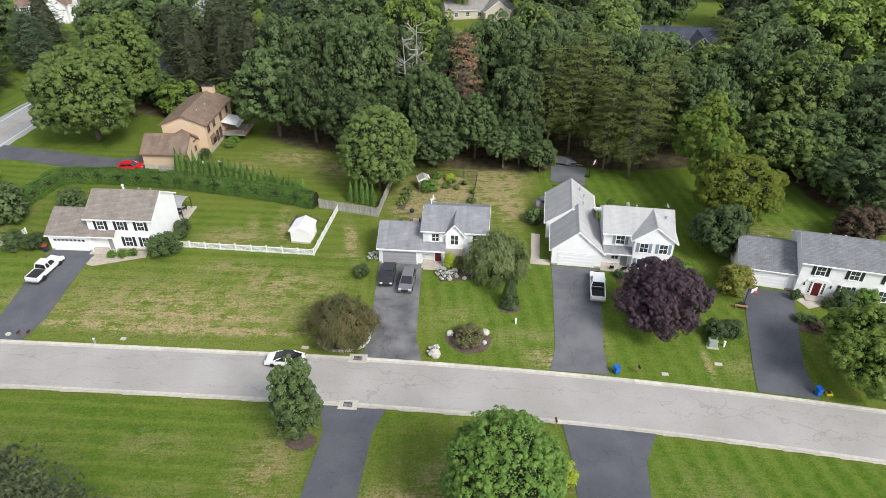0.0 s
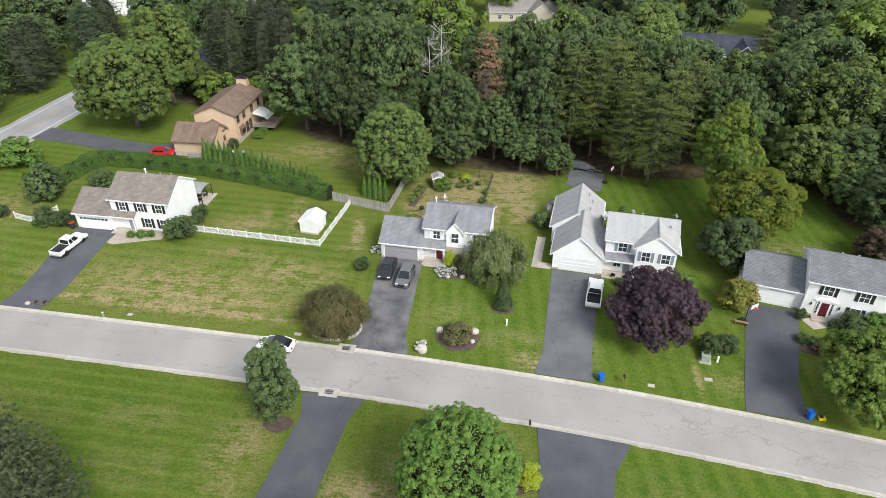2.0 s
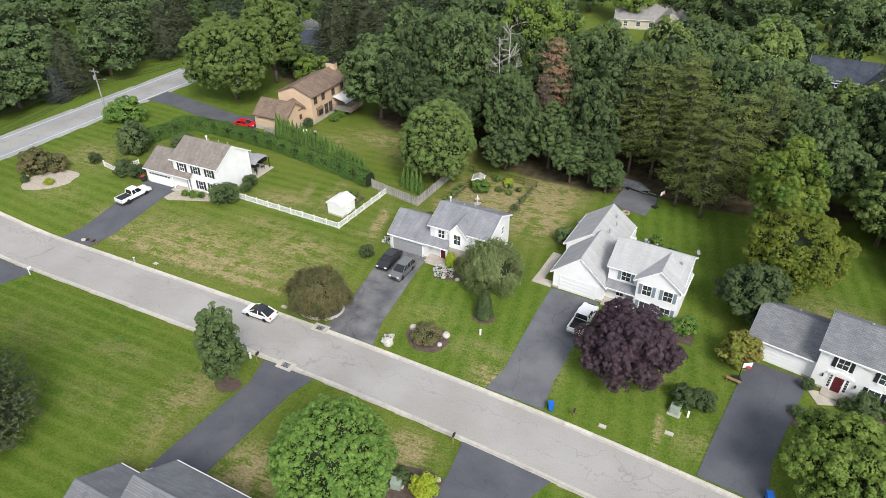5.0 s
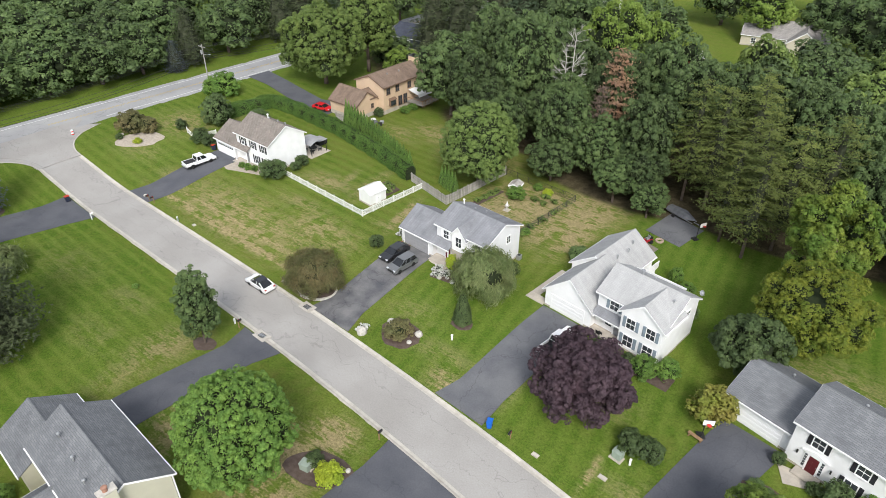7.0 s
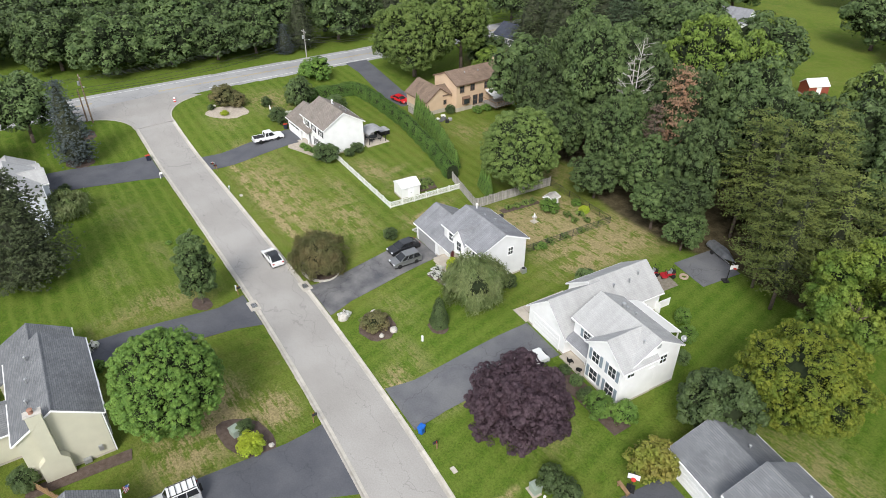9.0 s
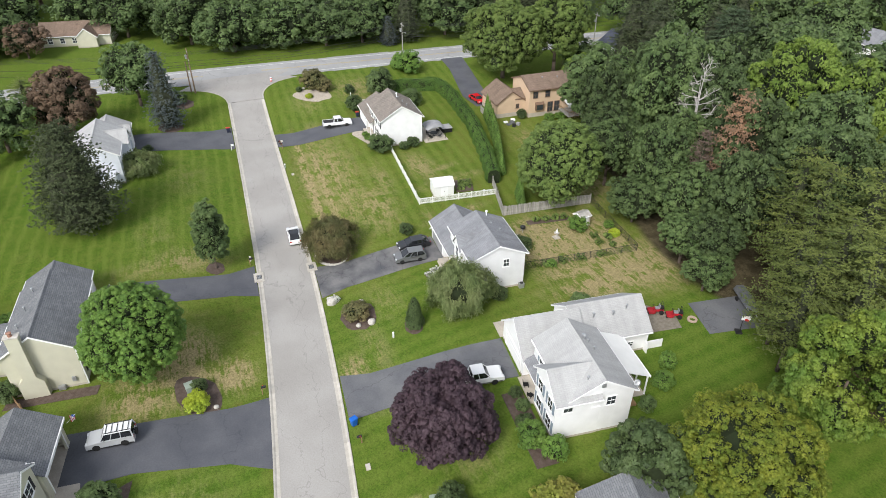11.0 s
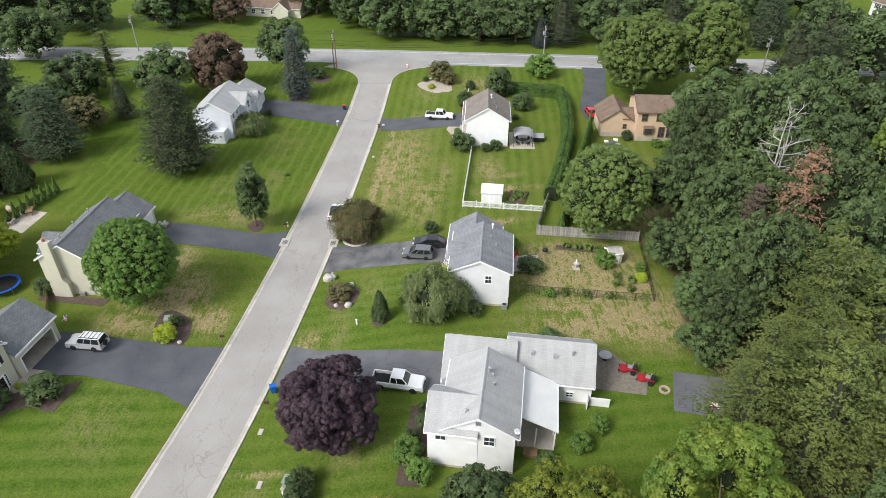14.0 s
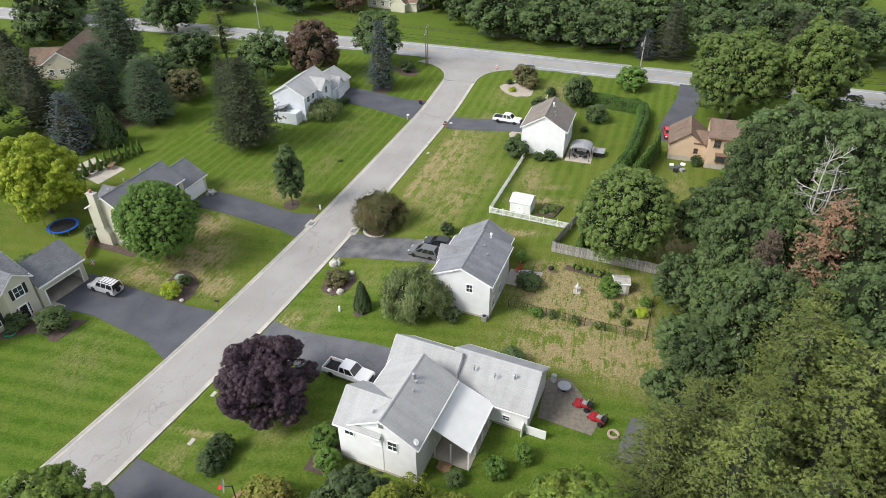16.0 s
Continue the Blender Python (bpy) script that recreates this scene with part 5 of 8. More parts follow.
def plant(name, m, trunk, leaves_, lift, label, category="tree", group="", scale=None):
    t = thing(name, m, label, category, group)
    if scale:
        t.scale = scale
    if trunk:
        part("trunk", trunk, None, t)
    part("crown" if category == "tree" else "foliage", leaves_, None, t, m=pose(0, 0, lift))
    return t


KINDS = {"d": L_GREEN, "k": L_DARK, "l": L_LIGHT, "b": L_BRIGHT, "y": L_TURN, "r": L_REDBROWN, "o": L_WEEP}
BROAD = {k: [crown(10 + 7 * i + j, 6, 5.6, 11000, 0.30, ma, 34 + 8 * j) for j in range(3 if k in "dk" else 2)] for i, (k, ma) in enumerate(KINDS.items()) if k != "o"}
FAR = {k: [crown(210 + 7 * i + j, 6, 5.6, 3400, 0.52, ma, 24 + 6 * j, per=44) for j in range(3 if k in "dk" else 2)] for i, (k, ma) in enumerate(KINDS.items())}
TRUNK = [trunk_mesh(40 + j, 7.0, 0.30, 2.6) for j in range(3)]
PINE = [conifer(60 + j, 6.2, 20, L_PINE, 15, 8, 0.05, 0.20, 7, 0.33, 0.42, 0.50, 10, 0.34, 0.26, 0.30, 0.16, 8) for j in range(3)]
SPRUCE = [conifer(70 + j, 4.2, 18, L_SPRUCE, 24, 9, 0.28, 0.05, 4, 0.46, 0.85, 0.25, 7, 0.25, 0.3, 0.42, 0.5) for j in range(2)]
WIDE = [conifer(111 + j, 7.2, 17.5, ma, 26, 12, 0.10, 0.06, 8, 0.44, 0.48, 0.28, 9, 0.30, 0.3, 0.42, 0.55) for j, ma in enumerate((L_SPRUCE, L_WHITEPINE))]
BLUE = conifer(75, 3.9, 15.5, L_BLUE, 26, 11, 0.20, 0.04, 4, 0.42, 0.9, 0.18, 8, 0.25, 0.3, 0.42, 0.55)
STEM = {"p": trunk_mesh(80, 17, 0.26, 1.0, 12), "c": trunk_mesh(81, 15, 0.24, 0.5, 4)}
LABEL = {
    "d": "broad green deciduous tree with a dense leafy crown", "k": "dark green deciduous tree with a dense crown", "l": "light green deciduous tree with a rounded crown",
    "b": "bright green deciduous tree with a tall crown", "y": "yellowing green maple with gaps in its crown", "r": "reddish-brown leafed tree with a loose crown",
    "p": "tall olive-green pine with feathery branches", "c": "tall dark green spruce with drooping branches", "s": "blue-grey spruce with a pointed top", "w": "broad blue-green pine with dense layered boughs", "o": "small olive-brown tree with a loose crown",
}
tree_no = 0


def tree(x, y, R, zc, k, tall=None, far=False):
    """A tree whose crown's middle lies at height zc over the datum."""
    global tree_no
    tree_no += 1
    j = tree_no
    z = land(x, y)
    turn = (j * 137) % 360
    if k in "pcsw":
        top = zc * 1.75 - z * 0.6 if k != "s" else zc * 2.0 - z
        me, H, r0 = {"p": (PINE[j % 3], 20, 5.6), "c": (SPRUCE[j % 2], 18, 4.2), "s": (BLUE, 15.5, 3.9), "w": (WIDE[1], 17.5, 7.0)}[k]
        f = top / H
        w = R / r0 if k == "w" else max(0.75, min(1.7 if k == "c" else 1.25, R * 0.95 / r0))
        return plant("conifer", pose(x, y, z, 0, 0, turn), STEM["p" if k == "p" else "c"], me, 0, LABEL[k], "tree", "trees of the wood", (w, w, f))
    rz = tall or max(R * 0.8, min(R * 1.25, zc - z - 1.6))
    w, f = R / 6, rz / 5.6
    t = thing("tree", pose(x, y, z, 0, 0, turn), LABEL[k], "tree", "trees of the wood")
    h = zc - z
    lib = (FAR if far else BROAD)[k]
    part("trunk", TRUNK[j % 3], None, t, m=Matrix.Diagonal((w, w, h / 7.0, 1)))
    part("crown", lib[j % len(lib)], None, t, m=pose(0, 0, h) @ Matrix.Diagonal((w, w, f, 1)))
    return t


# the wood north of the gardens
for row in ((-33, 122, 8.6, 11, "d"), (-25, 119, 6.2, 11, "k"), (-16, 125, 8.0, 16, "d"), (-20, 120, 5.4, 9, "k"), (-9, 119, 5.2, 9, "k"), (-2, 113, 5.6, 11.5, "d"),
            (-1, 108, 4.6, 6, "k"), (6, 112, 5.4, 8.5, "d"), (13, 113.5, 5.6, 12.5, "k"), (17, 123, 6.8, 15, "d"), (14, 109, 4.6, 7.5, "k"), (17.5, 106, 3.4, 5, "d"),
            (11, 107.5, 4.2, 6.5, "d"), (28, 117, 6.4, 13, "p"), (31, 110, 5.8, 11, "p"), (36, 108, 5.6, 12, "p"), (40, 112, 5.3, 12.5, "p"),
            (24, 114, 5.4, 12.5, "p"), (33, 103.5, 5.2, 10.5, "p"), (20, 115, 5.2, 12.5, "p"), (29, 106, 4.6, 10, "p"), (27, 122, 5.5, 13, "p"), (47, 111, 6, 12, "d"),
            (58, 121, 7.3, 13, "d"), (66, 114, 9.6, 13, "l"), (58, 104, 6.2, 9, "l"), (62, 101, 5.0, 7, "l"), (66, 104, 6.8, 9, "d"), (73, 106, 8.2, 12, "k"),
            (67, 90, 7.0, 8, "k"), (64, 94, 5.2, 7, "d"), (75, 95, 7.0, 8, "d"), (62, 82, 4.0, 4.6, "r"), (-10, 129, 6.5, 15, "k"), (-26, 131, 7, 14, "k"),
            (3, 124, 6.5, 14, "k"), (10, 130, 7.3, 15, "d"), (-4, 118, 4.6, 12, "d"), (22, 131, 7, 13, "d"), (-13, 111, 5.4, 8.5, "d"), (-18, 115, 5.4, 9, "k"), (-8, 143, 8, 15, "b"), (46, 121, 6.5, 11, "k"), (38, 124, 7, 13, "d"), (34, 132, 7, 12, "k"), (52, 113, 5.5, 9, "d")):
    tree(*row)
# behind it
for row in ((-57, 147, 7.5, 12, "c"), (-49, 147, 7.6, 12, "c"), (-42, 143, 6.7, 12, "c"), (-64, 156, 6.7, 11, "c"), (-53, 152, 7, 12, "c"), (-12, 175, 9.0, 11, "d"), (-3, 155, 7.2, 12, "b"),
            (-32, 165, 9, 12, "k"), (-21, 160, 8.6, 12, "d"), (27, 178, 8, 9, "k"), (36, 168, 7, 9, "d"), (30, 146, 6, 9, "d"), (46, 182, 9, 10, "d"), (61, 142, 5.6, 11, "p"), (74, 152, 9, 12, "d"),
            (83, 142, 11, 14, "b"), (94, 142, 10, 14, "b"), (110, 172, 12, 12, "b"), (75, 170, 9, 12, "c"), (63, 190, 8, 12, "d"), (90, 160, 11, 13, "d"), (84, 118, 9, 12, "d"), (88, 104, 8, 11, "k"),
            (-57, 134, 4.6, 5, "b"), (-46, 132, 4.4, 5.5, "b"), (-65, 140, 5, 5, "d"), (-35, 141, 6.6, 12, "d"), (-24, 146, 6.6, 12, "k"), (-1, 143, 5, 11, "d"),
             (-86, 168, 8, 11, "d"), (-40, 182, 8, 10, "d"), (30, 215, 9, 10, "d"), (90, 200, 11, 12, "d"),
            (120, 130, 11, 12, "d"), (104, 118, 9, 11, "k"), (-62, 185, 8, 10, "c"), (-98, 205, 9, 11, "d"), (60, 225, 11, 11, "d"), (-10, 232, 10, 10, "d"), (100, 240, 12, 12, "d"), (-55, 236, 10, 10, "d"),
            (20, 258, 11, 11, "k"), (-90, 262, 11, 11, "d"), (130, 205, 12, 12, "d"), (-35, 275, 11, 11, "d"), (62, 275, 12, 12, "d"), (140, 165, 11, 12, "k"), (20, 226, 8, 9, "d"), (5, 222, 8, 10, "b"), (40, 200, 8, 10, "d"), (46, 136, 7, 11, "d"), (54, 130, 6.5, 11, "l"), (24, 143, 7.5, 11, "k"), (12, 142, 6, 8, "d"), (40, 148, 8, 11, "l"), (70, 134, 8, 12, "d"), (21, 152, 6.5, 12, "l"), (31, 158, 7, 10, "d"), (42, 168, 8, 11, "l"), (-50, 165, 7, 11, "c"), (-38, 158, 7, 12, "w"), (-70, 174, 9, 11, "d"), (-62, 200, 9, 11, "k"), (-28, 174, 8, 11, "d"), (-80, 192, 9, 11, "d"), (-44, 196, 9, 11, "d"),
            (-112, 152, 8, 10, "d"), (-102, 162, 6.5, 9, "w"), (-118, 166, 9, 11, "k"), (-108, 180, 8, 10, "c"), (-126, 182, 9, 11, "d")):
    tree(*row, far=True)
# across the main road
for row in ((-113, 62, 9, 8.5, "d"), (-112, 75, 8.6, 8.5, "d"), (-109, 86, 8, 8.5, "k"), (-108, 96, 7.4, 8.5, "d"), (-105, 108, 6, 9, "c"), (-103, 102, 3.0, 5, "s"), (-117, 106, 8.6, 9.5, "d"), (-106, 120, 8, 9, "d"),
            (-112, 132, 8.6, 10, "k"), (-104, 137, 7, 9, "c"), (-107, 147, 8, 9, "c"), (-122, 66, 9, 9.5, "k"), (-121, 82, 9, 9.5, "d"), (-120, 95, 8.6, 9.5, "k"), (-124, 52, 8.6, 9, "d"),
            (-124, -6, 8.6, 8, "d"), (-133, 4, 8, 8.5, "d"), (-127, 12, 5.5, 7, "r"), (-138, 36, 9, 9, "d"), (-134, 50, 9, 9.5, "k"), (-140, 66, 9, 10, "d"), (-136, 84, 9, 10, "d"), (-135, 102, 9, 10, "k"),
            (-130, 120, 9, 10, "d"), (-124, 145, 9, 10, "d"), (-150, 52, 10, 10, "d"), (-152, 75, 10, 10, "k"), (-152, 98, 10, 10, "d"), (-148, 120, 10, 10, "d"), (-150, 26, 9, 9, "d"),
            (-145, -12, 10, 9, "k"), (-155, 5, 10, 10, "d"), (-120, -30, 9, 8, "d"), (-128, -55, 10, 9, "d"), (-140, 150, 10, 10, "d"), (-165, 60, 11, 11, "d"), (-165, 90, 11, 11, "k"), (-165, 30, 11, 11, "k"),
            (-168, 120, 11, 11, "d"), (-160, 150, 11, 11, "d"), (-170, 0, 11, 11, "d"), (-150, 180, 11, 11, "k"), (-185, 45, 12, 12, "d"), (-185, 80, 12, 12, "k"), (-185, 115, 12, 12, "d"), (-188, 10, 12, 12, "k"), (-180, 150, 12, 12, "d")):
    tree(*row, far=True)
# south-western lots
for row in ((-80, -60, 10, 8, "d"), (-64, -24, 7.5, 12, "w"), (-68, -6, 6.4, 7, "d"), (-74, -1, 5.0, 8.5, "p"), (-38, 3, 6.2, 8.2, "w"), (-42, -12, 7.0, 8.5, "w"), (-33, -9, 5.5, 7, "w"), (-52, -6, 6, 6, "d"), (-22, -3, 5, 6.6, "s"),
            (-50, 3, 4.4, 5.2, "o"), (-30, -17, 6.5, 9, "c"), (-42, -34, 7.5, 7, "c"), (-55, -49, 6, 7, "c"), (-81.2, 37.8, 6.8, 9.5, "d"), (-86, 16, 3.5, 5, "p"), (-67, 14, 6.6, 7.5, "d"), (-57, 8, 3.0, 5.5, "c"),
            (-20, -24, 7, 8, "k"), (-6, -10, 6, 7, "k"), (-95, -30, 8, 8, "d"), (-98, -70, 9, 9, "d"), (-60, -70, 9, 9, "d"), (-35, -55, 9, 9, "k")):
    tree(*row, far=True)

# trees that stand alone
def solo(name, x, y, zc, R, rz, me, label, trunk_r=0.22, cat="tree", limbs=6):
    z = land(x, y)
    return plant(name, pose(x, y, z), trunk_mesh(int(abs(x * 7 + y)), max(0.6, zc - z), trunk_r, R * 0.4, limbs), me, zc - z, label, cat)


solo("maple_tree", 5.3, 35.8, 7.8, 6.6, 6.4, crown(101, 5.95, 6.1, 44000, 0.185, L_MAPLE, 80, even=True), "large round bright green maple on the lawn")
solo("purple_tree", 27.3, 63.8, 5.6, 5.9, 5.0, crown(102, 6.1, 5.1, 34000, 0.21, L_PURPLE, 46, 0.05), "dark purple-leafed plum tree with a round crown")
solo("pear_tree", -14.9, 45.8, 6.3, 2.7, 5.8, crown(103, 2.75, 6.0, 9000, 0.24, L_GREEN, 40, 0.2), "narrow dark green tree on the lawn by the kerb", 0.14)
solo("round_tree", -10.9, 99.7, 9.3, 7.2, 7.2, crown(104, 7.4, 7.6, 28000, 0.25, L_ROUND, 64, 0.12, even=True), "large round green tree beside the wooden fence", 0.3)
solo("street_tree", 48.2, 54.6, 5.6, 5.6, 5.0, crown(105, 5.8, 5.1, 26000, 0.25, L_BRIGHT, 44), "round green tree beside the driveway")
solo("honey_locust", 44.3, 86.0, 9.2, 7.4, 5.4, crown(106, 7.6, 5.2, 44000, 0.175, L_YELLOW, 60, 0.15, gap=0.05, per=36), "yellow-green feathery tree behind the white house")
solo("broad_tree", 40.2, 79.2, 5.9, 4.4, 3.8, crown(107, 4.4, 3.8, 10000, 0.32, L_DARK, 34), "dark green spreading tree beside the house")
solo("turning_maple", 43.5, 96.8, 12.6, 6.0, 7.0, crown(108, 6.2, 7.2, 26000, 0.26, L_TURN, 30, 0.1, gap=0.15, hole=(0.55, -0.6, 0.58)), "yellowing maple with gaps in its crown", 0.3)
solo("roadside_tree", -68.5, 119.5, 11.6, 11.0, 9.6, crown(109, 11.2, 10.0, 34000, 0.36, L_LIGHT, 80), "very large green tree beside the main road", 0.5)
solo("roadside_tree", -66.5, 132.5, 14.0, 8.6, 9.6, crown(110, 8.6, 9.6, 24000, 0.36, L_LIGHT, 60), "large green tree near the main road", 0.45)
plant("spruce_tree", on(-32.4, 28.4), STEM["c"], WIDE[0], 0, "broad dark green spruce on the striped lawn")
solo("red_maple", -70.6, 25.0, 9.2, 6.6, 7.2, crown(112, 6.8, 7.4, 9500, 0.46, L_REDBROWN, 44, 0.25), "tall red-brown leafed tree behind the pale house", 0.3)
solo("golden_tree", -1.0, 9.5, 8.4, 7.6, 7.4, crown(113, 8.0, 7.4, 22000, 0.34, L_GOLD, 60, 0.15), "golden yellow-green tree beside the patio", 0.3)
plant("spruce_tree", on(-68.3, 42.9), STEM["c"], BLUE, 0, "blue-grey spruce with a pointed top on a mulch bed", scale=(1.0, 1.0, 1.02))
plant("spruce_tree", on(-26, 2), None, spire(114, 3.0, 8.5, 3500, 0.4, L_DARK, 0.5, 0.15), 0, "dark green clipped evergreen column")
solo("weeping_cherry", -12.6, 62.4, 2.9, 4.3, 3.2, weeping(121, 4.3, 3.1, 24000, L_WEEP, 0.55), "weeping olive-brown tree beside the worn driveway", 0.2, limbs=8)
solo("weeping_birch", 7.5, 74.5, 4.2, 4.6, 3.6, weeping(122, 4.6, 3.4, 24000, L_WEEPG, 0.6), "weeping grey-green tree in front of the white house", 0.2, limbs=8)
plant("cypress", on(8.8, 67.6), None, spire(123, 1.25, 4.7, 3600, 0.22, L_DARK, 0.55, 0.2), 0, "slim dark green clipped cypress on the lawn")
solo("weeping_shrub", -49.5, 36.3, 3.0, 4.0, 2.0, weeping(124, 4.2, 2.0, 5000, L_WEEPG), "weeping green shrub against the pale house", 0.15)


def dead_tree(x, y, h, seed, label, material, rust=None):
    g = random.Random(seed)
    s = Shape()
    tips = []

    def grow(p, d, ln, r, depth):
        q = p + d * ln
        s.tube(p, q, r, r * 0.66, 5, False)
        tips.append(q)
        if depth:
            for _ in range(3 if depth > 1 else 4):
                nd = (d + Vector((g.uniform(-1, 1), g.uniform(-1, 1), g.uniform(-0.25, 0.7))) * 0.85).normalized()
                grow(q if g.random() < 0.6 else p + d * ln * g.uniform(0.4, 0.9), nd, ln * g.uniform(0.5, 0.75), r * 0.52, depth - 1)

    p = Vector((0, 0, -0.5))
    for k in range(6):
        q = p + Vector((g.uniform(-0.3, 0.3), g.uniform(-0.3, 0.3), h / 6.5))
        s.tube(p, q, 0.24 - 0.034 * k, 0.206 - 0.034 * k, 7)
        if k > 1:
            for _ in range(4):
                a = g.uniform(0, 2 * math.pi)
                grow(q - Vector((0, 0, g.uniform(0, 2))), Vector((math.cos(a), math.sin(a), g.uniform(0.0, 0.7))).normalized(), g.uniform(1.8, 3.0) * (1.25 - 0.12 * k), 0.06, 2)
        p = q
    t = thing("dead_tree", on(x, y), label, "tree")
    part("trunk", s, material, t)
    if rust:
        gg = np.random.default_rng(seed)
        tp = np.array([tuple(q) for q in tips if q.z > h * 0.35])
        P = np.repeat(tp, 12, 0)
        P = P + gg.normal(size=P.shape) * 0.45
        n = len(P)
        part("foliage", leaf_mesh("foliage", blades(P, unit(gg.normal(size=(n, 3)) + np.array([0, 0, 0.8])), gg.normal(size=(n, 3)), gg.uniform(0.3, 0.6, n), gg.uniform(0.12, 0.25, n)), rust), None, t)


dead_tree(-4.7, 120.2, 25, 3, "bare silver-grey dead tree above the wood", BARKPALE)
dead_tree(-7.5, 121.5, 22, 5, "bare silver-grey dead tree above the wood", BARKPALE)
for x, y, w, f, ma, me_seed, lb in ((4.0, 119.8, 0.68, 1.0, L_RUST, 5, "dying conifer with rust-brown needles"), (3.6, 114.6, 0.42, 0.78, L_PINKBROWN, 6, "dying conifer with dusty brown needles")):
    plant("dead_conifer", on(x, y), STEM["c"], conifer(me_seed, 5.0, 21, ma, 17, 8, -0.05, 0.3, 6, 0.46, 0.30, 0.45, 9, 0.3, 0.3), 0, lb, scale=(w, w, f))


def hedge(name, line, w, h, n, material, label):
    """A clipped hedge along a line: leaves over a rounded body that follows the ground."""
    g = np.random.default_rng(len(line) * 17 + n)
    P = np.array(line, float)
    seg = np.linalg.norm(np.diff(P, axis=0), axis=1)
    cum = np.concatenate([[0], np.cumsum(seg)])
    s = g.uniform(0, cum[-1], n)
    i = np.clip(np.searchsorted(cum, s) - 1, 0, len(seg) - 1)
    u = ((s - cum[i]) / seg[i])[:, None]
    C = P[i] * (1 - u) + P[i + 1] * u
    d = (P[i + 1] - P[i]) / seg[i][:, None]
    a = g.uniform(-0.15, math.pi + 0.15, n)
    ca, sa = np.cos(a), np.sin(a)
    e = np.sign(ca) * np.abs(ca) ** 0.6 * w / 2 * (1 + 0.12 * np.sin(s * 1.7) + g.normal(size=n) * 0.07)
    zz = np.clip(np.abs(sa) ** 0.6, 0, 1) * h * (1 + 0.06 * np.sin(s * 1.1 + 1) + g.normal(size=n) * 0.04)
    zz = np.where(g.random(n) < 0.45, g.uniform(0.05, 1, n) * zz, zz)
    side = np.stack([-d[:, 1], d[:, 0]], 1)
    XY = C + side * e[:, None]
    Z = np.array([land(x, y) for x, y in XY]) + zz
    N = unit(np.stack([side[:, 0] * ca, side[:, 1] * ca, np.abs(sa) + 0.25], 1) + g.normal(size=(n, 3)) * 0.5)
    V = blades(np.column_stack([XY, Z]), N, g.normal(size=(n, 3)), g.uniform(0.14, 0.26, n), g.uniform(0.10, 0.2, n))
    # filled body under the leaves; its dark colour imitates shade inside the hedge
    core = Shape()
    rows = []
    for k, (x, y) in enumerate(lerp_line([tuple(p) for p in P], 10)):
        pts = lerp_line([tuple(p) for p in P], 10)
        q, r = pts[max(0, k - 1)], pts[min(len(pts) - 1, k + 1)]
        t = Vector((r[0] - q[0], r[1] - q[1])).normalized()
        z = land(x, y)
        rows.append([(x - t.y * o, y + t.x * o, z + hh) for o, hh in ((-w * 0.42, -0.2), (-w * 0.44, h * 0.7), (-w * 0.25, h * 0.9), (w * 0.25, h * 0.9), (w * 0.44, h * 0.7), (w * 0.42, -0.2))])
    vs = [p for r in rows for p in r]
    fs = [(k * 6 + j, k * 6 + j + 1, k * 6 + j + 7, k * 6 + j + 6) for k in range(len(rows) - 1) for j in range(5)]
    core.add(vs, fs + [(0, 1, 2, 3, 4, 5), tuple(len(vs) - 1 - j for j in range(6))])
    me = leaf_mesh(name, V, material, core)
    return tagged(new(name, me), label, "hedge")


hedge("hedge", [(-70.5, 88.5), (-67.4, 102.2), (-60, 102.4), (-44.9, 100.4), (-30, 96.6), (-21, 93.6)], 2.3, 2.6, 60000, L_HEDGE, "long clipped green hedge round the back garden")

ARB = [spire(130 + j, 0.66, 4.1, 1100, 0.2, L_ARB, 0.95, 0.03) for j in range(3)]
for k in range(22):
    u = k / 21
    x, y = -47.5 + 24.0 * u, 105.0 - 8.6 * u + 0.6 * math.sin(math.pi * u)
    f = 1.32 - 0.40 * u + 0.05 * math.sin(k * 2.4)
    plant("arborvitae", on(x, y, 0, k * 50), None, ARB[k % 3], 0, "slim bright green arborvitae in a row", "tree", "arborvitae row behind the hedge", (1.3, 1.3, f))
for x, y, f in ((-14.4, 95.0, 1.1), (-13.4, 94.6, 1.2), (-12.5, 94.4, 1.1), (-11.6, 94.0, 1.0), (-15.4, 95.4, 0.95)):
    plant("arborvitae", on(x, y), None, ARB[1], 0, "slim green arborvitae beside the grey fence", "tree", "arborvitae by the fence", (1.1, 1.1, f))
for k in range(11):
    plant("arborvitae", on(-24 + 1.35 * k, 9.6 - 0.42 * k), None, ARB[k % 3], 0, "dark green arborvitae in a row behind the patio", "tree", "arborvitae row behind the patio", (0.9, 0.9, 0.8))

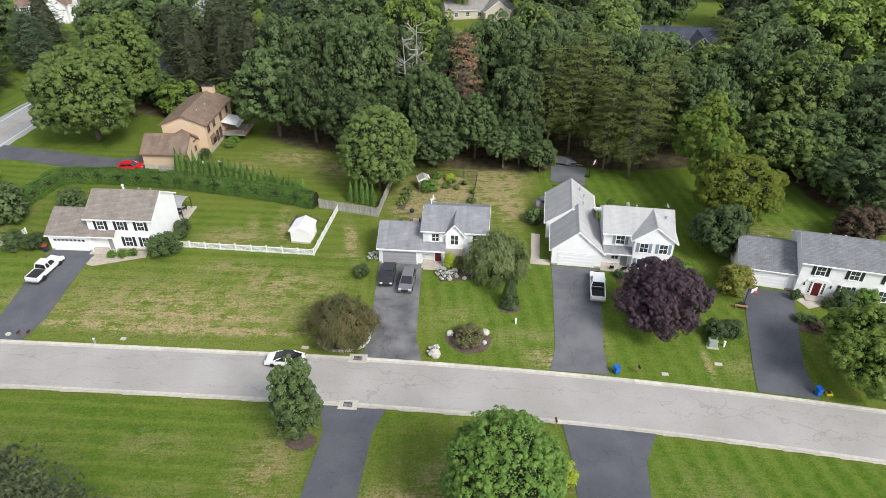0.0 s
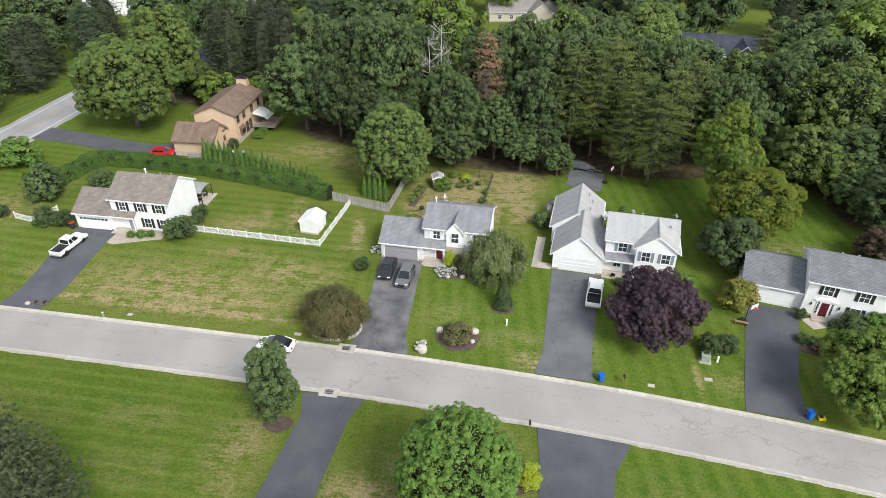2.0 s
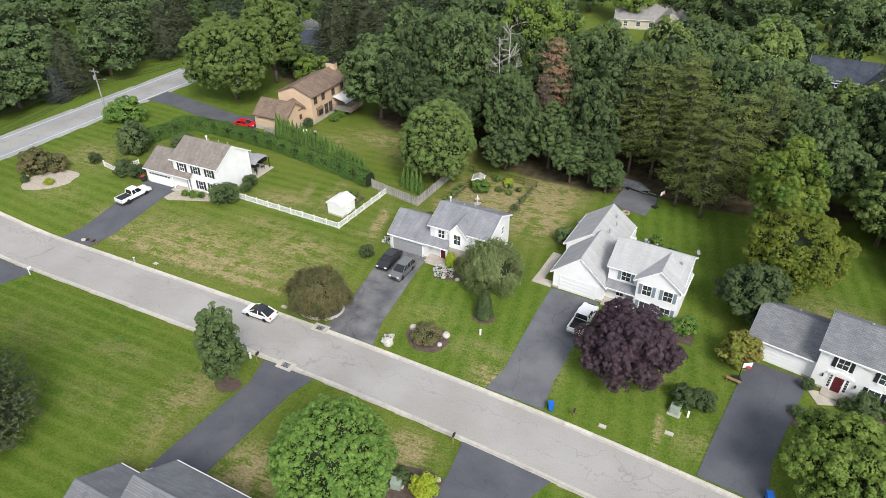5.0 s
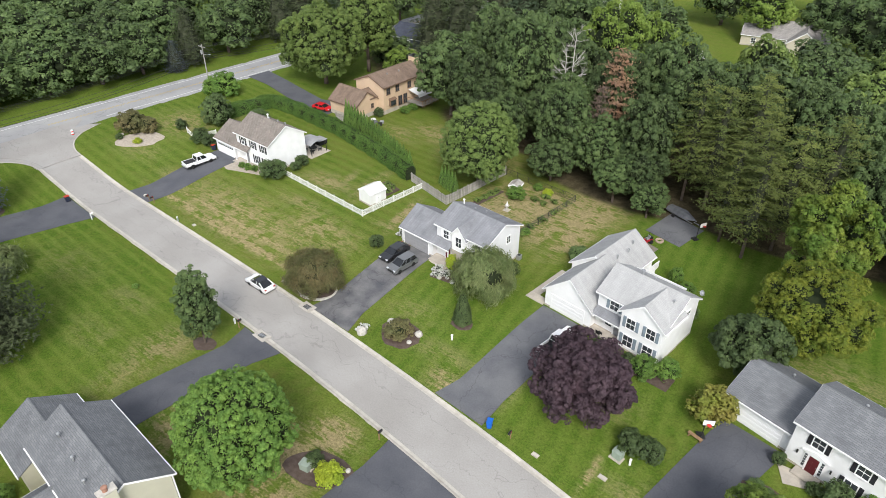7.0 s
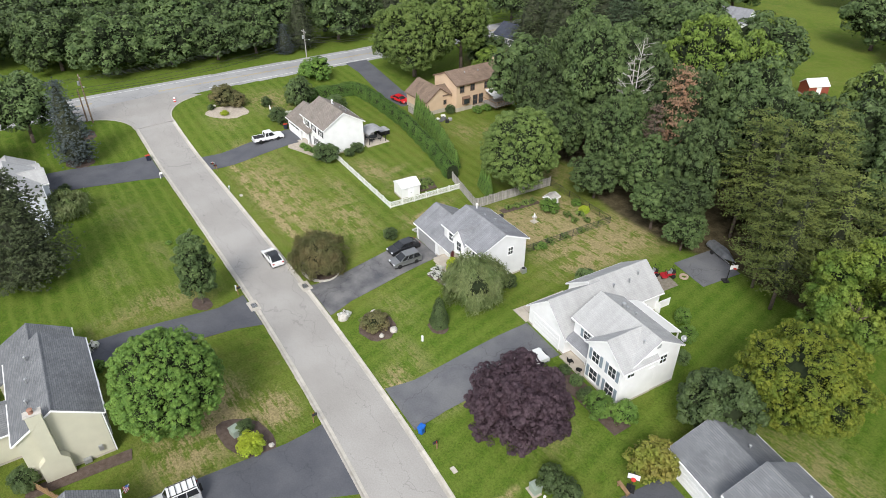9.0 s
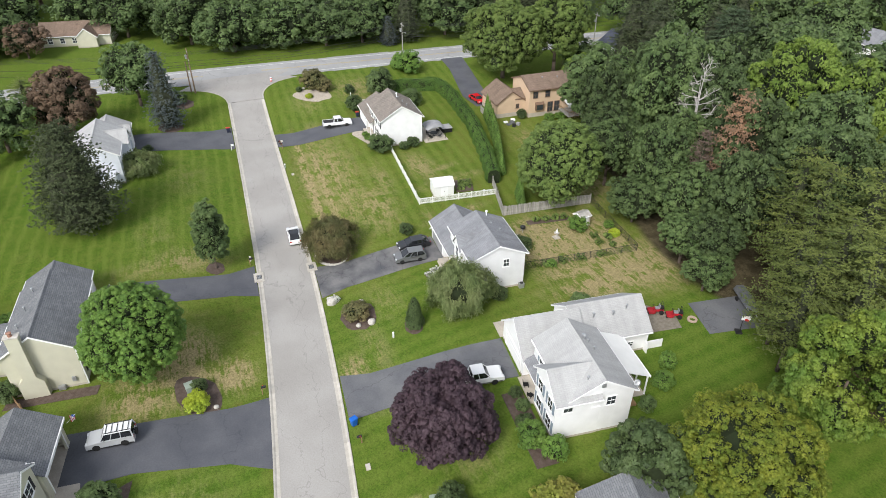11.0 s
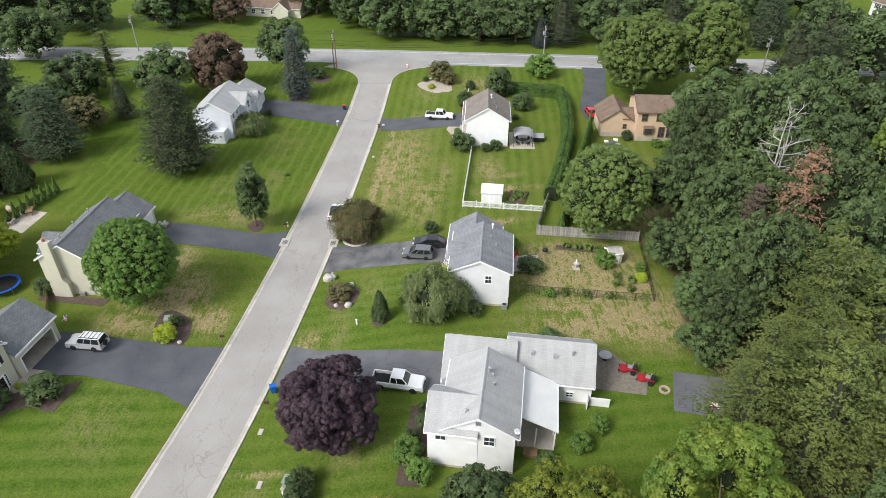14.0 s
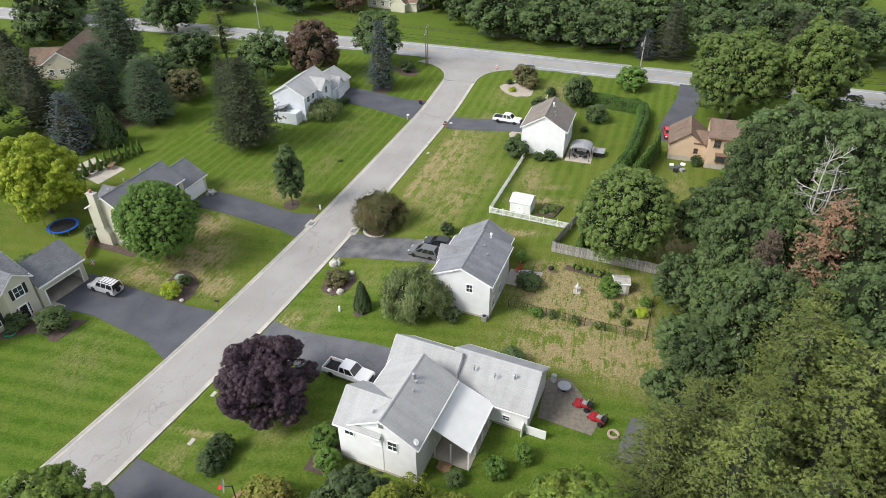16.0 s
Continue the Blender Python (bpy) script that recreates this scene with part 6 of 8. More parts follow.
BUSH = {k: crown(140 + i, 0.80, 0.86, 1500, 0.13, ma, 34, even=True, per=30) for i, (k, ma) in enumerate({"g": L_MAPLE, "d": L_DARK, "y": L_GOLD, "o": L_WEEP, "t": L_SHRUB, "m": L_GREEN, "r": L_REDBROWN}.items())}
BUSHLABEL = {"g": "rounded bright green shrub", "d": "clipped dark green shrub", "y": "small yellow-green shrub", "o": "brownish rounded shrub", "t": "green shrub turning yellow and red", "m": "loose green shrub", "r": "small reddish-brown shrub"}
for x, y, r, hz, k, where in (
        (-11.4, 73.8, 1.3, 1.9, "d", "on the lawn"), (3.2, 61.6, 2.2, 2.0, "o", "in a bed ringed with stones"), (39.2, 70.2, 2.9, 3.6, "t", "beside the garage"), (34.0, 61.8, 1.7, 2.4, "d", "on the lawn"),
        (36.0, 61.8, 1.7, 2.4, "d", "on the lawn"), (51.8, 66.0, 1.8, 2.6, "d", "by the front wall"), (55.0, 66.6, 1.9, 2.6, "g", "by the front wall"), (45.6, 63.8, 1.0, 1.1, "m", "in a bed"), (46.8, 63.3, 1.0, 1.1, "m", "in a bed"),
        (46.9, 62.4, 0.9, 0.9, "r", "in a bed"), (50.0, 66.4, 0.8, 1.2, "d", "by the front door"), (46.6, 67.9, 0.8, 1.5, "d", "by the front door"), (2.3, 76.0, 1.1, 1.7, "o", "by the porch"), (0.9, 76.0, 1.0, 2.2, "y", "by the porch"),
        (14.4, 88.5, 1.9, 2.2, "m", "beside the house"), (33.4, 73.4, 1.6, 2.4, "g", "by the house corner"), (31.0, 72.0, 1.9, 2.6, "g", "by the house front"), (29.0, 72.4, 1.2, 1.6, "d", "by the house front"), (26.6, 73.4, 1.0, 1.1, "m", "by the porch"),
        (24.6, 73.6, 0.9, 1.0, "d", "by the porch"), (-63.6, 80.6, 2.2, 2.8, "d", "beside the garage"), (-60.6, 80.8, 1.9, 2.5, "d", "beside the garage"), (-60.9, 92.8, 2.9, 3.4, "m", "inside the hedge"), (11.9, 40.8, 1.7, 1.9, "y", "in a mulch bed"),
        (9.4, 41.2, 1.1, 1.5, "d", "in a mulch bed"), (22.4, 31.2, 2.6, 2.4, "m", "beside the path"), (23.6, 26.6, 1.8, 2.0, "d", "by the front wall"), (-40.5, 85.8, 1.5, 1.9, "d", "against the white wall"), (-40.0, 83.8, 1.2, 1.5, "d", "against the white wall"),
        (-40.9, 79.4, 2.9, 3.2, "d", "at the end of the white fence"), (-48.6, 78.6, 0.8, 1.0, "g", "before the porch"), (-47.0, 78.6, 0.9, 1.2, "g", "before the porch"), (-45.6, 79.0, 0.8, 1.0, "g", "under the window"),
        (-1.3, 88.0, 2.2, 1.7, "d", "behind the house"), (-6.8, 86.2, 1.0, 1.8, "g", "behind the garage"), (-2.5, 98.9, 1.9, 2.2, "g", "beside the small shed"), (-45.0, 112.0, 1.3, 1.8, "d", "beside the tan house"), (-41.8, 117.0, 1.4, 1.4, "g", "beside the tan house"), (-41.6, 119.4, 1.3, 1.3, "g", "beside the tan house"),
        (-68.0, 88.3, 3.7, 6.2, "d", "beside the hedge"), (-80.4, 99.5, 4.2, 5.0, "g", "near the main road"), (-83.0, 98.0, 2.6, 3.4, "g", "near the main road"), (-78.2, 75.0, 3.4, 4.4, "o", "in a gravel bed"), (-75.4, 77.0, 2.2, 3.2, "o", "in a gravel bed"),
        (-73.5, 73.0, 1.1, 0.9, "y", "in a gravel bed"), (-77.4, 71.6, 0.9, 1.2, "d", "in a gravel bed"), (-79.6, 45.4, 2.4, 2.8, "d", "on a mulch bed"), (-57.8, 38.2, 1.2, 1.2, "d", "beside the driveway"), (-56.4, 37.6, 1.2, 1.2, "d", "beside the driveway"),
        (8.4, 79.6, 1.5, 1.9, "d", "at the house corner"), (4.6, 90.0, 1.0, 1.0, "g", "on the wire fence"), (1.2, 103.2, 1.1, 1.0, "y", "in the vegetable garden"), (-1.0, 103.6, 1.0, 1.2, "g", "in the vegetable garden"), (-72.0, 82.0, 1.4, 2.0, "d", "by the white fence"),
        (27.5, 92.0, 1.2, 2.2, "g", "against the patio roof"), (29.8, 89.6, 1.5, 2.0, "g", "behind the house"), (31.8, 86.0, 1.2, 1.4, "m", "behind the house"), (-10.4, 20.2, 1.4, 1.6, "g", "beside the house"), (-8.6, 31.4, 1.0, 1.3, "g", "beside the garage"),
        (14.2, 20.0, 2.6, 3.0, "m", "behind the garage"), (3.6, 21.8, 1.6, 2.2, "d", "behind the house"), (21.2, 27.6, 0.6, 0.6, "y", "in a bed by the path"), (-32.4, 47.0, 0.6, 0.5, "g", "on the lawn"), (-55.2, 91.0, 1.0, 1.0, "m", "inside the hedge")):
    t = thing("shrub", on(x, y), BUSHLABEL[k] + " " + where, "shrub")
    t.scale = (r, r, hz / 1.5)
    part("foliage", BUSH[k], None, t, m=pose(0, 0, 0.68, 0, 0, (x * 37) % 360))


# ---- vehicles ----
def paint(name, c):
    m = mat(name, c, tuple(x * 0.96 for x in c), 0.5, 0.28, spec=0.5)
    m.node_tree.nodes["Principled BSDF"].inputs["Coat Weight"].default_value = 0.5
    return m


P_WHITE, P_BLACK, P_SILVER, P_RED = paint("white_car_paint", (0.80, 0.80, 0.80)), paint("black_car_paint", (0.02, 0.021, 0.024)), paint("silver_car_paint", (0.45, 0.46, 0.47)), paint("red_car_paint", (0.60, 0.012, 0.02))
P_DKSILVER = paint("dark_silver_car_paint", (0.14, 0.145, 0.15))
P_GREY = paint("grey_car_paint", (0.13, 0.13, 0.135))
BEDLINER = mat("black_bed_liner", (0.02, 0.02, 0.022), (0.035, 0.035, 0.037), 4, 0.9)


def wheels(root, wb, W, r, w=0.24):
    tyre = Shape().lathe([(r * 0.62, -w / 2), (r * 0.94, -w / 2), (r, -w * 0.32), (r, w * 0.32), (r * 0.94, w / 2), (r * 0.62, w / 2)], n=18)
    rim = Shape().lathe([(r * 0.2, -w * 0.3), (r * 0.62, -w * 0.36), (r * 0.62, w * 0.36), (r * 0.2, w * 0.3)], n=10)
    tm, rm = solid("wheel", tyre, TYRE, smooth=False), solid("rim", rim, RIM)
    for sx in (-1, 1):
        for sy in (-1, 1):
            wh = part("wheel", tm, None, root, m=pose(sx * wb / 2, sy * (W / 2 - 0.10), r, 90, 0, 0))
            part("rim", rm, None, wh)


def cabin(root, x0, x1, f0, f1, belt, roof_z, W, colour, roof_mat=None, pillars=(0.5,)):
    """Glass house from x0 (rear base) to x1 (windscreen base), roof from f0 to f1, with roof panel and pillars."""
    b, t = W * 0.455, W * 0.375
    vs = [(x0, -b, belt), (x1, -b, belt), (x1, b, belt), (x0, b, belt), (f0, -t, roof_z - 0.05), (f1, -t, roof_z - 0.05), (f1, t, roof_z - 0.05), (f0, t, roof_z - 0.05)]
    part("glass", Shape().add(vs, [(0, 3, 2, 1), (4, 5, 6, 7), (0, 1, 5, 4), (1, 2, 6, 5), (2, 3, 7, 6), (3, 0, 4, 7)]), CARGLASS, root, bevel=0.03)
    part("roof", Shape().box(f0 - 0.06, -t - 0.03, roof_z - 0.06, f1 + 0.06, t + 0.03, roof_z + 0.01), roof_mat or colour, root, bevel=0.025)
    s = Shape()
    for sy in (-1, 1):
        s.tube((x1, sy * (b + 0.005), belt), (f1, sy * (t + 0.01), roof_z - 0.03), 0.045, 0.04, 6)
        s.tube((x0, sy * (b + 0.005), belt), (f0, sy * (t + 0.01), roof_z - 0.03), 0.09, 0.07, 6)
        for q in pillars:
            s.tube((x0 + (x1 - x0) * q, sy * (b + 0.005), belt), (f0 + (f1 - f0) * q, sy * (t + 0.01), roof_z - 0.03), 0.045, 0.04, 6)
    part("pillar_frame", s, colour, root)
    for sy in (-1, 1):
        part("wing_mirror", Shape().box(x1 - 0.35, sy * (W / 2 + 0.0) - 0.09, belt - 0.02, x1 - 0.2, sy * (W / 2 + 0.0) + 0.09, belt + 0.13), colour, root, bevel=0.03)


def lamps(root, L, W, zf, zr):
    for sy in (-1, 1):
        part("headlight", Shape().box(L / 2 - 0.22, sy * W * 0.36 - 0.2, zf - 0.08, L / 2 - 0.01, sy * W * 0.36 + 0.2, zf + 0.06), LAMPCLEAR, root, bevel=0.02)
        part("tail_light", Shape().box(-L / 2 - 0.01, sy * W * 0.39 - 0.14, zr - 0.08, -L / 2 + 0.2, sy * W * 0.39 + 0.14, zr + 0.1), LAMPRED, root, bevel=0.02)


def car(m, colour, label, L=4.7, W=1.85, H=1.45, belt=0.92, hood=0.88, tail=0.95, x0=-0.44, x1=0.26, f0=-0.27, f1=0.06, r=0.33, suv=False, roof_mat=None, category="car", rack=False):
    v = thing("suv" if suv else "car", m, label, category)
    prof = [(-L / 2 + 0.06, 0.26), (-L / 2, 0.42), (-L / 2 + 0.03, tail - 0.12), (-L / 2 + 0.16, tail), (L * x0, belt), (L * x1, belt), (L * x1 + 0.3, hood), (L / 2 - 0.3, hood - 0.1), (L / 2 - 0.04, hood - 0.24), (L / 2, 0.44), (L / 2 - 0.08, 0.26)]
    part("body", Shape().prism(prof, -W / 2, W / 2, "y"), colour, v, bevel=0.055)
    part("sill", Shape().box(-L / 2 + 0.1, -W / 2 - 0.01, 0.2, L / 2 - 0.1, W / 2 + 0.01, 0.36), BLACKMETAL, v, bevel=0.03)
    cabin(v, L * x0, L * x1, L * f0, L * f1, belt - 0.02, H, W, colour, roof_mat, (0.38, 0.7) if suv else (0.5,))
    wheels(v, L * 0.58, W, r)
    lamps(v, L, W, hood - 0.22, tail - 0.16)
    part("grille", Shape().box(L / 2 - 0.03, -W * 0.26, 0.42, L / 2 + 0.012, W * 0.26, hood - 0.26), BLACKMETAL, v)
    if rack:
        for sy in (-1, 1):
            part("roof_rail", Shape().box(L * f0, sy * W * 0.33 - 0.03, H + 0.01, L * f1, sy * W * 0.33 + 0.03, H + 0.08), BLACKMETAL, v)
        for q in np.linspace(0.08, 0.92, 5):
            x = L * (f0 + (f1 - f0) * q)
            part("roof_bar", Shape().box(x - 0.03, -W * 0.33, H + 0.05, x + 0.03, W * 0.33, H + 0.09), BLACKMETAL, v)
        part("spare_wheel", Shape().lathe([(0.1, -0.1), (0.36, -0.1), (0.38, 0), (0.36, 0.1), (0.1, 0.1)], n=16), TYRE, v, m=pose(-L / 2 - 0.14, 0.1, 0.95, 0, 90, 0))
    return v


def pickup(m, colour, low, label, L=5.9, W=2.0, H=1.9, cover=False):
    v = thing("pickup_truck", m, label, "pickup truck")
    bed0, cab0, cab1 = -L / 2, -L * 0.135, L * 0.20
    prof = [(cab0, 0.42), (cab0, 1.16), (cab1, 1.18), (cab1 + 0.35, 1.12), (L / 2 - 0.2, 1.04), (L / 2 - 0.02, 0.86), (L / 2, 0.5), (L / 2 - 0.1, 0.36), (cab0, 0.36)]
    part("body", Shape().prism([p for k, p in enumerate(prof) if k != 8] + [(cab0, 0.36)], -W / 2, W / 2, "y"), colour, v, bevel=0.06)
    b = part("bed", Shape().box(bed0 + 0.05, -W / 2 + 0.12, 0.5, cab0 - 0.03, W / 2 - 0.12, 0.72), BEDLINER, v)
    for sy in (-1, 1):
        part("bed_side", Shape().box(bed0, sy * W / 2 - (0.13 if sy > 0 else 0), 0.45, cab0 - 0.03, sy * W / 2 + (0.13 if sy < 0 else 0), 1.16), colour, b, bevel=0.035)
    part("tailgate", Shape().box(bed0 - 0.03, -W / 2 + 0.135, 0.55, bed0 + 0.08, W / 2 - 0.135, 1.15), colour, b, bevel=0.025)
    part("bed_head", Shape().box(cab0 - 0.1, -W / 2 + 0.135, 0.73, cab0 - 0.04, W / 2 - 0.135, 1.15), BEDLINER, b)
    if cover:
        part("bed_cover", Shape().box(bed0 + 0.09, -W / 2 + 0.14, 1.08, cab0 - 0.11, W / 2 - 0.14, 1.14), BEDLINER, b, bevel=0.02)
    part("sill", Shape().box(bed0 + 0.1, -W / 2 - 0.012, 0.38, L / 2 - 0.15, W / 2 + 0.012, 0.56), low, v, bevel=0.03)
    part("bumper", Shape().box(bed0 - 0.16, -W / 2 + 0.06, 0.46, bed0 - 0.04, W / 2 - 0.06, 0.66), GREYMETAL, v, bevel=0.03)
    part("front_bumper", Shape().box(L / 2 - 0.06, -W / 2 + 0.04, 0.42, L / 2 + 0.08, W / 2 - 0.04, 0.64), low, v, bevel=0.04)
    cabin(v, cab0 + 0.02, cab1 + 0.1, cab0 + 0.14, cab1 - 0.52, 1.15, H, W, colour, None, (0.42,))
    wheels(v, L * 0.61, W, 0.40, 0.28)
    lamps(v, L, W, 0.92, 0.92)
    part("grille", Shape().box(L / 2 - 0.03, -W * 0.28, 0.62, L / 2 + 0.012, W * 0.28, 1.0), BLACKMETAL, v)
    return v


def park(x, y, heading, dz=0.06):
    return on(x, y, dz, heading)


pickup(park(-56.4, 75.0, 82), P_WHITE, BLACKMETAL, "white pickup truck with black bed cover on a driveway", cover=True)
pickup(park(21.0, 70.6, 80), P_WHITE, P_GREY, "white and grey pickup truck with an open empty bed", L=6.0)
car(pose(-19.1, 57.9, 0.02, 0, 0, 176), P_WHITE, "white sedan with dark glass roof parked at the kerb", roof_mat=CARGLASS, x0=-0.42, x1=0.28, f0=-0.2, f1=0.04)
car(park(-7.7, 73.6, -93), P_BLACK, "black sedan parked on the worn driveway", L=4.9)
car(park(-4.9, 72.0, -97), P_DKSILVER, "dark silver-grey compact suv with roof rails beside a sedan", L=4.55, H=1.68, belt=1.02, hood=0.98, tail=1.1, x0=-0.49, x1=0.27, f0=-0.40, f1=0.05, r=0.35, suv=True)
car(park(14.3, 32.3, -97), P_SILVER, "silver off-road suv with white roof and rear spare wheel", L=4.65, W=1.9, H=1.85, belt=1.12, hood=1.1, tail=1.15, x0=-0.49, x1=0.18, f0=-0.46, f1=0.08, r=0.40, suv=True, roof_mat=P_WHITE, rack=True)
car(park(-57.3, 107.4, 5), P_RED, "bright red sports car on the dark driveway", L=4.6, H=1.28, belt=0.84, hood=0.82, tail=0.88)


# ---- fences ----
def run(p, q, step):
    n = max(1, round(math.dist(p, q) / step))
    return [(p[0] + (q[0] - p[0]) * k / n, p[1] + (q[1] - p[1]) * k / n) for k in range(n + 1)]


def picket_fence(points, h, label):
    f = thing("picket_fence", Matrix(), label, "fence")
    post = solid("post", Shape().box(-0.065, -0.065, -0.3, 0.065, 0.065, h + 0.08).add([(-0.09, -0.09, h + 0.08), (0.09, -0.09, h + 0.08), (0.09, 0.09, h + 0.08), (-0.09, 0.09, h + 0.08), (0, 0, h + 0.2)], [(0, 1, 4), (1, 2, 4), (2, 3, 4), (3, 0, 4)]), VINYL)
    for p, q in zip(points, points[1:]):
        pts = run(p, q, 2.4)
        for a, b in zip(pts, pts[1:]):
            d, ang = math.dist(a, b), math.degrees(math.atan2(b[1] - a[1], b[0] - a[0]))
            za, zb = land(*a), land(*b)
            part("post", post, None, f, m=pose(*a, za))
            k = (zb - za) / d
            s = Shape()
            for zz in (0.18, h - 0.16):
                s.add([(0, -0.03, zz), (d, -0.03, zz + k * d), (d, 0.03, zz + k * d), (0, 0.03, zz), (0, -0.03, zz + 0.1), (d, -0.03, zz + 0.1 + k * d), (d, 0.03, zz + 0.1 + k * d), (0, 0.03, zz + 0.1)],
                      [(0, 3, 2, 1), (4, 5, 6, 7), (0, 1, 5, 4), (1, 2, 6, 5), (2, 3, 7, 6), (3, 0, 4, 7)])
            for x in np.arange(0.12, d - 0.05, 0.145):
                s.box(x, -0.045, 0.08 + k * x, x + 0.075, -0.03, h + k * x)
            part("picket_panel", s, VINYL, f, m=pose(*a, za, 0, 0, ang))
        part("post", post, None, f, m=pose(*pts[-1], land(*pts[-1])))


picket_fence([(-40.2, 81.2), (-19.0, 78.9), (-17.2, 92.2)], 1.15, "white vinyl picket fence round the back lawn")
picket_fence([(-69.5, 81.6), (-66.2, 80.8), (-64.2, 84.6)], 1.15, "short white vinyl picket fence beside the garage")


def board_fence(points, h, material, label, width=0.15):
    f = thing("board_fence", Matrix(), label, "fence")
    boards = [solid("board", Shape().box(-width / 2 + 0.008, -0.012, 0.04, width / 2 - 0.008, 0.012, h * q), material) for q in (1, 0.97, 1.03)]
    post = solid("post", Shape().box(-0.06, 0.02, -0.3, 0.06, 0.14, h + 0.05), material)
    rnd = random.Random(7)
    for p, q in zip(points, points[1:]):
        ang = math.degrees(math.atan2(q[1] - p[1], q[0] - p[0]))
        for x, y in run(p, q, width):
            part("board", rnd.choice(boards), None, f, m=pose(x, y, land(x, y), rnd.uniform(-2, 2), rnd.uniform(-1.5, 1.5), ang + rnd.uniform(-2, 2)))
        pts = run(p, q, 2.4)
        for x, y in pts:
            part("post", post, None, f, m=pose(x, y, land(x, y), 0, 0, ang))
        for a, b in zip(pts, pts[1:]):
            s = Shape()
            for zz in (0.4, h - 0.35):
                s.box(0, 0.012, zz, math.dist(a, b), 0.06, zz + 0.09)
            part("rail", s, material, f, m=pose(*a, land(*a), 0, 0, ang))


board_fence([(-20.4, 93.0), (-10.6, 90.0)], 1.7, WOODGREY, "weathered grey wooden board fence between gardens")
board_fence([(-10.4, 90.2), (-8.5, 105.2)], 1.75, WOODGREY, "weathered grey wooden board fence under the trees")
board_fence([(-51.2, 105.4), (-46.6, 105.0)], 1.5, WOODGREY, "short weathered board fence beside the tan house")
board_fence([(3.8, 22.0), (8.6, 24.4)], 1.1, WOODBROWN, "low brown wooden fence beside the cream house")
board_fence([(-23.5, 8.2), (-10.5, 4.2)], 1.0, WOODBROWN, "low brown wooden fence behind the patio", 0.3)


def wire_fence(points, h, label):
    f = thing("wire_fence", Matrix(), label, "fence")
    post = solid("post", Shape().tube((0, 0, -0.3), (0, 0, h + 0.05), 0.035, 0.035, 8), BLACKMETAL)
    for p, q in zip(points, points[1:]):
        ang = math.degrees(math.atan2(q[1] - p[1], q[0] - p[0]))
        pts = run(p, q, 2.6)
        for a, b in zip(pts, pts[1:]):
            part("post", post, None, f, m=pose(*a, land(*a)))
            d = math.dist(a, b)
            part("rail", Shape().tube((0, 0, h), (d, 0, h), 0.025, 0.025, 6), BLACKMETAL, f, m=pose(*a, land(*a), 0, 0, ang))
            s = Shape()
            for x in np.arange(-h, d, 0.16):
                for sg in (1, -1):
                    x0, x1 = (x, x + h) if sg > 0 else (x + h, x)
                    lo, hi = 0.0, h
                    u0, u1 = max(0.0, min(x0, x1)), min(d, max(x0, x1))
                    if u1 - u0 < 0.05:
                        continue
                    z_at = (lambda u: (u - x0) * sg)
                    s.tube((u0, 0, z_at(u0) if sg > 0 else x0 - u0), (u1, 0, z_at(u1) if sg > 0 else x0 - u1), 0.006, 0.006, 3, False)
            part("wire_mesh", s, BLACKMETAL, f, m=pose(*a, land(*a), 0, 0, ang))
        part("post", post, None, f, m=pose(*pts[-1], land(*pts[-1])))


wire_fence([(3.9, 86.2), (6.1, 103.7), (-8.4, 105.3)], 1.25, "black chain-link fence round the kitchen garden")


# ---- sheds and garden things ----
def shed(x, y, rz, w, d, h, ridge, wall, roof, label):
    s = thing("shed", on(x, y, 0, rz), label, "shed")
    gable(s, -w / 2, w / 2, -d / 2, d / 2, h, ridge, "x", wall, roof, ov=0.1, rake=0.08, foot=-0.3)
    part("door", Shape().box(-0.6, -d / 2 - 0.04, 0.1, -0.01, -d / 2, h - 0.15).box(0.01, -d / 2 - 0.04, 0.1, 0.6, -d / 2, h - 0.15), TRIM, s)
    part("latch", Shape().box(-0.08, -d / 2 - 0.07, 0.95, 0.08, -d / 2 - 0.04, 1.02), BLACKMETAL, s)


shed(-21.3, 83.9, 82, 3.4, 2.9, 2.1, 2.75, VINYL, VINYL, "white plastic garden shed inside the picket fence")
shed(-3.0, 186, 60, 5.0, 3.6, 2.4, 3.6, BARNRED, TRIM, "small barn-red shed with a white roof on a far lawn")
shed(-3.4, 100.2, 100, 2.0, 1.7, 1.8, 2.2, BEIGE, WOODGREY, "small weathered beige shed beside a bush")


def slab(name, poly, material, label, category, dz=0.05, t=0.12, kind="structure"):
    """A flat bed or terrace of any outline, laid on the land."""
    cx, cy = sum(p[0] for p in poly) / len(poly), sum(p[1] for p in poly) / len(poly)
    n = len(poly)
    vs = [(cx, cy, land(cx, cy) + dz)]
    rings = (0.5, 1.0)
    for q in rings:
        vs += [(cx + (x - cx) * q, cy + (y - cy) * q, land(cx + (x - cx) * q, cy + (y - cy) * q) + dz) for x, y in poly]
    vs += [(x, y, land(x, y) + dz - t) for x, y in poly]
    fs = [(0, 1 + k, 1 + (k + 1) % n) for k in range(n)]
    for r in range(2):
        b = 1 + r * n
        fs += [(b + k, b + n + k, b + n + (k + 1) % n, b + (k + 1) % n) for k in range(n)]
    if sum(poly[k][0] * poly[(k + 1) % n][1] - poly[(k + 1) % n][0] * poly[k][1] for k in range(n)) < 0:
        fs = [q[::-1] for q in fs]
    return single(name, Shape().add(vs, fs), material, Matrix(), label, category, kind=kind)


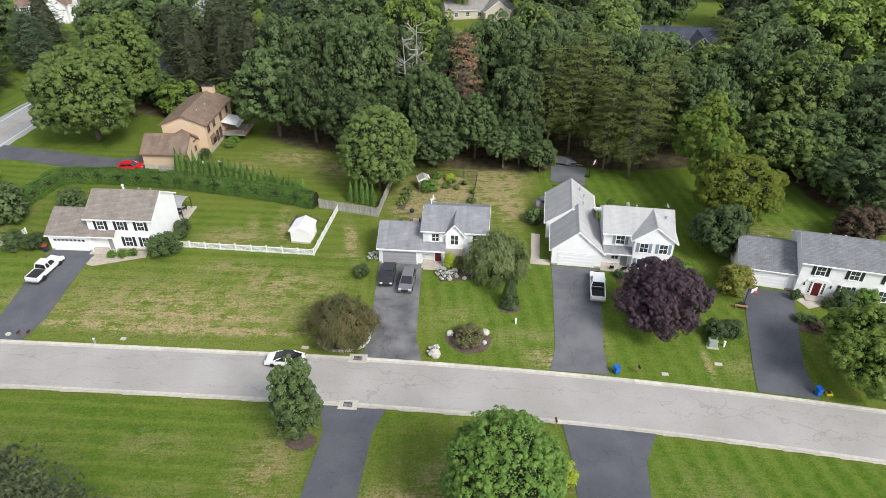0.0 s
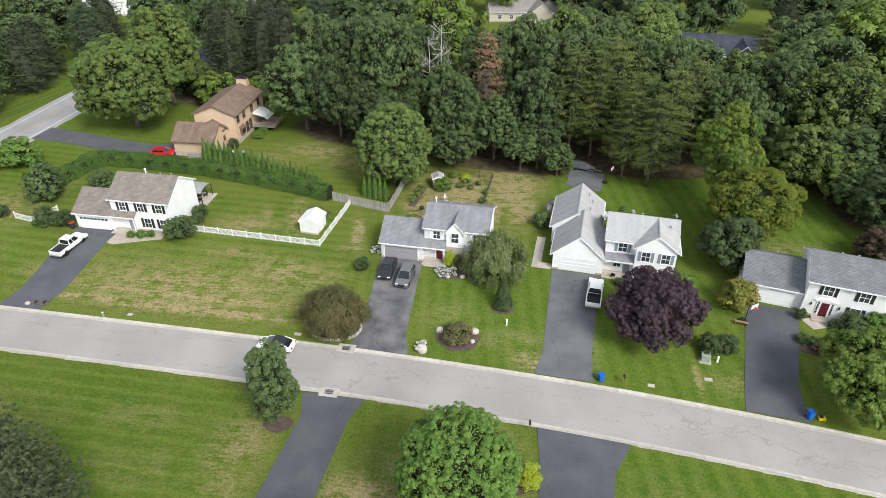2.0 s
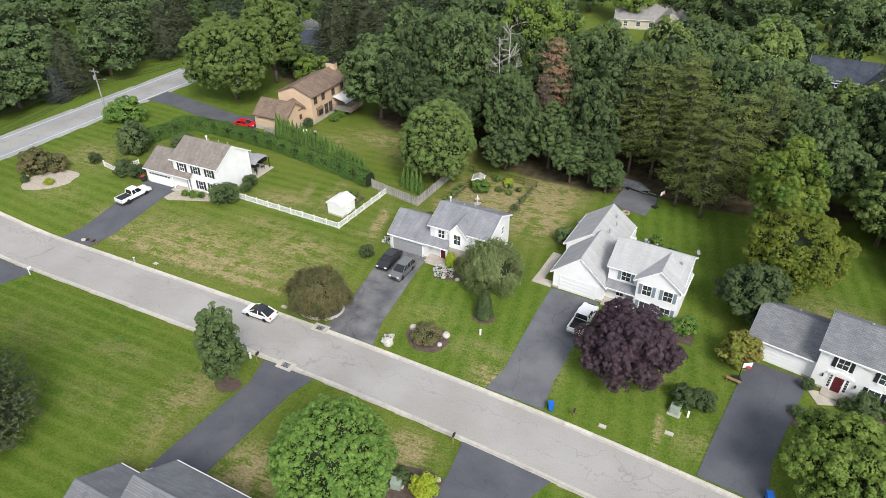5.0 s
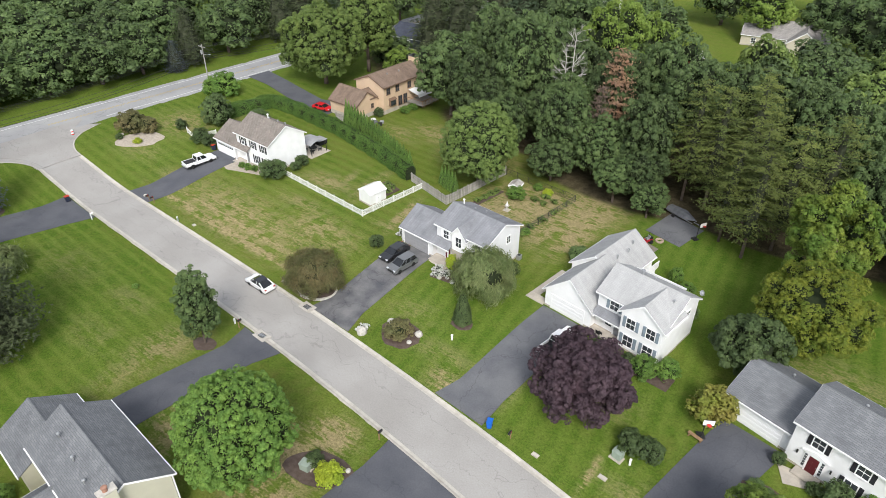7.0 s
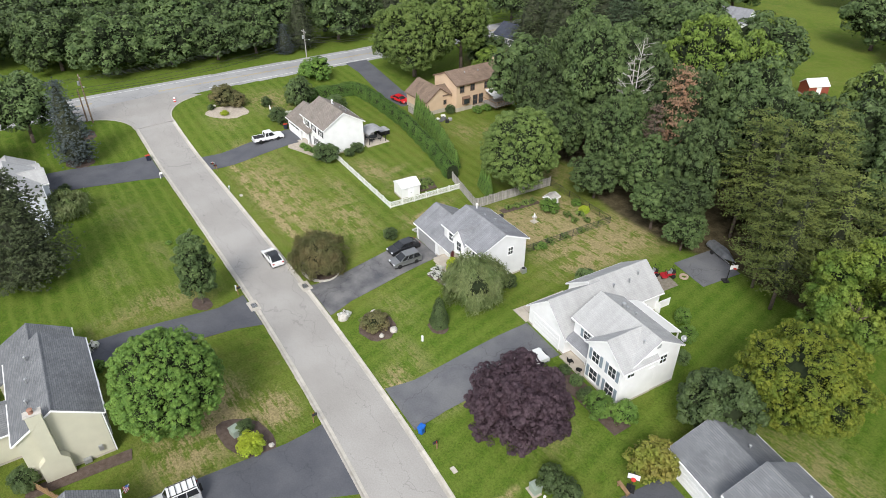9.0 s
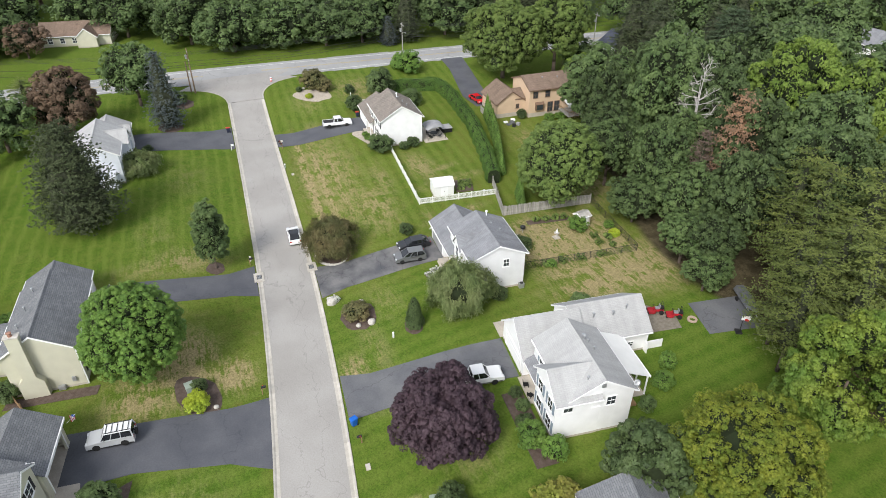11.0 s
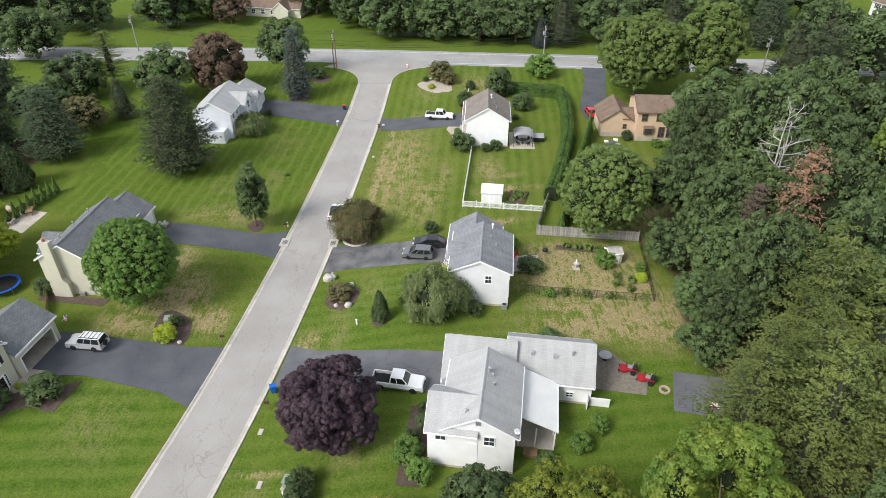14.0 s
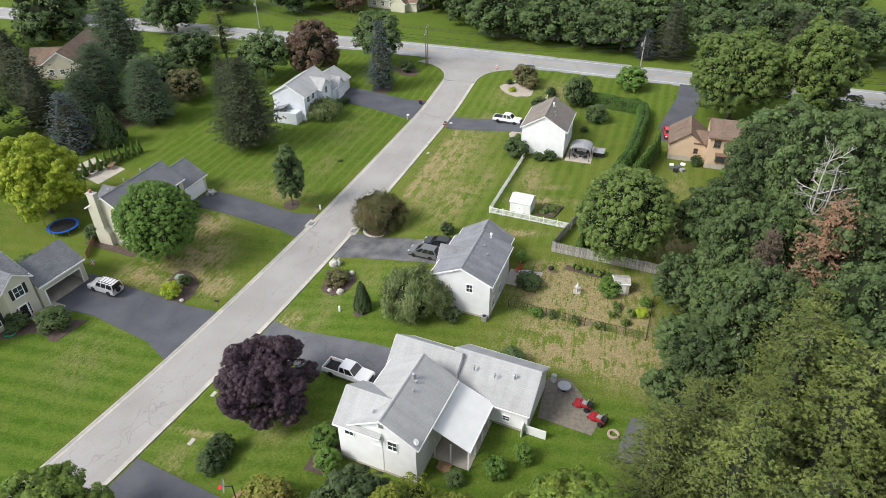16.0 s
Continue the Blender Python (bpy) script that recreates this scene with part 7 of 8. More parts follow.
def oval(x, y, a, b, turn=0, n=18):
    c, s = math.cos(radians(turn)), math.sin(radians(turn))
    rnd = random.Random(int(x * 10 + y))
    out = []
    for k in range(n):
        t = 2 * math.pi * k / n
        q = 1 + rnd.uniform(-0.08, 0.08)
        out.append((x + q * (a * math.cos(t) * c - b * math.sin(t) * s), y + q * (a * math.cos(t) * s + b * math.sin(t) * c)))
    return out


slab("garden_bed", oval(-74.2, 74.0, 4.6, 3.0, 55), GRAVEL, "pale gravel bed with shrubs near the corner", "garden bed")
slab("garden_bed", oval(-80.0, 45.4, 3.8, 2.6, 40), MULCH, "brown mulch bed at the street corner", "garden bed")
slab("garden_bed", oval(-68.3, 42.9, 2.6, 2.4), MULCH, "mulch ring under a blue spruce", "garden bed")
slab("garden_bed", oval(10.2, 40.9, 3.6, 2.3, 20), MULCH, "brown mulch bed with yellow and dark shrubs", "garden bed")
slab("garden_bed", oval(3.3, 61.8, 2.9, 2.3), MULCH, "mulch bed under a brown shrub", "garden bed")
slab("garden_bed", oval(8.8, 67.4, 1.5, 1.1), MULCH, "bare soil ring under a cypress", "garden bed")
slab("garden_bed", oval(-12.6, 62.3, 3.4, 2.6), MULCH, "round mulch bed edged with stone under a weeping tree", "garden bed")
slab("garden_bed", oval(-14.9, 45.6, 1.6, 1.3), MULCH, "mulch ring under a narrow tree", "garden bed")
slab("garden_bed", oval(46.6, 63.2, 2.4, 1.6, -20), MULCH, "mulch bed with low shrubs beside the driveway", "garden bed")
slab("garden_bed", [(52.0, 64.6), (57.0, 63.4), (57.6, 66.0), (50.6, 67.6)], MULCH, "mulch bed along the front wall", "garden bed")
slab("garden_bed", [(24.0, 72.2), (34.2, 71.0), (34.4, 73.4), (24.2, 74.6)], MULCH, "mulch bed along the house front", "garden bed")
slab("garden_bed", [(5.4, 21.2), (6.6, 30.6), (5.2, 31.0), (4.0, 21.6)], MULCH, "mulch strip under the chimney wall", "garden bed")
slab("garden_bed", [(20.4, 22.5), (22.0, 29.2), (20.0, 34.0), (24.6, 33.0), (26.4, 25.0)], MULCH, "dark mulch bed with shrubs before the house", "garden bed")
slab("garden_bed", [(-0.4, 72.6), (-0.8, 75.4), (4.6, 75.2), (5.0, 73.2)], MULCH, "flower bed in front of the porch", "garden bed")
slab("garden_bed", [(-52.0, 77.0), (-50.6, 76.4), (-43.6, 78.4), (-43.8, 80.2), (-51.0, 80.2)], GRAVEL, "pale stone bed before the porch", "garden bed")
slab("vegetable_bed", [(-24.2, 87.2), (-20.3, 86.2), (-19.9, 89.2), (-23.8, 90.4)], MULCH, "raised vegetable bed beside the white shed", "garden bed", 0.2, 0.4)
slab("vegetable_bed", [(-7.6, 92.6), (-6.4, 92.4), (-5.2, 99.6), (-6.6, 99.8)], MULCH, "green vegetable strip beside the board fence", "garden bed")
slab("path", [(12.6, 76.8), (15.4, 76.4), (15.5, 77.8), (12.8, 78.2)], CONCRETE, "pale concrete path before the garage corner", "path", 0.06)
slab("path", [(12.83, 78.23), (14.1, 78.05), (15.0, 84.8), (13.7, 85.0)], CONCRETE, "pale concrete path along the garage wall", "path", 0.06)
slab("path", [(46.6, 67.9), (47.6, 65.9), (50.0, 66.6), (49.9, 68.2)], CONCRETE, "pale concrete path to the front door", "path", 0.07)
slab("path", [(18.2, 26.4), (18.6, 29.4), (20.4, 29.4), (22.2, 27.4), (22.4, 25.0), (21.0, 25.2)], CONCRETE, "curved pale concrete path to the front door", "path", 0.07)
slab("path", [(-2.8, 75.4), (-2.8, 77.0), (0.6, 76.4), (0.4, 75.0)], CONCRETE, "pale concrete porch path", "path", 0.07)
slab("patio", [(15.4, 92.8), (21.6, 92.6), (22.6, 98.4), (20.2, 99.2), (15.0, 95.4)], PATIOGRAVEL, "gravel patio behind the white house", "patio")
slab("patio", [(-48.6, 89.0), (-41.0, 88.6), (-40.8, 93.4), (-48.4, 93.8)], CONCRETE, "pale concrete patio behind the white house", "patio")
slab("patio", [(-20.0, 2.4), (-14.6, 1.0), (-11.2, 10.4), (-17.4, 11.2)], CONCRETE, "pale paved terrace with garden furniture", "patio")
slab("patio", [(-4.6, 85.0), (-1.0, 84.8), (-0.6, 89.0), (-4.8, 89.6)], CONCRETE, "small paved terrace behind the house", "patio")

rock_no = 0


def rock(x, y, r, label="pale rounded garden boulder on the lawn"):
    global rock_no
    rock_no += 1
    g = random.Random(rock_no)
    bm = bmesh.new()
    bmesh.ops.create_icosphere(bm, subdivisions=2, radius=r)
    for v in bm.verts:
        v.co *= 1 + 0.22 * noise.noise(v.co * (1.6 / r) + Vector((rock_no * 3.1, 0, 0)))
        v.co.z *= 0.72
    me = bpy.data.meshes.new("boulder")
    bm.to_mesh(me)
    bm.free()
    me.materials.append(STONE)
    ob = new("boulder", me)
    ob.matrix_basis = on(x, y, r * 0.4, g.uniform(0, 360))
    tagged(ob, label, "boulder", "garden boulders")


for x, y, r in ((-1.0, 59.2, 0.75), (0.9, 62.8, 0.5), (5.4, 62.9, 0.55), (5.2, 61.2, 0.35), (-55.6, 60.6 + 2.4, 0.35), (50.4, 65.2, 0.35), (51.2, 64.6, 0.3), (12.6, 42.6, 0.3), (0.2, 73.4, 0.35), (1.0, 73.0, 0.3), (3.0, 73.2, 0.35), (-78.6, 72.8, 0.4)):
    rock(x, y, r)
FLOWER = leaf("white_blossom", (0.70, 0.68, 0.62), (0.50, 0.54, 0.40), 1.5)
FLOW = crown(150, 1.0, 0.8, 700, 0.2, FLOWER, 14)
for x, y in ((-0.2, 74.2), (1.4, 73.8), (0.4, 73.2), (-1.1, 59.5), (-10.2, 78.2), (-13.0, 31.6)):
    t = thing("flower_clump", on(x, y), "clump of white flowering plants in a bed", "flowers", "white flower clumps")
    t.scale = (0.7, 0.7, 0.6)
    part("foliage", FLOW, None, t, m=pose(0, 0, 0.7))
VEG = crown(151, 1.0, 0.6, 500, 0.24, L_LIGHT, 14)
for k, (x, y) in enumerate(((-23, 88.2), (-22, 87.9), (-21, 87.4), (-22.6, 89.2), (-21.4, 88.9), (0.6, 100), (2.4, 99.6), (3.6, 101.2), (1.6, 101.8), (-7.0, 94), (-6.6, 95.6), (-6.4, 97.2), (-6.1, 98.6), (4.4, 92.0), (4.8, 95.0), (5.2, 98.0), (4.2, 89.4))):
    t = thing("vegetable_plant", on(x, y, 0.1), "low leafy vegetable plant in a garden bed", "plant", "vegetable plants")
    t.scale = (0.55 + 0.1 * (k % 3), 0.6, 0.6)
    part("foliage", VEG, None, t, m=pose(0, 0, 0.4, 0, 0, k * 40))


# ---- street furniture ----
BINBLUE = mat("blue_plastic", (0.015, 0.13, 0.52), (0.012, 0.11, 0.45), 2, 0.45)
BINDARK = mat("dark_plastic", (0.03, 0.04, 0.07), (0.025, 0.03, 0.055), 2, 0.5)
LIDRED = mat("red_plastic", (0.45, 0.05, 0.02), (0.4, 0.045, 0.02), 2, 0.5)
YELLOW = mat("yellow_plastic", (0.70, 0.48, 0.03), (0.6, 0.42, 0.03), 2, 0.5)
BOXGREEN = mat("grey_green_steel", (0.30, 0.36, 0.30), (0.26, 0.31, 0.26), 2, 0.6)
BLUEPAD = mat("blue_pad", (0.02, 0.10, 0.45), (0.02, 0.085, 0.38), 2, 0.6)
CANVAS = mat("grey_canvas", (0.34, 0.34, 0.35), (0.28, 0.28, 0.29), 1.5, 0.85)
TARP = mat("dark_tarpaulin", (0.085, 0.09, 0.10), (0.15, 0.155, 0.165), 1.2, 0.6, bump=0.8, bump_scale=3)
MOWRED = mat("red_mower_paint", (0.38, 0.02, 0.03), (0.32, 0.018, 0.025), 2, 0.4)
RED = mat("red_paint", (0.55, 0.04, 0.03), (0.5, 0.035, 0.03), 2, 0.5)
WATER = mat("pool_water", (0.05, 0.42, 0.62), (0.07, 0.48, 0.66), 1.0, 0.08, spec=0.6)


def wheelie_bin(m, body, lid, label):
    b = thing("wheelie_bin", m, label, "bin")
    part("tub", Shape().add([(-0.24, -0.27, 0.05), (0.24, -0.27, 0.05), (0.24, 0.27, 0.05), (-0.24, 0.27, 0.05), (-0.3, -0.36, 1.0), (0.3, -0.36, 1.0), (0.3, 0.36, 1.0), (-0.3, 0.36, 1.0)], [(0, 3, 2, 1), (4, 5, 6, 7), (0, 1, 5, 4), (1, 2, 6, 5), (2, 3, 7, 6), (3, 0, 4, 7)]), body, b, bevel=0.03)
    part("lid", Shape().box(-0.33, -0.4, 1.0, 0.33, 0.42, 1.08), lid, b, bevel=0.03)
    for sx in (-1, 1):
        part("wheel", Shape().lathe([(0.03, -0.03), (0.11, -0.03), (0.11, 0.03), (0.03, 0.03)], n=12), TYRE, b, m=pose(sx * 0.3, 0.3, 0.11, 0, 90, 0))


wheelie_bin(on(20.6, 56.1, 0.05, 20), BINBLUE, BINBLUE, "blue recycling bin at the kerb")
wheelie_bin(on(42.9, 52.6, 0.06, 10), BINBLUE, BINBLUE, "blue recycling bin at the end of a driveway")
wheelie_bin(on(-63.9, 53.7, 0.05, 0), BINDARK, LIDRED, "dark bin with red lid at the kerb")
wheelie_bin(on(-58.9, 80.0, 0.06, 0), BINDARK, LIDRED, "dark bin with orange-red lid beside the garage")
bx = thing("recycling_box", on(44.2, 52.6, 0.02), "yellow and black recycling box at the kerb", "box")
part("tub", Shape().box(-0.35, -0.25, 0, 0.35, 0.25, 0.35), YELLOW, bx, bevel=0.03)
part("contents", Shape().box(-0.28, -0.18, 0.3, 0.1, 0.18, 0.48), BLACKMETAL, bx, bevel=0.03)


def mailbox(x, y, rz, material, label):
    m = thing("mailbox", on(x, y, 0, rz), label, "mailbox", "mailboxes on posts")
    part("post", Shape().box(-0.05, -0.05, -0.3, 0.05, 0.05, 1.05).box(-0.04, -0.45, 0.88, 0.04, 0.1, 0.96), material if material is VINYL else WOODBROWN, m)
    b = part("box", Shape().prism([(-0.11, 1.02), (0.11, 1.02), (0.11, 1.18), (0.06, 1.26), (-0.06, 1.26), (-0.11, 1.18)], -0.5, 0.05, "y"), material, m)
    part("flag", Shape().box(0.112, -0.2, 1.12, 0.125, -0.12, 1.32), RED, b)


for x, y, rz, ma, lb in ((12.2, 47.7, 180, BLACKMETAL, "black mailbox on a wooden post"), (23.2, 56.2, 0, BLACKMETAL, "black mailbox on a wooden post beside a bin"), (-55.4, 53.2, 180, VINYL, "white mailbox on a white post"),
                         (-14.3, 50.4, 180, BLACKMETAL, "dark mailbox on a wooden post"), (-52.4, 62.6, 0, BLACKMETAL, "dark mailbox beside a driveway"), (-53.6, 62.5, 0, BLACKMETAL, "dark mailbox beside a driveway")):
    mailbox(x, y, rz, ma, lb)


def cabinet(x, y, rz, w, d, h, label):
    c = thing("utility_cabinet", on(x, y, 0, rz), label, "utility cabinet")
    part("housing", Shape().box(-w / 2, -d / 2, 0, w / 2, d / 2, h), BOXGREEN, c, bevel=0.05)
    part("lid", Shape().box(-w / 2 - 0.04, -d / 2 - 0.04, h - 0.1, w / 2 + 0.04, d / 2 + 0.04, h + 0.02), BOXGREEN, c, bevel=0.03)
    part("base", Shape().box(-w / 2 - 0.2, -d / 2 - 0.2, -0.2, w / 2 + 0.2, d / 2 + 0.2, 0.05), CONCRETE, c)


cabinet(33.4, 60.4, -10, 1.0, 0.9, 0.95, "grey-green transformer cabinet on a concrete base")
cabinet(9.2, 40.2, 10, 1.0, 0.9, 0.95, "grey-green transformer cabinet beside shrubs")
for x, y in ((34.8, 60.2), (-43.8, 61.4), (-15.4, 50.6), (9.4, 64.5)):
    c = thing("marker_post", on(x, y), "short pale utility marker post on the verge", "marker post", "marker posts")
    part("shaft", Shape().box(-0.1, -0.1, -0.2, 0.1, 0.1, 0.75), TRIM if x != -43.8 else BOXGREEN, c, bevel=0.02)
    part("cap", Shape().box(-0.12, -0.12, 0.75, 0.12, 0.12, 0.84), TRIM, c, bevel=0.02)
for x, y, w in ((26.4, 55.9, 0.8), (33.2, 57.4, 0.9), (-17.2, 60.6, 0.9), (-40.6, 62.2, 0.7)):
    c = thing("access_cover", on(x, y, 0.0, -6), "flat pale concrete access cover in the grass", "cover", "access covers")
    part("rim", Shape().box(-w / 2, -0.25, -0.1, w / 2, 0.25, 0.08), CONCRETE, c, bevel=0.02)
    part("plate", Shape().box(-w / 2 + 0.08, -0.17, 0.08, w / 2 - 0.08, 0.17, 0.1), KERB, c)
for x, sd in ((-10.4, 1), (-10.7, -1)):
    y = road_y(x) + sd * 3.75
    c = thing("storm_drain", pose(x, y, road_z(x) + 0.0, 0, 0, -4), "concrete storm drain inlet with iron grate at the kerb", "storm drain", "storm drains")
    part("apron", Shape().box(-1.1, -0.65 if sd > 0 else -0.75, -0.1, 1.1, 0.75 if sd > 0 else 0.65, 0.095), KERB, c, bevel=0.02)
    gr = part("grate", Shape().box(-0.5, -0.35, 0.09, 0.5, 0.35, 0.105), BLACKMETAL, c)
    for k in range(8):
        part("bar", Shape().box(-0.42 + k * 0.12, -0.28, 0.1, -0.36 + k * 0.12, 0.28, 0.12), GREYMETAL, gr)

brl = thing("traffic_drum", on(-86.2, 66.8, 0.03), "red and white striped traffic drum at the junction", "traffic drum")
for k in range(4):
    part("band", Shape().lathe([(0.27 - 0.015 * k, k * 0.25), (0.255 - 0.015 * k, k * 0.25 + 0.25)], n=14), RED if k % 2 == 0 else TRIM, brl)


def utility_pole(x, y, h, material, label, arm=True, lamp=False, rz=0):
    p = thing("utility_pole", on(x, y, 0, rz), label, "utility pole")
    part("shaft", Shape().tube((0, 0, -0.5), (0, 0, h), 0.17, 0.11, 10), material, p)
    if arm:
        part("crossarm", Shape().box(-1.2, -0.06, h - 0.7, 1.2, 0.06, h - 0.56), material, p)
        for q in (-1.1, -0.5, 0.5, 1.1):
            part("insulator", Shape().lathe([(0.05, 0), (0.07, 0.06), (0.04, 0.16)], (q, 0, h - 0.56), 8), GREYMETAL, p)
        part("transformer", Shape().lathe([(0.05, -0.05), (0.24, 0), (0.24, 0.8), (0.1, 0.88)], (0.0, -0.38, h - 2.2), 12), GREYMETAL, p)
    if lamp:
        a = part("lamp_arm", Shape().tube((0, 0, h - 2.4), (2.2, 0, h - 1.9), 0.035, 0.03, 6), GREYMETAL, p)
        part("lamp_head", Shape().box(2.1, -0.12, h - 2.0, 2.7, 0.12, h - 1.86), GREYMETAL, a, bevel=0.03)
    return p


POLES = [(-102.5, -110), (-101.5, -58), (-100.6, -6), (-84.8, 49.4), (-88.6, 101.0), (-78.5, 152), (-73, 205)]
for k, (x, y) in enumerate(POLES):
    utility_pole(x, y, 9.6 if k != 3 else 10.2, POLEWOOD if k == 3 else POLEGREY, "tall wooden utility pole with crossarm and wires", True, k in (3, 4))
utility_pole(-85.9, 48.6, 7.0, POLEWOOD, "shorter wooden pole beside a utility pole", False)


def wires():
    """Each span of cable is one thing, slung between two poles."""
    for (ax, ay), (bx_, by) in zip(POLES, POLES[1:]):
        w = thing("overhead_wires", Matrix(), "black overhead cables slung between utility poles", "cable", "spans of overhead wire")
        for dx, dz, sag, r in ((-1.1, 9.15, 0.8, 0.022), (-0.5, 9.15, 0.85, 0.022), (0.5, 9.15, 0.8, 0.022), (1.1, 9.15, 0.9, 0.022), (0.15, 7.4, 1.0, 0.035), (0.15, 6.7, 1.1, 0.035), (-0.15, 6.2, 1.2, 0.045)):
            s = Shape()
            n = 10
            za, zb = land(ax, ay) + dz, land(bx_, by) + dz
            pts = [(ax + dx + (bx_ - ax) * k / n, ay + (by - ay) * k / n, za + (zb - za) * k / n - 4 * sag * (k / n) * (1 - k / n)) for k in range(n + 1)]
            for p, q in zip(pts, pts[1:]):
                s.tube(p, q, r, r, 4, False)
            part("cable", s, BLACKMETAL, w)


wires()


# ---- yard things ----
def hoop(x, y, rz, label):
    h = thing("basketball_hoop", on(x, y, 0.03, rz), label, "basketball hoop")
    part("pole", Shape().tube((0, 0, 0), (0, 0, 2.9), 0.05, 0.05, 8).tube((0, 0, 2.7), (0, -0.7, 3.0), 0.04, 0.04, 6), BLACKMETAL, h)
    part("base", Shape().box(-0.4, -0.2, 0, 0.4, 0.7, 0.2), BLACKMETAL, h, bevel=0.04)
    b = part("backboard", Shape().box(-0.55, -0.74, 2.7, 0.55, -0.70, 3.45), TRIM, h)
    part("frame", Shape().box(-0.58, -0.76, 2.67, 0.58, -0.72, 2.72).box(-0.58, -0.76, 3.43, 0.58, -0.72, 3.48), BLACKMETAL, b)
    part("rim", Shape().lathe([(0.22, 0), (0.24, 0.01), (0.24, 0.03), (0.22, 0.03)], (0, -1.0, 2.95), 14), RED, h)


hoop(39.5, 66.8, 30, "black and white basketball hoop beside the garage")
hoop(26.2, 104.2, 60, "basketball hoop beside the parking pad")
bn = thing("bench", on(39.0, 66.4, 0, -15), "low wooden bench at the driveway's edge", "bench")
part("seat", Shape().box(-0.8, -0.2, 0.4, 0.8, 0.2, 0.47), WOODBROWN, bn)
for sx in (-0.65, 0.65):
    part("leg", Shape().box(sx - 0.06, -0.16, -0.1, sx + 0.06, 0.16, 0.4), WOODBROWN, bn)
bt = thing("boat", on(22.0, 109.4, 0, -20), "boat on a trailer under a dark tarpaulin", "boat")
part("cover", Shape().add([(-2.6, -0.8, 0.6), (1.4, -0.9, 0.6), (3.0, 0, 0.8), (1.4, 0.9, 0.6), (-2.6, 0.8, 0.6), (-2.5, -0.5, 1.25), (0.6, -0.4, 1.55), (2.5, 0, 1.05), (0.6, 0.4, 1.55), (-2.5, 0.5, 1.25)],
     [(0, 4, 3, 2, 1), (0, 1, 6, 5), (1, 2, 7, 6), (2, 3, 8, 7), (3, 4, 9, 8), (4, 0, 5, 9), (5, 6, 7, 8, 9)]), TARP, bt, bevel=0.08)
part("trailer", Shape().box(-2.4, -0.6, 0.35, 2.6, -0.5, 0.45).box(-2.4, 0.5, 0.35, 2.6, 0.6, 0.45).box(2.5, -0.05, 0.35, 4.0, 0.05, 0.45), GREYMETAL, bt)
for sy in (-0.95, 0.95):
    part("wheel", Shape().lathe([(0.1, -0.1), (0.3, -0.1), (0.3, 0.1), (0.1, 0.1)], n=14), TYRE, bt, m=pose(-0.8, sy, 0.3, 90, 0, 0))


def mower(x, y, rz):
    w = thing("riding_mower", on(x, y, 0.04, rz), "red zero-turn riding mower with black seat", "mower", "riding mowers")
    part("deck", Shape().prism([(-0.65, -0.1), (-0.5, 0.45), (0.5, 0.45), (0.65, -0.1), (0.45, -0.5), (-0.45, -0.5)], 0.14, 0.36, "z", pose(0.55, 0, 0, 0, 0, -90)), MOWRED, w, bevel=0.04)
    part("body", Shape().box(-0.95, -0.4, 0.35, 0.3, 0.4, 0.62), MOWRED, w, bevel=0.05)
    part("engine", Shape().box(-1.0, -0.32, 0.62, -0.45, 0.32, 0.95), BLACKMETAL, w, bevel=0.06)
    s = part("seat", Shape().box(-0.4, -0.27, 0.62, 0.12, 0.27, 0.78).box(-0.5, -0.27, 0.7, -0.38, 0.27, 1.2), GREYMETAL, w, bevel=0.05)
    for sy in (-1, 1):
        part("steering_lever", Shape().tube((0.25, sy * 0.35, 0.6), (0.3, sy * 0.3, 1.1), 0.025, 0.025, 6).tube((0.3, sy * 0.3, 1.1), (0.25, sy * 0.08, 1.12), 0.025, 0.025, 6), BLACKMETAL, w)
        part("rear_wheel", Shape().lathe([(0.1, -0.13), (0.28, -0.13), (0.3, 0), (0.28, 0.13), (0.1, 0.13)], n=14), TYRE, w, m=pose(-0.6, sy * 0.55, 0.3, 90, 0, 0))
        part("front_wheel", Shape().lathe([(0.04, -0.06), (0.15, -0.06), (0.15, 0.06), (0.04, 0.06)], n=12), TYRE, w, m=pose(0.95, sy * 0.42, 0.15, 90, 0, 0))
    part("roll_bar", Shape().tube((-0.75, -0.4, 0.6), (-0.8, -0.4, 1.5), 0.03, 0.03, 6).tube((-0.75, 0.4, 0.6), (-0.8, 0.4, 1.5), 0.03, 0.03, 6).tube((-0.8, -0.4, 1.5), (-0.8, 0.4, 1.5), 0.03, 0.03, 6), BLACKMETAL, w)


mower(18.8, 97.2, 250)
mower(20.4, 98.9, 240)
fr = thing("fire_ring", on(21.9, 100.6, 0.0), "ring of pinkish stones round a fire pit", "fire pit")
for k in range(10):
    a = 2 * math.pi * k / 10
    part("stone", Shape().box(-0.18, -0.12, -0.05, 0.18, 0.12, 0.25), FIRESTONE, fr, bevel=0.05, m=pose(0.5 * math.cos(a), 0.5 * math.sin(a), 0, 0, 0, math.degrees(a) + 90))


def round_table(x, y, r, material, label):
    t = thing("round_table", on(x, y, 0.05), label, "table")
    part("tabletop", Shape().lathe([(r, 0.70), (r, 0.74)], n=20), material, t)
    part("pedestal", Shape().lathe([(0.3, 0), (0.3, 0.04), (0.05, 0.08), (0.05, 0.70)], n=12), BLACKMETAL, t)


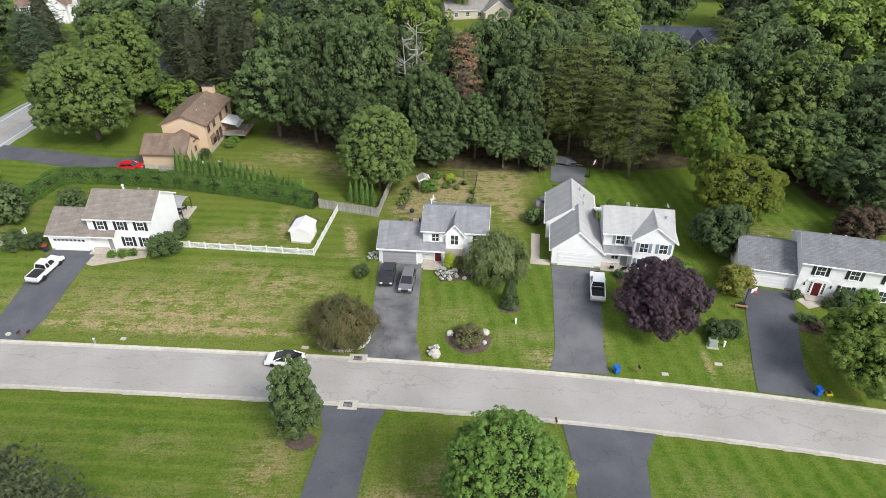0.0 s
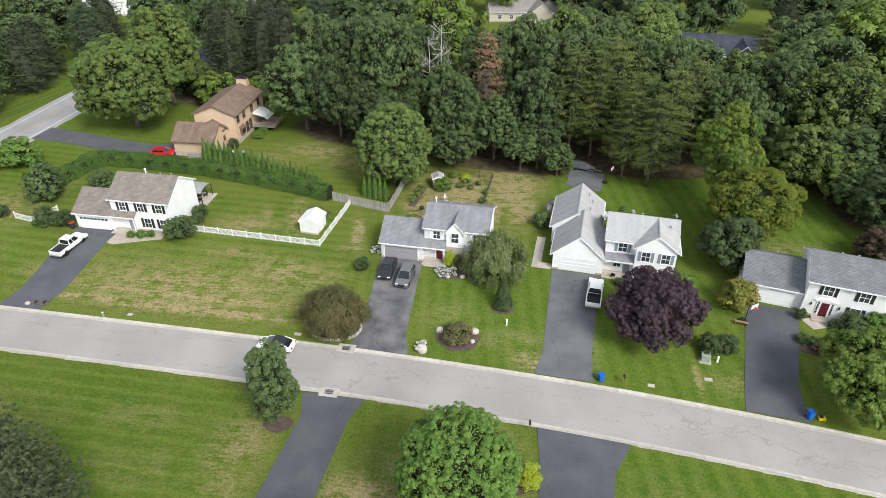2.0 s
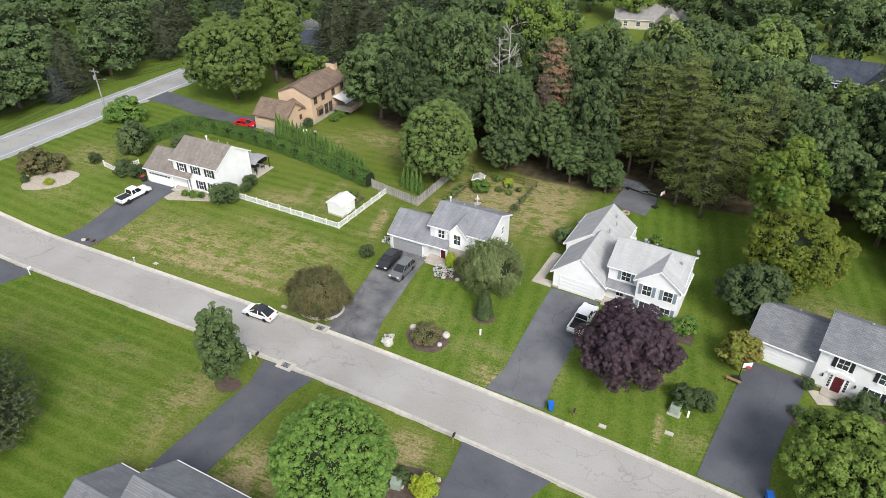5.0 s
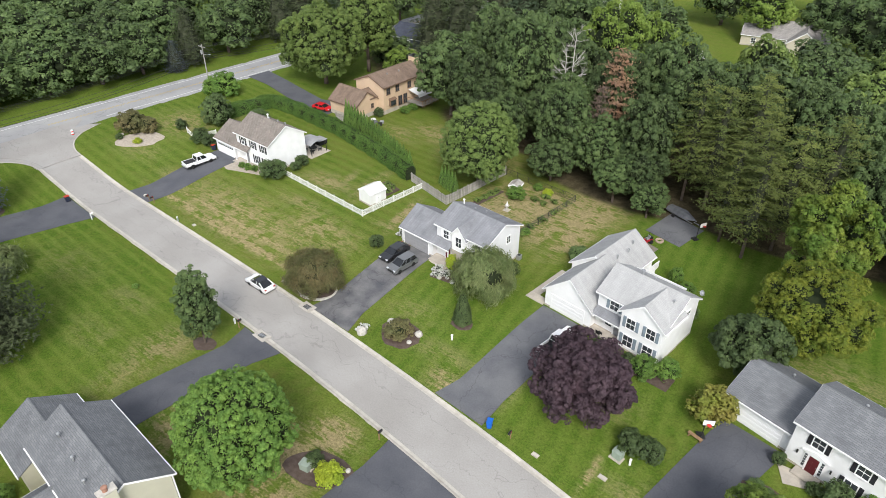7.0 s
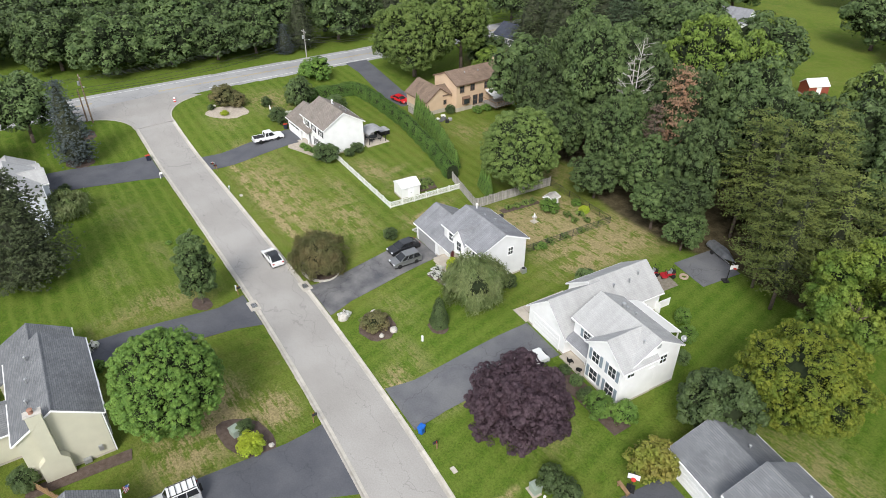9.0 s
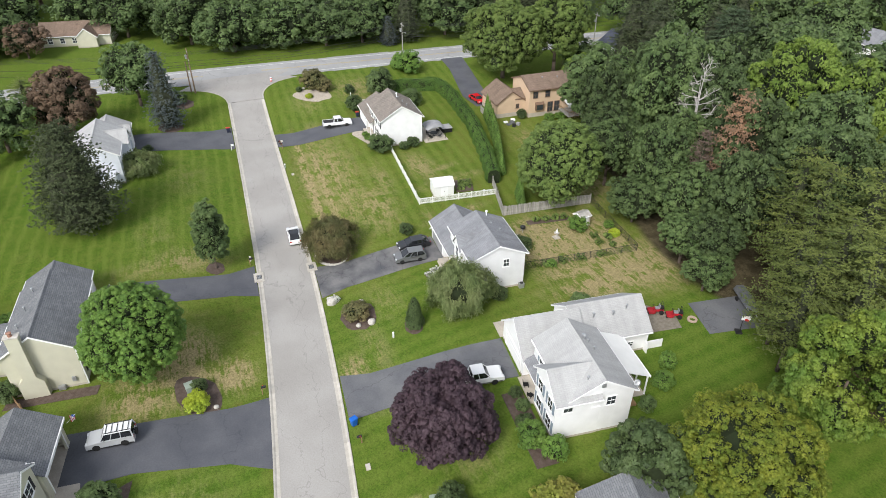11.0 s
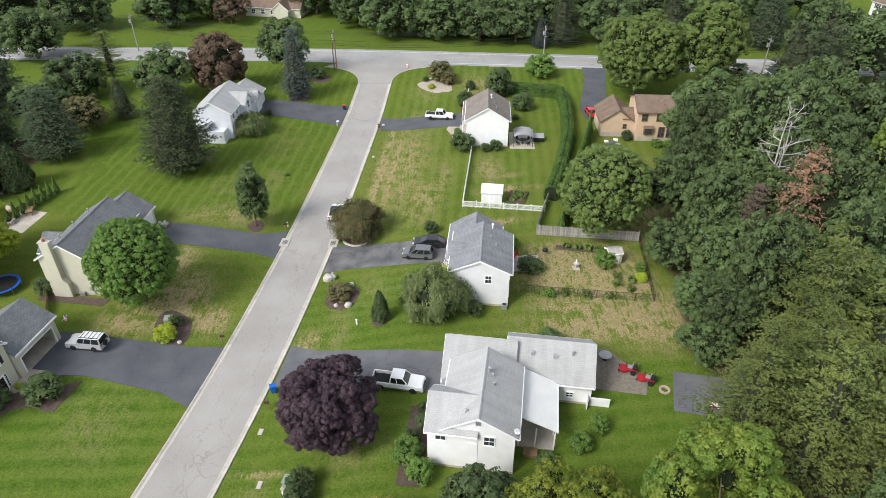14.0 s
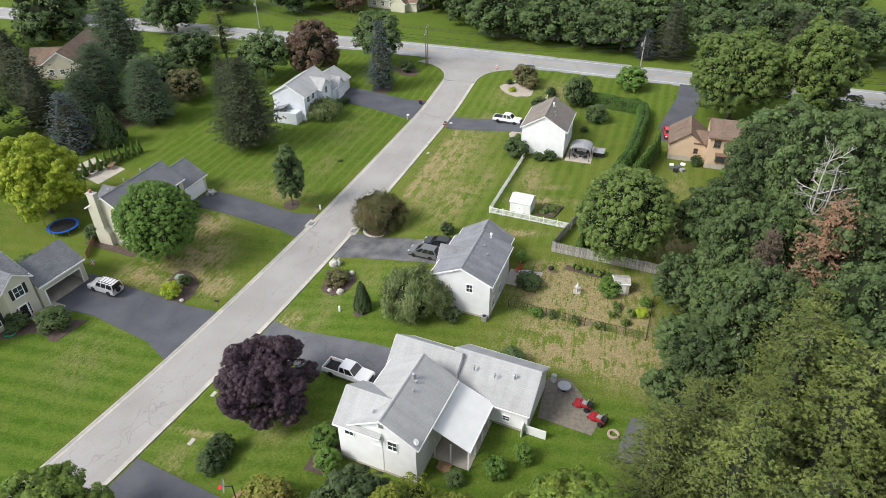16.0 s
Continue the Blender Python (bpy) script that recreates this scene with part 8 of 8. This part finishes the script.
def chair(x, y, rz, material, label="garden chair on a patio", group="garden chairs"):
    c = thing("garden_chair", on(x, y, 0.06, rz), label, "chair", group)
    part("seat", Shape().box(-0.28, -0.28, 0.38, 0.28, 0.28, 0.44), material, c, bevel=0.02)
    part("backrest", Shape().box(-0.28, 0.22, 0.44, 0.28, 0.28, 0.95), material, c, bevel=0.02, m=pose(0, 0, 0, -8, 0, 0))
    for sx in (-0.25, 0.25):
        for sy in (-0.25, 0.25):
            part("leg", Shape().box(sx - 0.025, sy - 0.025, -0.05, sx + 0.025, sy + 0.025, 0.38), material, c)


round_table(16.9, 94.9, 0.75, GREYMETAL, "round glass garden table on the gravel patio")
round_table(-43.4, 91.3, 0.8, BLACKMETAL, "dark round table under a canopy")
for k in range(4):
    a = radians(90 * k + 40)
    chair(-43.4 + 1.3 * math.cos(a), 91.3 + 1.3 * math.sin(a), 90 * k - 50, BLACKMETAL)
bk = thing("water_barrel", on(15.8, 93.6, 0.05), "pale plastic water barrel behind the house", "barrel")
part("drum", Shape().lathe([(0.32, 0), (0.36, 0.3), (0.36, 0.6), (0.32, 0.9)], n=16), VINYL, bk)
part("lid", Shape().lathe([(0.34, 0.9), (0.3, 0.96)], n=16), GREYMETAL, bk)
for x, y, rz in ((24.0, 75.3, 160), (25.6, 75.0, 200)):
    chair(x, y, rz, DARK, "dark porch chair beside the front door", "porch chairs")
chair(-17.4, 5.0, 40, WOODBROWN)
chair(-15.2, 6.8, -120, WOODBROWN)
chair(-14.6, 4.6, 150, BLACKMETAL)
fp = thing("fire_table", on(-14.0, 7.0, 0.05), "low square stone fire table on the terrace", "fire table")
part("base", Shape().box(-0.55, -0.55, 0, 0.55, 0.55, 0.5), STONE, fp, bevel=0.04)
part("rim", Shape().box(-0.7, -0.7, 0.5, 0.7, 0.7, 0.58), CONCRETE, fp, bevel=0.02)
part("bowl", Shape().box(-0.35, -0.35, 0.581, 0.35, 0.35, 0.6), DARK, fp)
tb = thing("dining_table", on(-17.2, 8.6, 0.05, 20), "wooden garden dining table on the terrace", "table")
part("tabletop", Shape().box(-1.0, -0.5, 0.7, 1.0, 0.5, 0.76), WOODBROWN, tb)
for sx in (-0.85, 0.85):
    for sy in (-0.4, 0.4):
        part("leg", Shape().box(sx - 0.05, sy - 0.05, 0, sx + 0.05, sy + 0.05, 0.7), WOODBROWN, tb)
pl = thing("paddling_pool", on(-13.8, 2.6, 0.05), "small round blue and white paddling pool", "paddling pool")
part("ring", Shape().lathe([(0.95, 0), (1.15, 0.15), (1.0, 0.35), (0.85, 0.15)], n=20), VINYL, pl, smooth=True)
part("water", Shape().lathe([(0.9, 0.18), (0.9, 0.22)], n=20), WATER, pl)
tp = thing("trampoline", on(3.0, 15.6, 0.0), "large round trampoline with blue padded rim", "trampoline")
part("mat", Shape().lathe([(1.9, 0.88), (1.9, 0.945)], n=28), DARK, tp)
part("pad", Shape().lathe([(1.9, 0.86), (2.3, 0.86), (2.32, 0.93), (1.9, 0.93)], n=28), BLUEPAD, tp)
for k in range(6):
    a = 2 * math.pi * k / 6
    part("leg", Shape().tube((2.2 * math.cos(a), 2.2 * math.sin(a), -0.1), (2.2 * math.cos(a), 2.2 * math.sin(a), 0.88), 0.035, 0.035, 6), GREYMETAL, tp)
    part("net_pole", Shape().tube((2.3 * math.cos(a), 2.3 * math.sin(a), 0.8), (2.3 * math.cos(a), 2.3 * math.sin(a), 2.5), 0.025, 0.025, 6), BLACKMETAL, tp)

gz = thing("gazebo", on(-43.4, 91.3, 0.02, -3.5), "grey canopy gazebo with black posts on the patio", "gazebo")
arc = [(-1.9, 2.15), (-1.3, 2.5), (-0.5, 2.68), (0.5, 2.68), (1.3, 2.5), (1.9, 2.15)]
part("canopy", Shape().prism(arc + [(x, z - 0.06) for x, z in arc[::-1]], -1.9, 1.9, "x"), CANVAS, gz)
for sx in (-1.8, 1.8):
    for sy in (-1.8, 1.8):
        part("post", Shape().box(sx - 0.05, sy - 0.05, -0.1, sx + 0.05, sy + 0.05, 2.2), BLACKMETAL, gz)
sp = thing("hot_tub", on(-45.0, 94.6, 0.0, -3.5), "dark covered hot tub beside the gazebo", "hot tub")
part("tub", Shape().box(-1.1, -1.0, 0, 1.1, 1.0, 0.85), DARK, sp, bevel=0.08)
part("cover", Shape().box(-1.15, -1.05, 0.85, 1.15, 1.05, 0.97), CANVAS, sp, bevel=0.04)
bb = thing("bird_bath", on(-1.6, 94.6, 0.0), "white stone birdbath with a statuette on a slab", "birdbath")
part("plinth", Shape().box(-0.5, -0.5, -0.1, 0.5, 0.5, 0.1), CONCRETE, bb)
part("column", Shape().lathe([(0.16, 0.1), (0.1, 0.3), (0.1, 0.7), (0.4, 0.8), (0.42, 0.88)], n=14), STONE, bb)
part("finial", Shape().lathe([(0.12, 0.88), (0.16, 1.1), (0.09, 1.35), (0.05, 1.6)], n=10), TRIM, bb)
gr = thing("kettle_grill", on(-5.0, 90.6, 0.05), "black kettle grill on the terrace", "grill")
part("bowl", Shape().lathe([(0.1, 0.5), (0.38, 0.65), (0.42, 0.85), (0.36, 1.05), (0.12, 1.18)], n=16), BLACKMETAL, gr, smooth=True)
part("stand", Shape().tube((-0.3, -0.2, 0), (0, 0, 0.6), 0.025, 0.025, 6).tube((0.3, -0.2, 0), (0, 0, 0.6), 0.025, 0.025, 6).tube((0, 0.3, 0), (0, 0, 0.6), 0.025, 0.025, 6), GREYMETAL, gr)
round_table(-3.2, 87.6, 0.7, GREYMETAL, "glass garden table on the small terrace")
pr = thing("parasol", on(-3.6, 86.4, 0.05), "closed red parasol beside the garden table", "parasol")
part("cloth", Shape().lathe([(0.04, 0.9), (0.16, 1.0), (0.12, 1.8), (0.03, 2.1)], n=10), RED, pr)
part("pole", Shape().tube((0, 0, 0), (0, 0, 2.2), 0.025, 0.025, 6), TRIM, pr)
chair(-2.2, 88.8, 120, TRIM)
chair(-4.2, 86.0, -30, RED)
fl = thing("flag", on(12.0, 28.9, 1.9, -8.7), "small red, white and blue flag on a wall pole", "flag")
part("pole", Shape().tube((0, -0.5, 0), (0, 0.6, 1.1), 0.02, 0.02, 6), TRIM, fl)
for k in range(7):
    part("stripe", Shape().box(-0.006, -0.02 + 0.07 * k, 0.05 + 0.055 * k, 0.006, 0.05 + 0.07 * k, 1.0 - 0.02 * k), RED if k % 2 == 0 else TRIM, fl)
part("canton", Shape().box(-0.01, 0.22, 0.75, 0.01, 0.5, 1.05), BLUEPAD, fl)
HOSE = mat("green_hose", (0.02, 0.35, 0.14), (0.02, 0.3, 0.12), 3, 0.5)
hs = Shape()
for k in range(90):
    a, b2 = k * 0.25, (k + 1) * 0.25
    ra, rb = 0.45 + 0.012 * (k % 25), 0.45 + 0.012 * ((k + 1) % 25)
    hs.tube((ra * math.cos(a), ra * math.sin(a), 0.05 + 0.002 * k), (rb * math.cos(b2), rb * math.sin(b2), 0.05 + 0.002 * (k + 1)), 0.03, 0.03, 5, False)
single("garden_hose", hs, HOSE, on(25.2, 26.8, 0.06), "coiled bright green garden hose on the bed", "hose")
pw = thing("swimming_pool", pose(-152, 122, 2.3, 0, 0, 20), "round above-ground pool with blue water", "swimming pool")
part("wall", Shape().lathe([(4.2, -0.4), (4.2, 1.0), (4.0, 1.02), (4.0, 0.9)], n=28), VINYL, pw)
part("water", Shape().lathe([(3.98, 0.85), (3.98, 1.05)], n=28), WATER, pw)
jk = thing("clutter_pile", on(-43.4, 109.0, 0.0), "pile of tarpaulins and boxes beside the tan garage", "clutter")
for k, (x, y, w, h2, ma) in enumerate(((0, 0, 1.1, 0.35, TARP), (1.4, 0.6, 0.8, 0.5, CANVAS), (-1.2, 0.8, 0.9, 0.3, TRIM), (0.6, -1.0, 1.3, 0.2, TARP), (2.0, -0.6, 0.5, 0.7, BLACKMETAL), (-0.6, -1.2, 0.7, 0.25, TRIM))):
    part("bundle", Shape().box(-w / 2, -0.4, -0.1, w / 2, 0.4, h2), ma, jk, bevel=0.08, m=pose(x, y, 0, 0, 0, k * 37))
# low stone edging round the weeping tree
ed = thing("stone_edging", on(-12.6, 62.3), "low curved stone edging round a tree bed", "edging")
for k in range(16):
    a = radians(-160 + k * 14)
    part("stone", Shape().box(-0.35, -0.14, -0.3, 0.35, 0.14, 0.22), STONE, ed, bevel=0.04, m=pose(3.3 * math.cos(a), 2.5 * math.sin(a), 0, 0, 0, math.degrees(a) + 90))
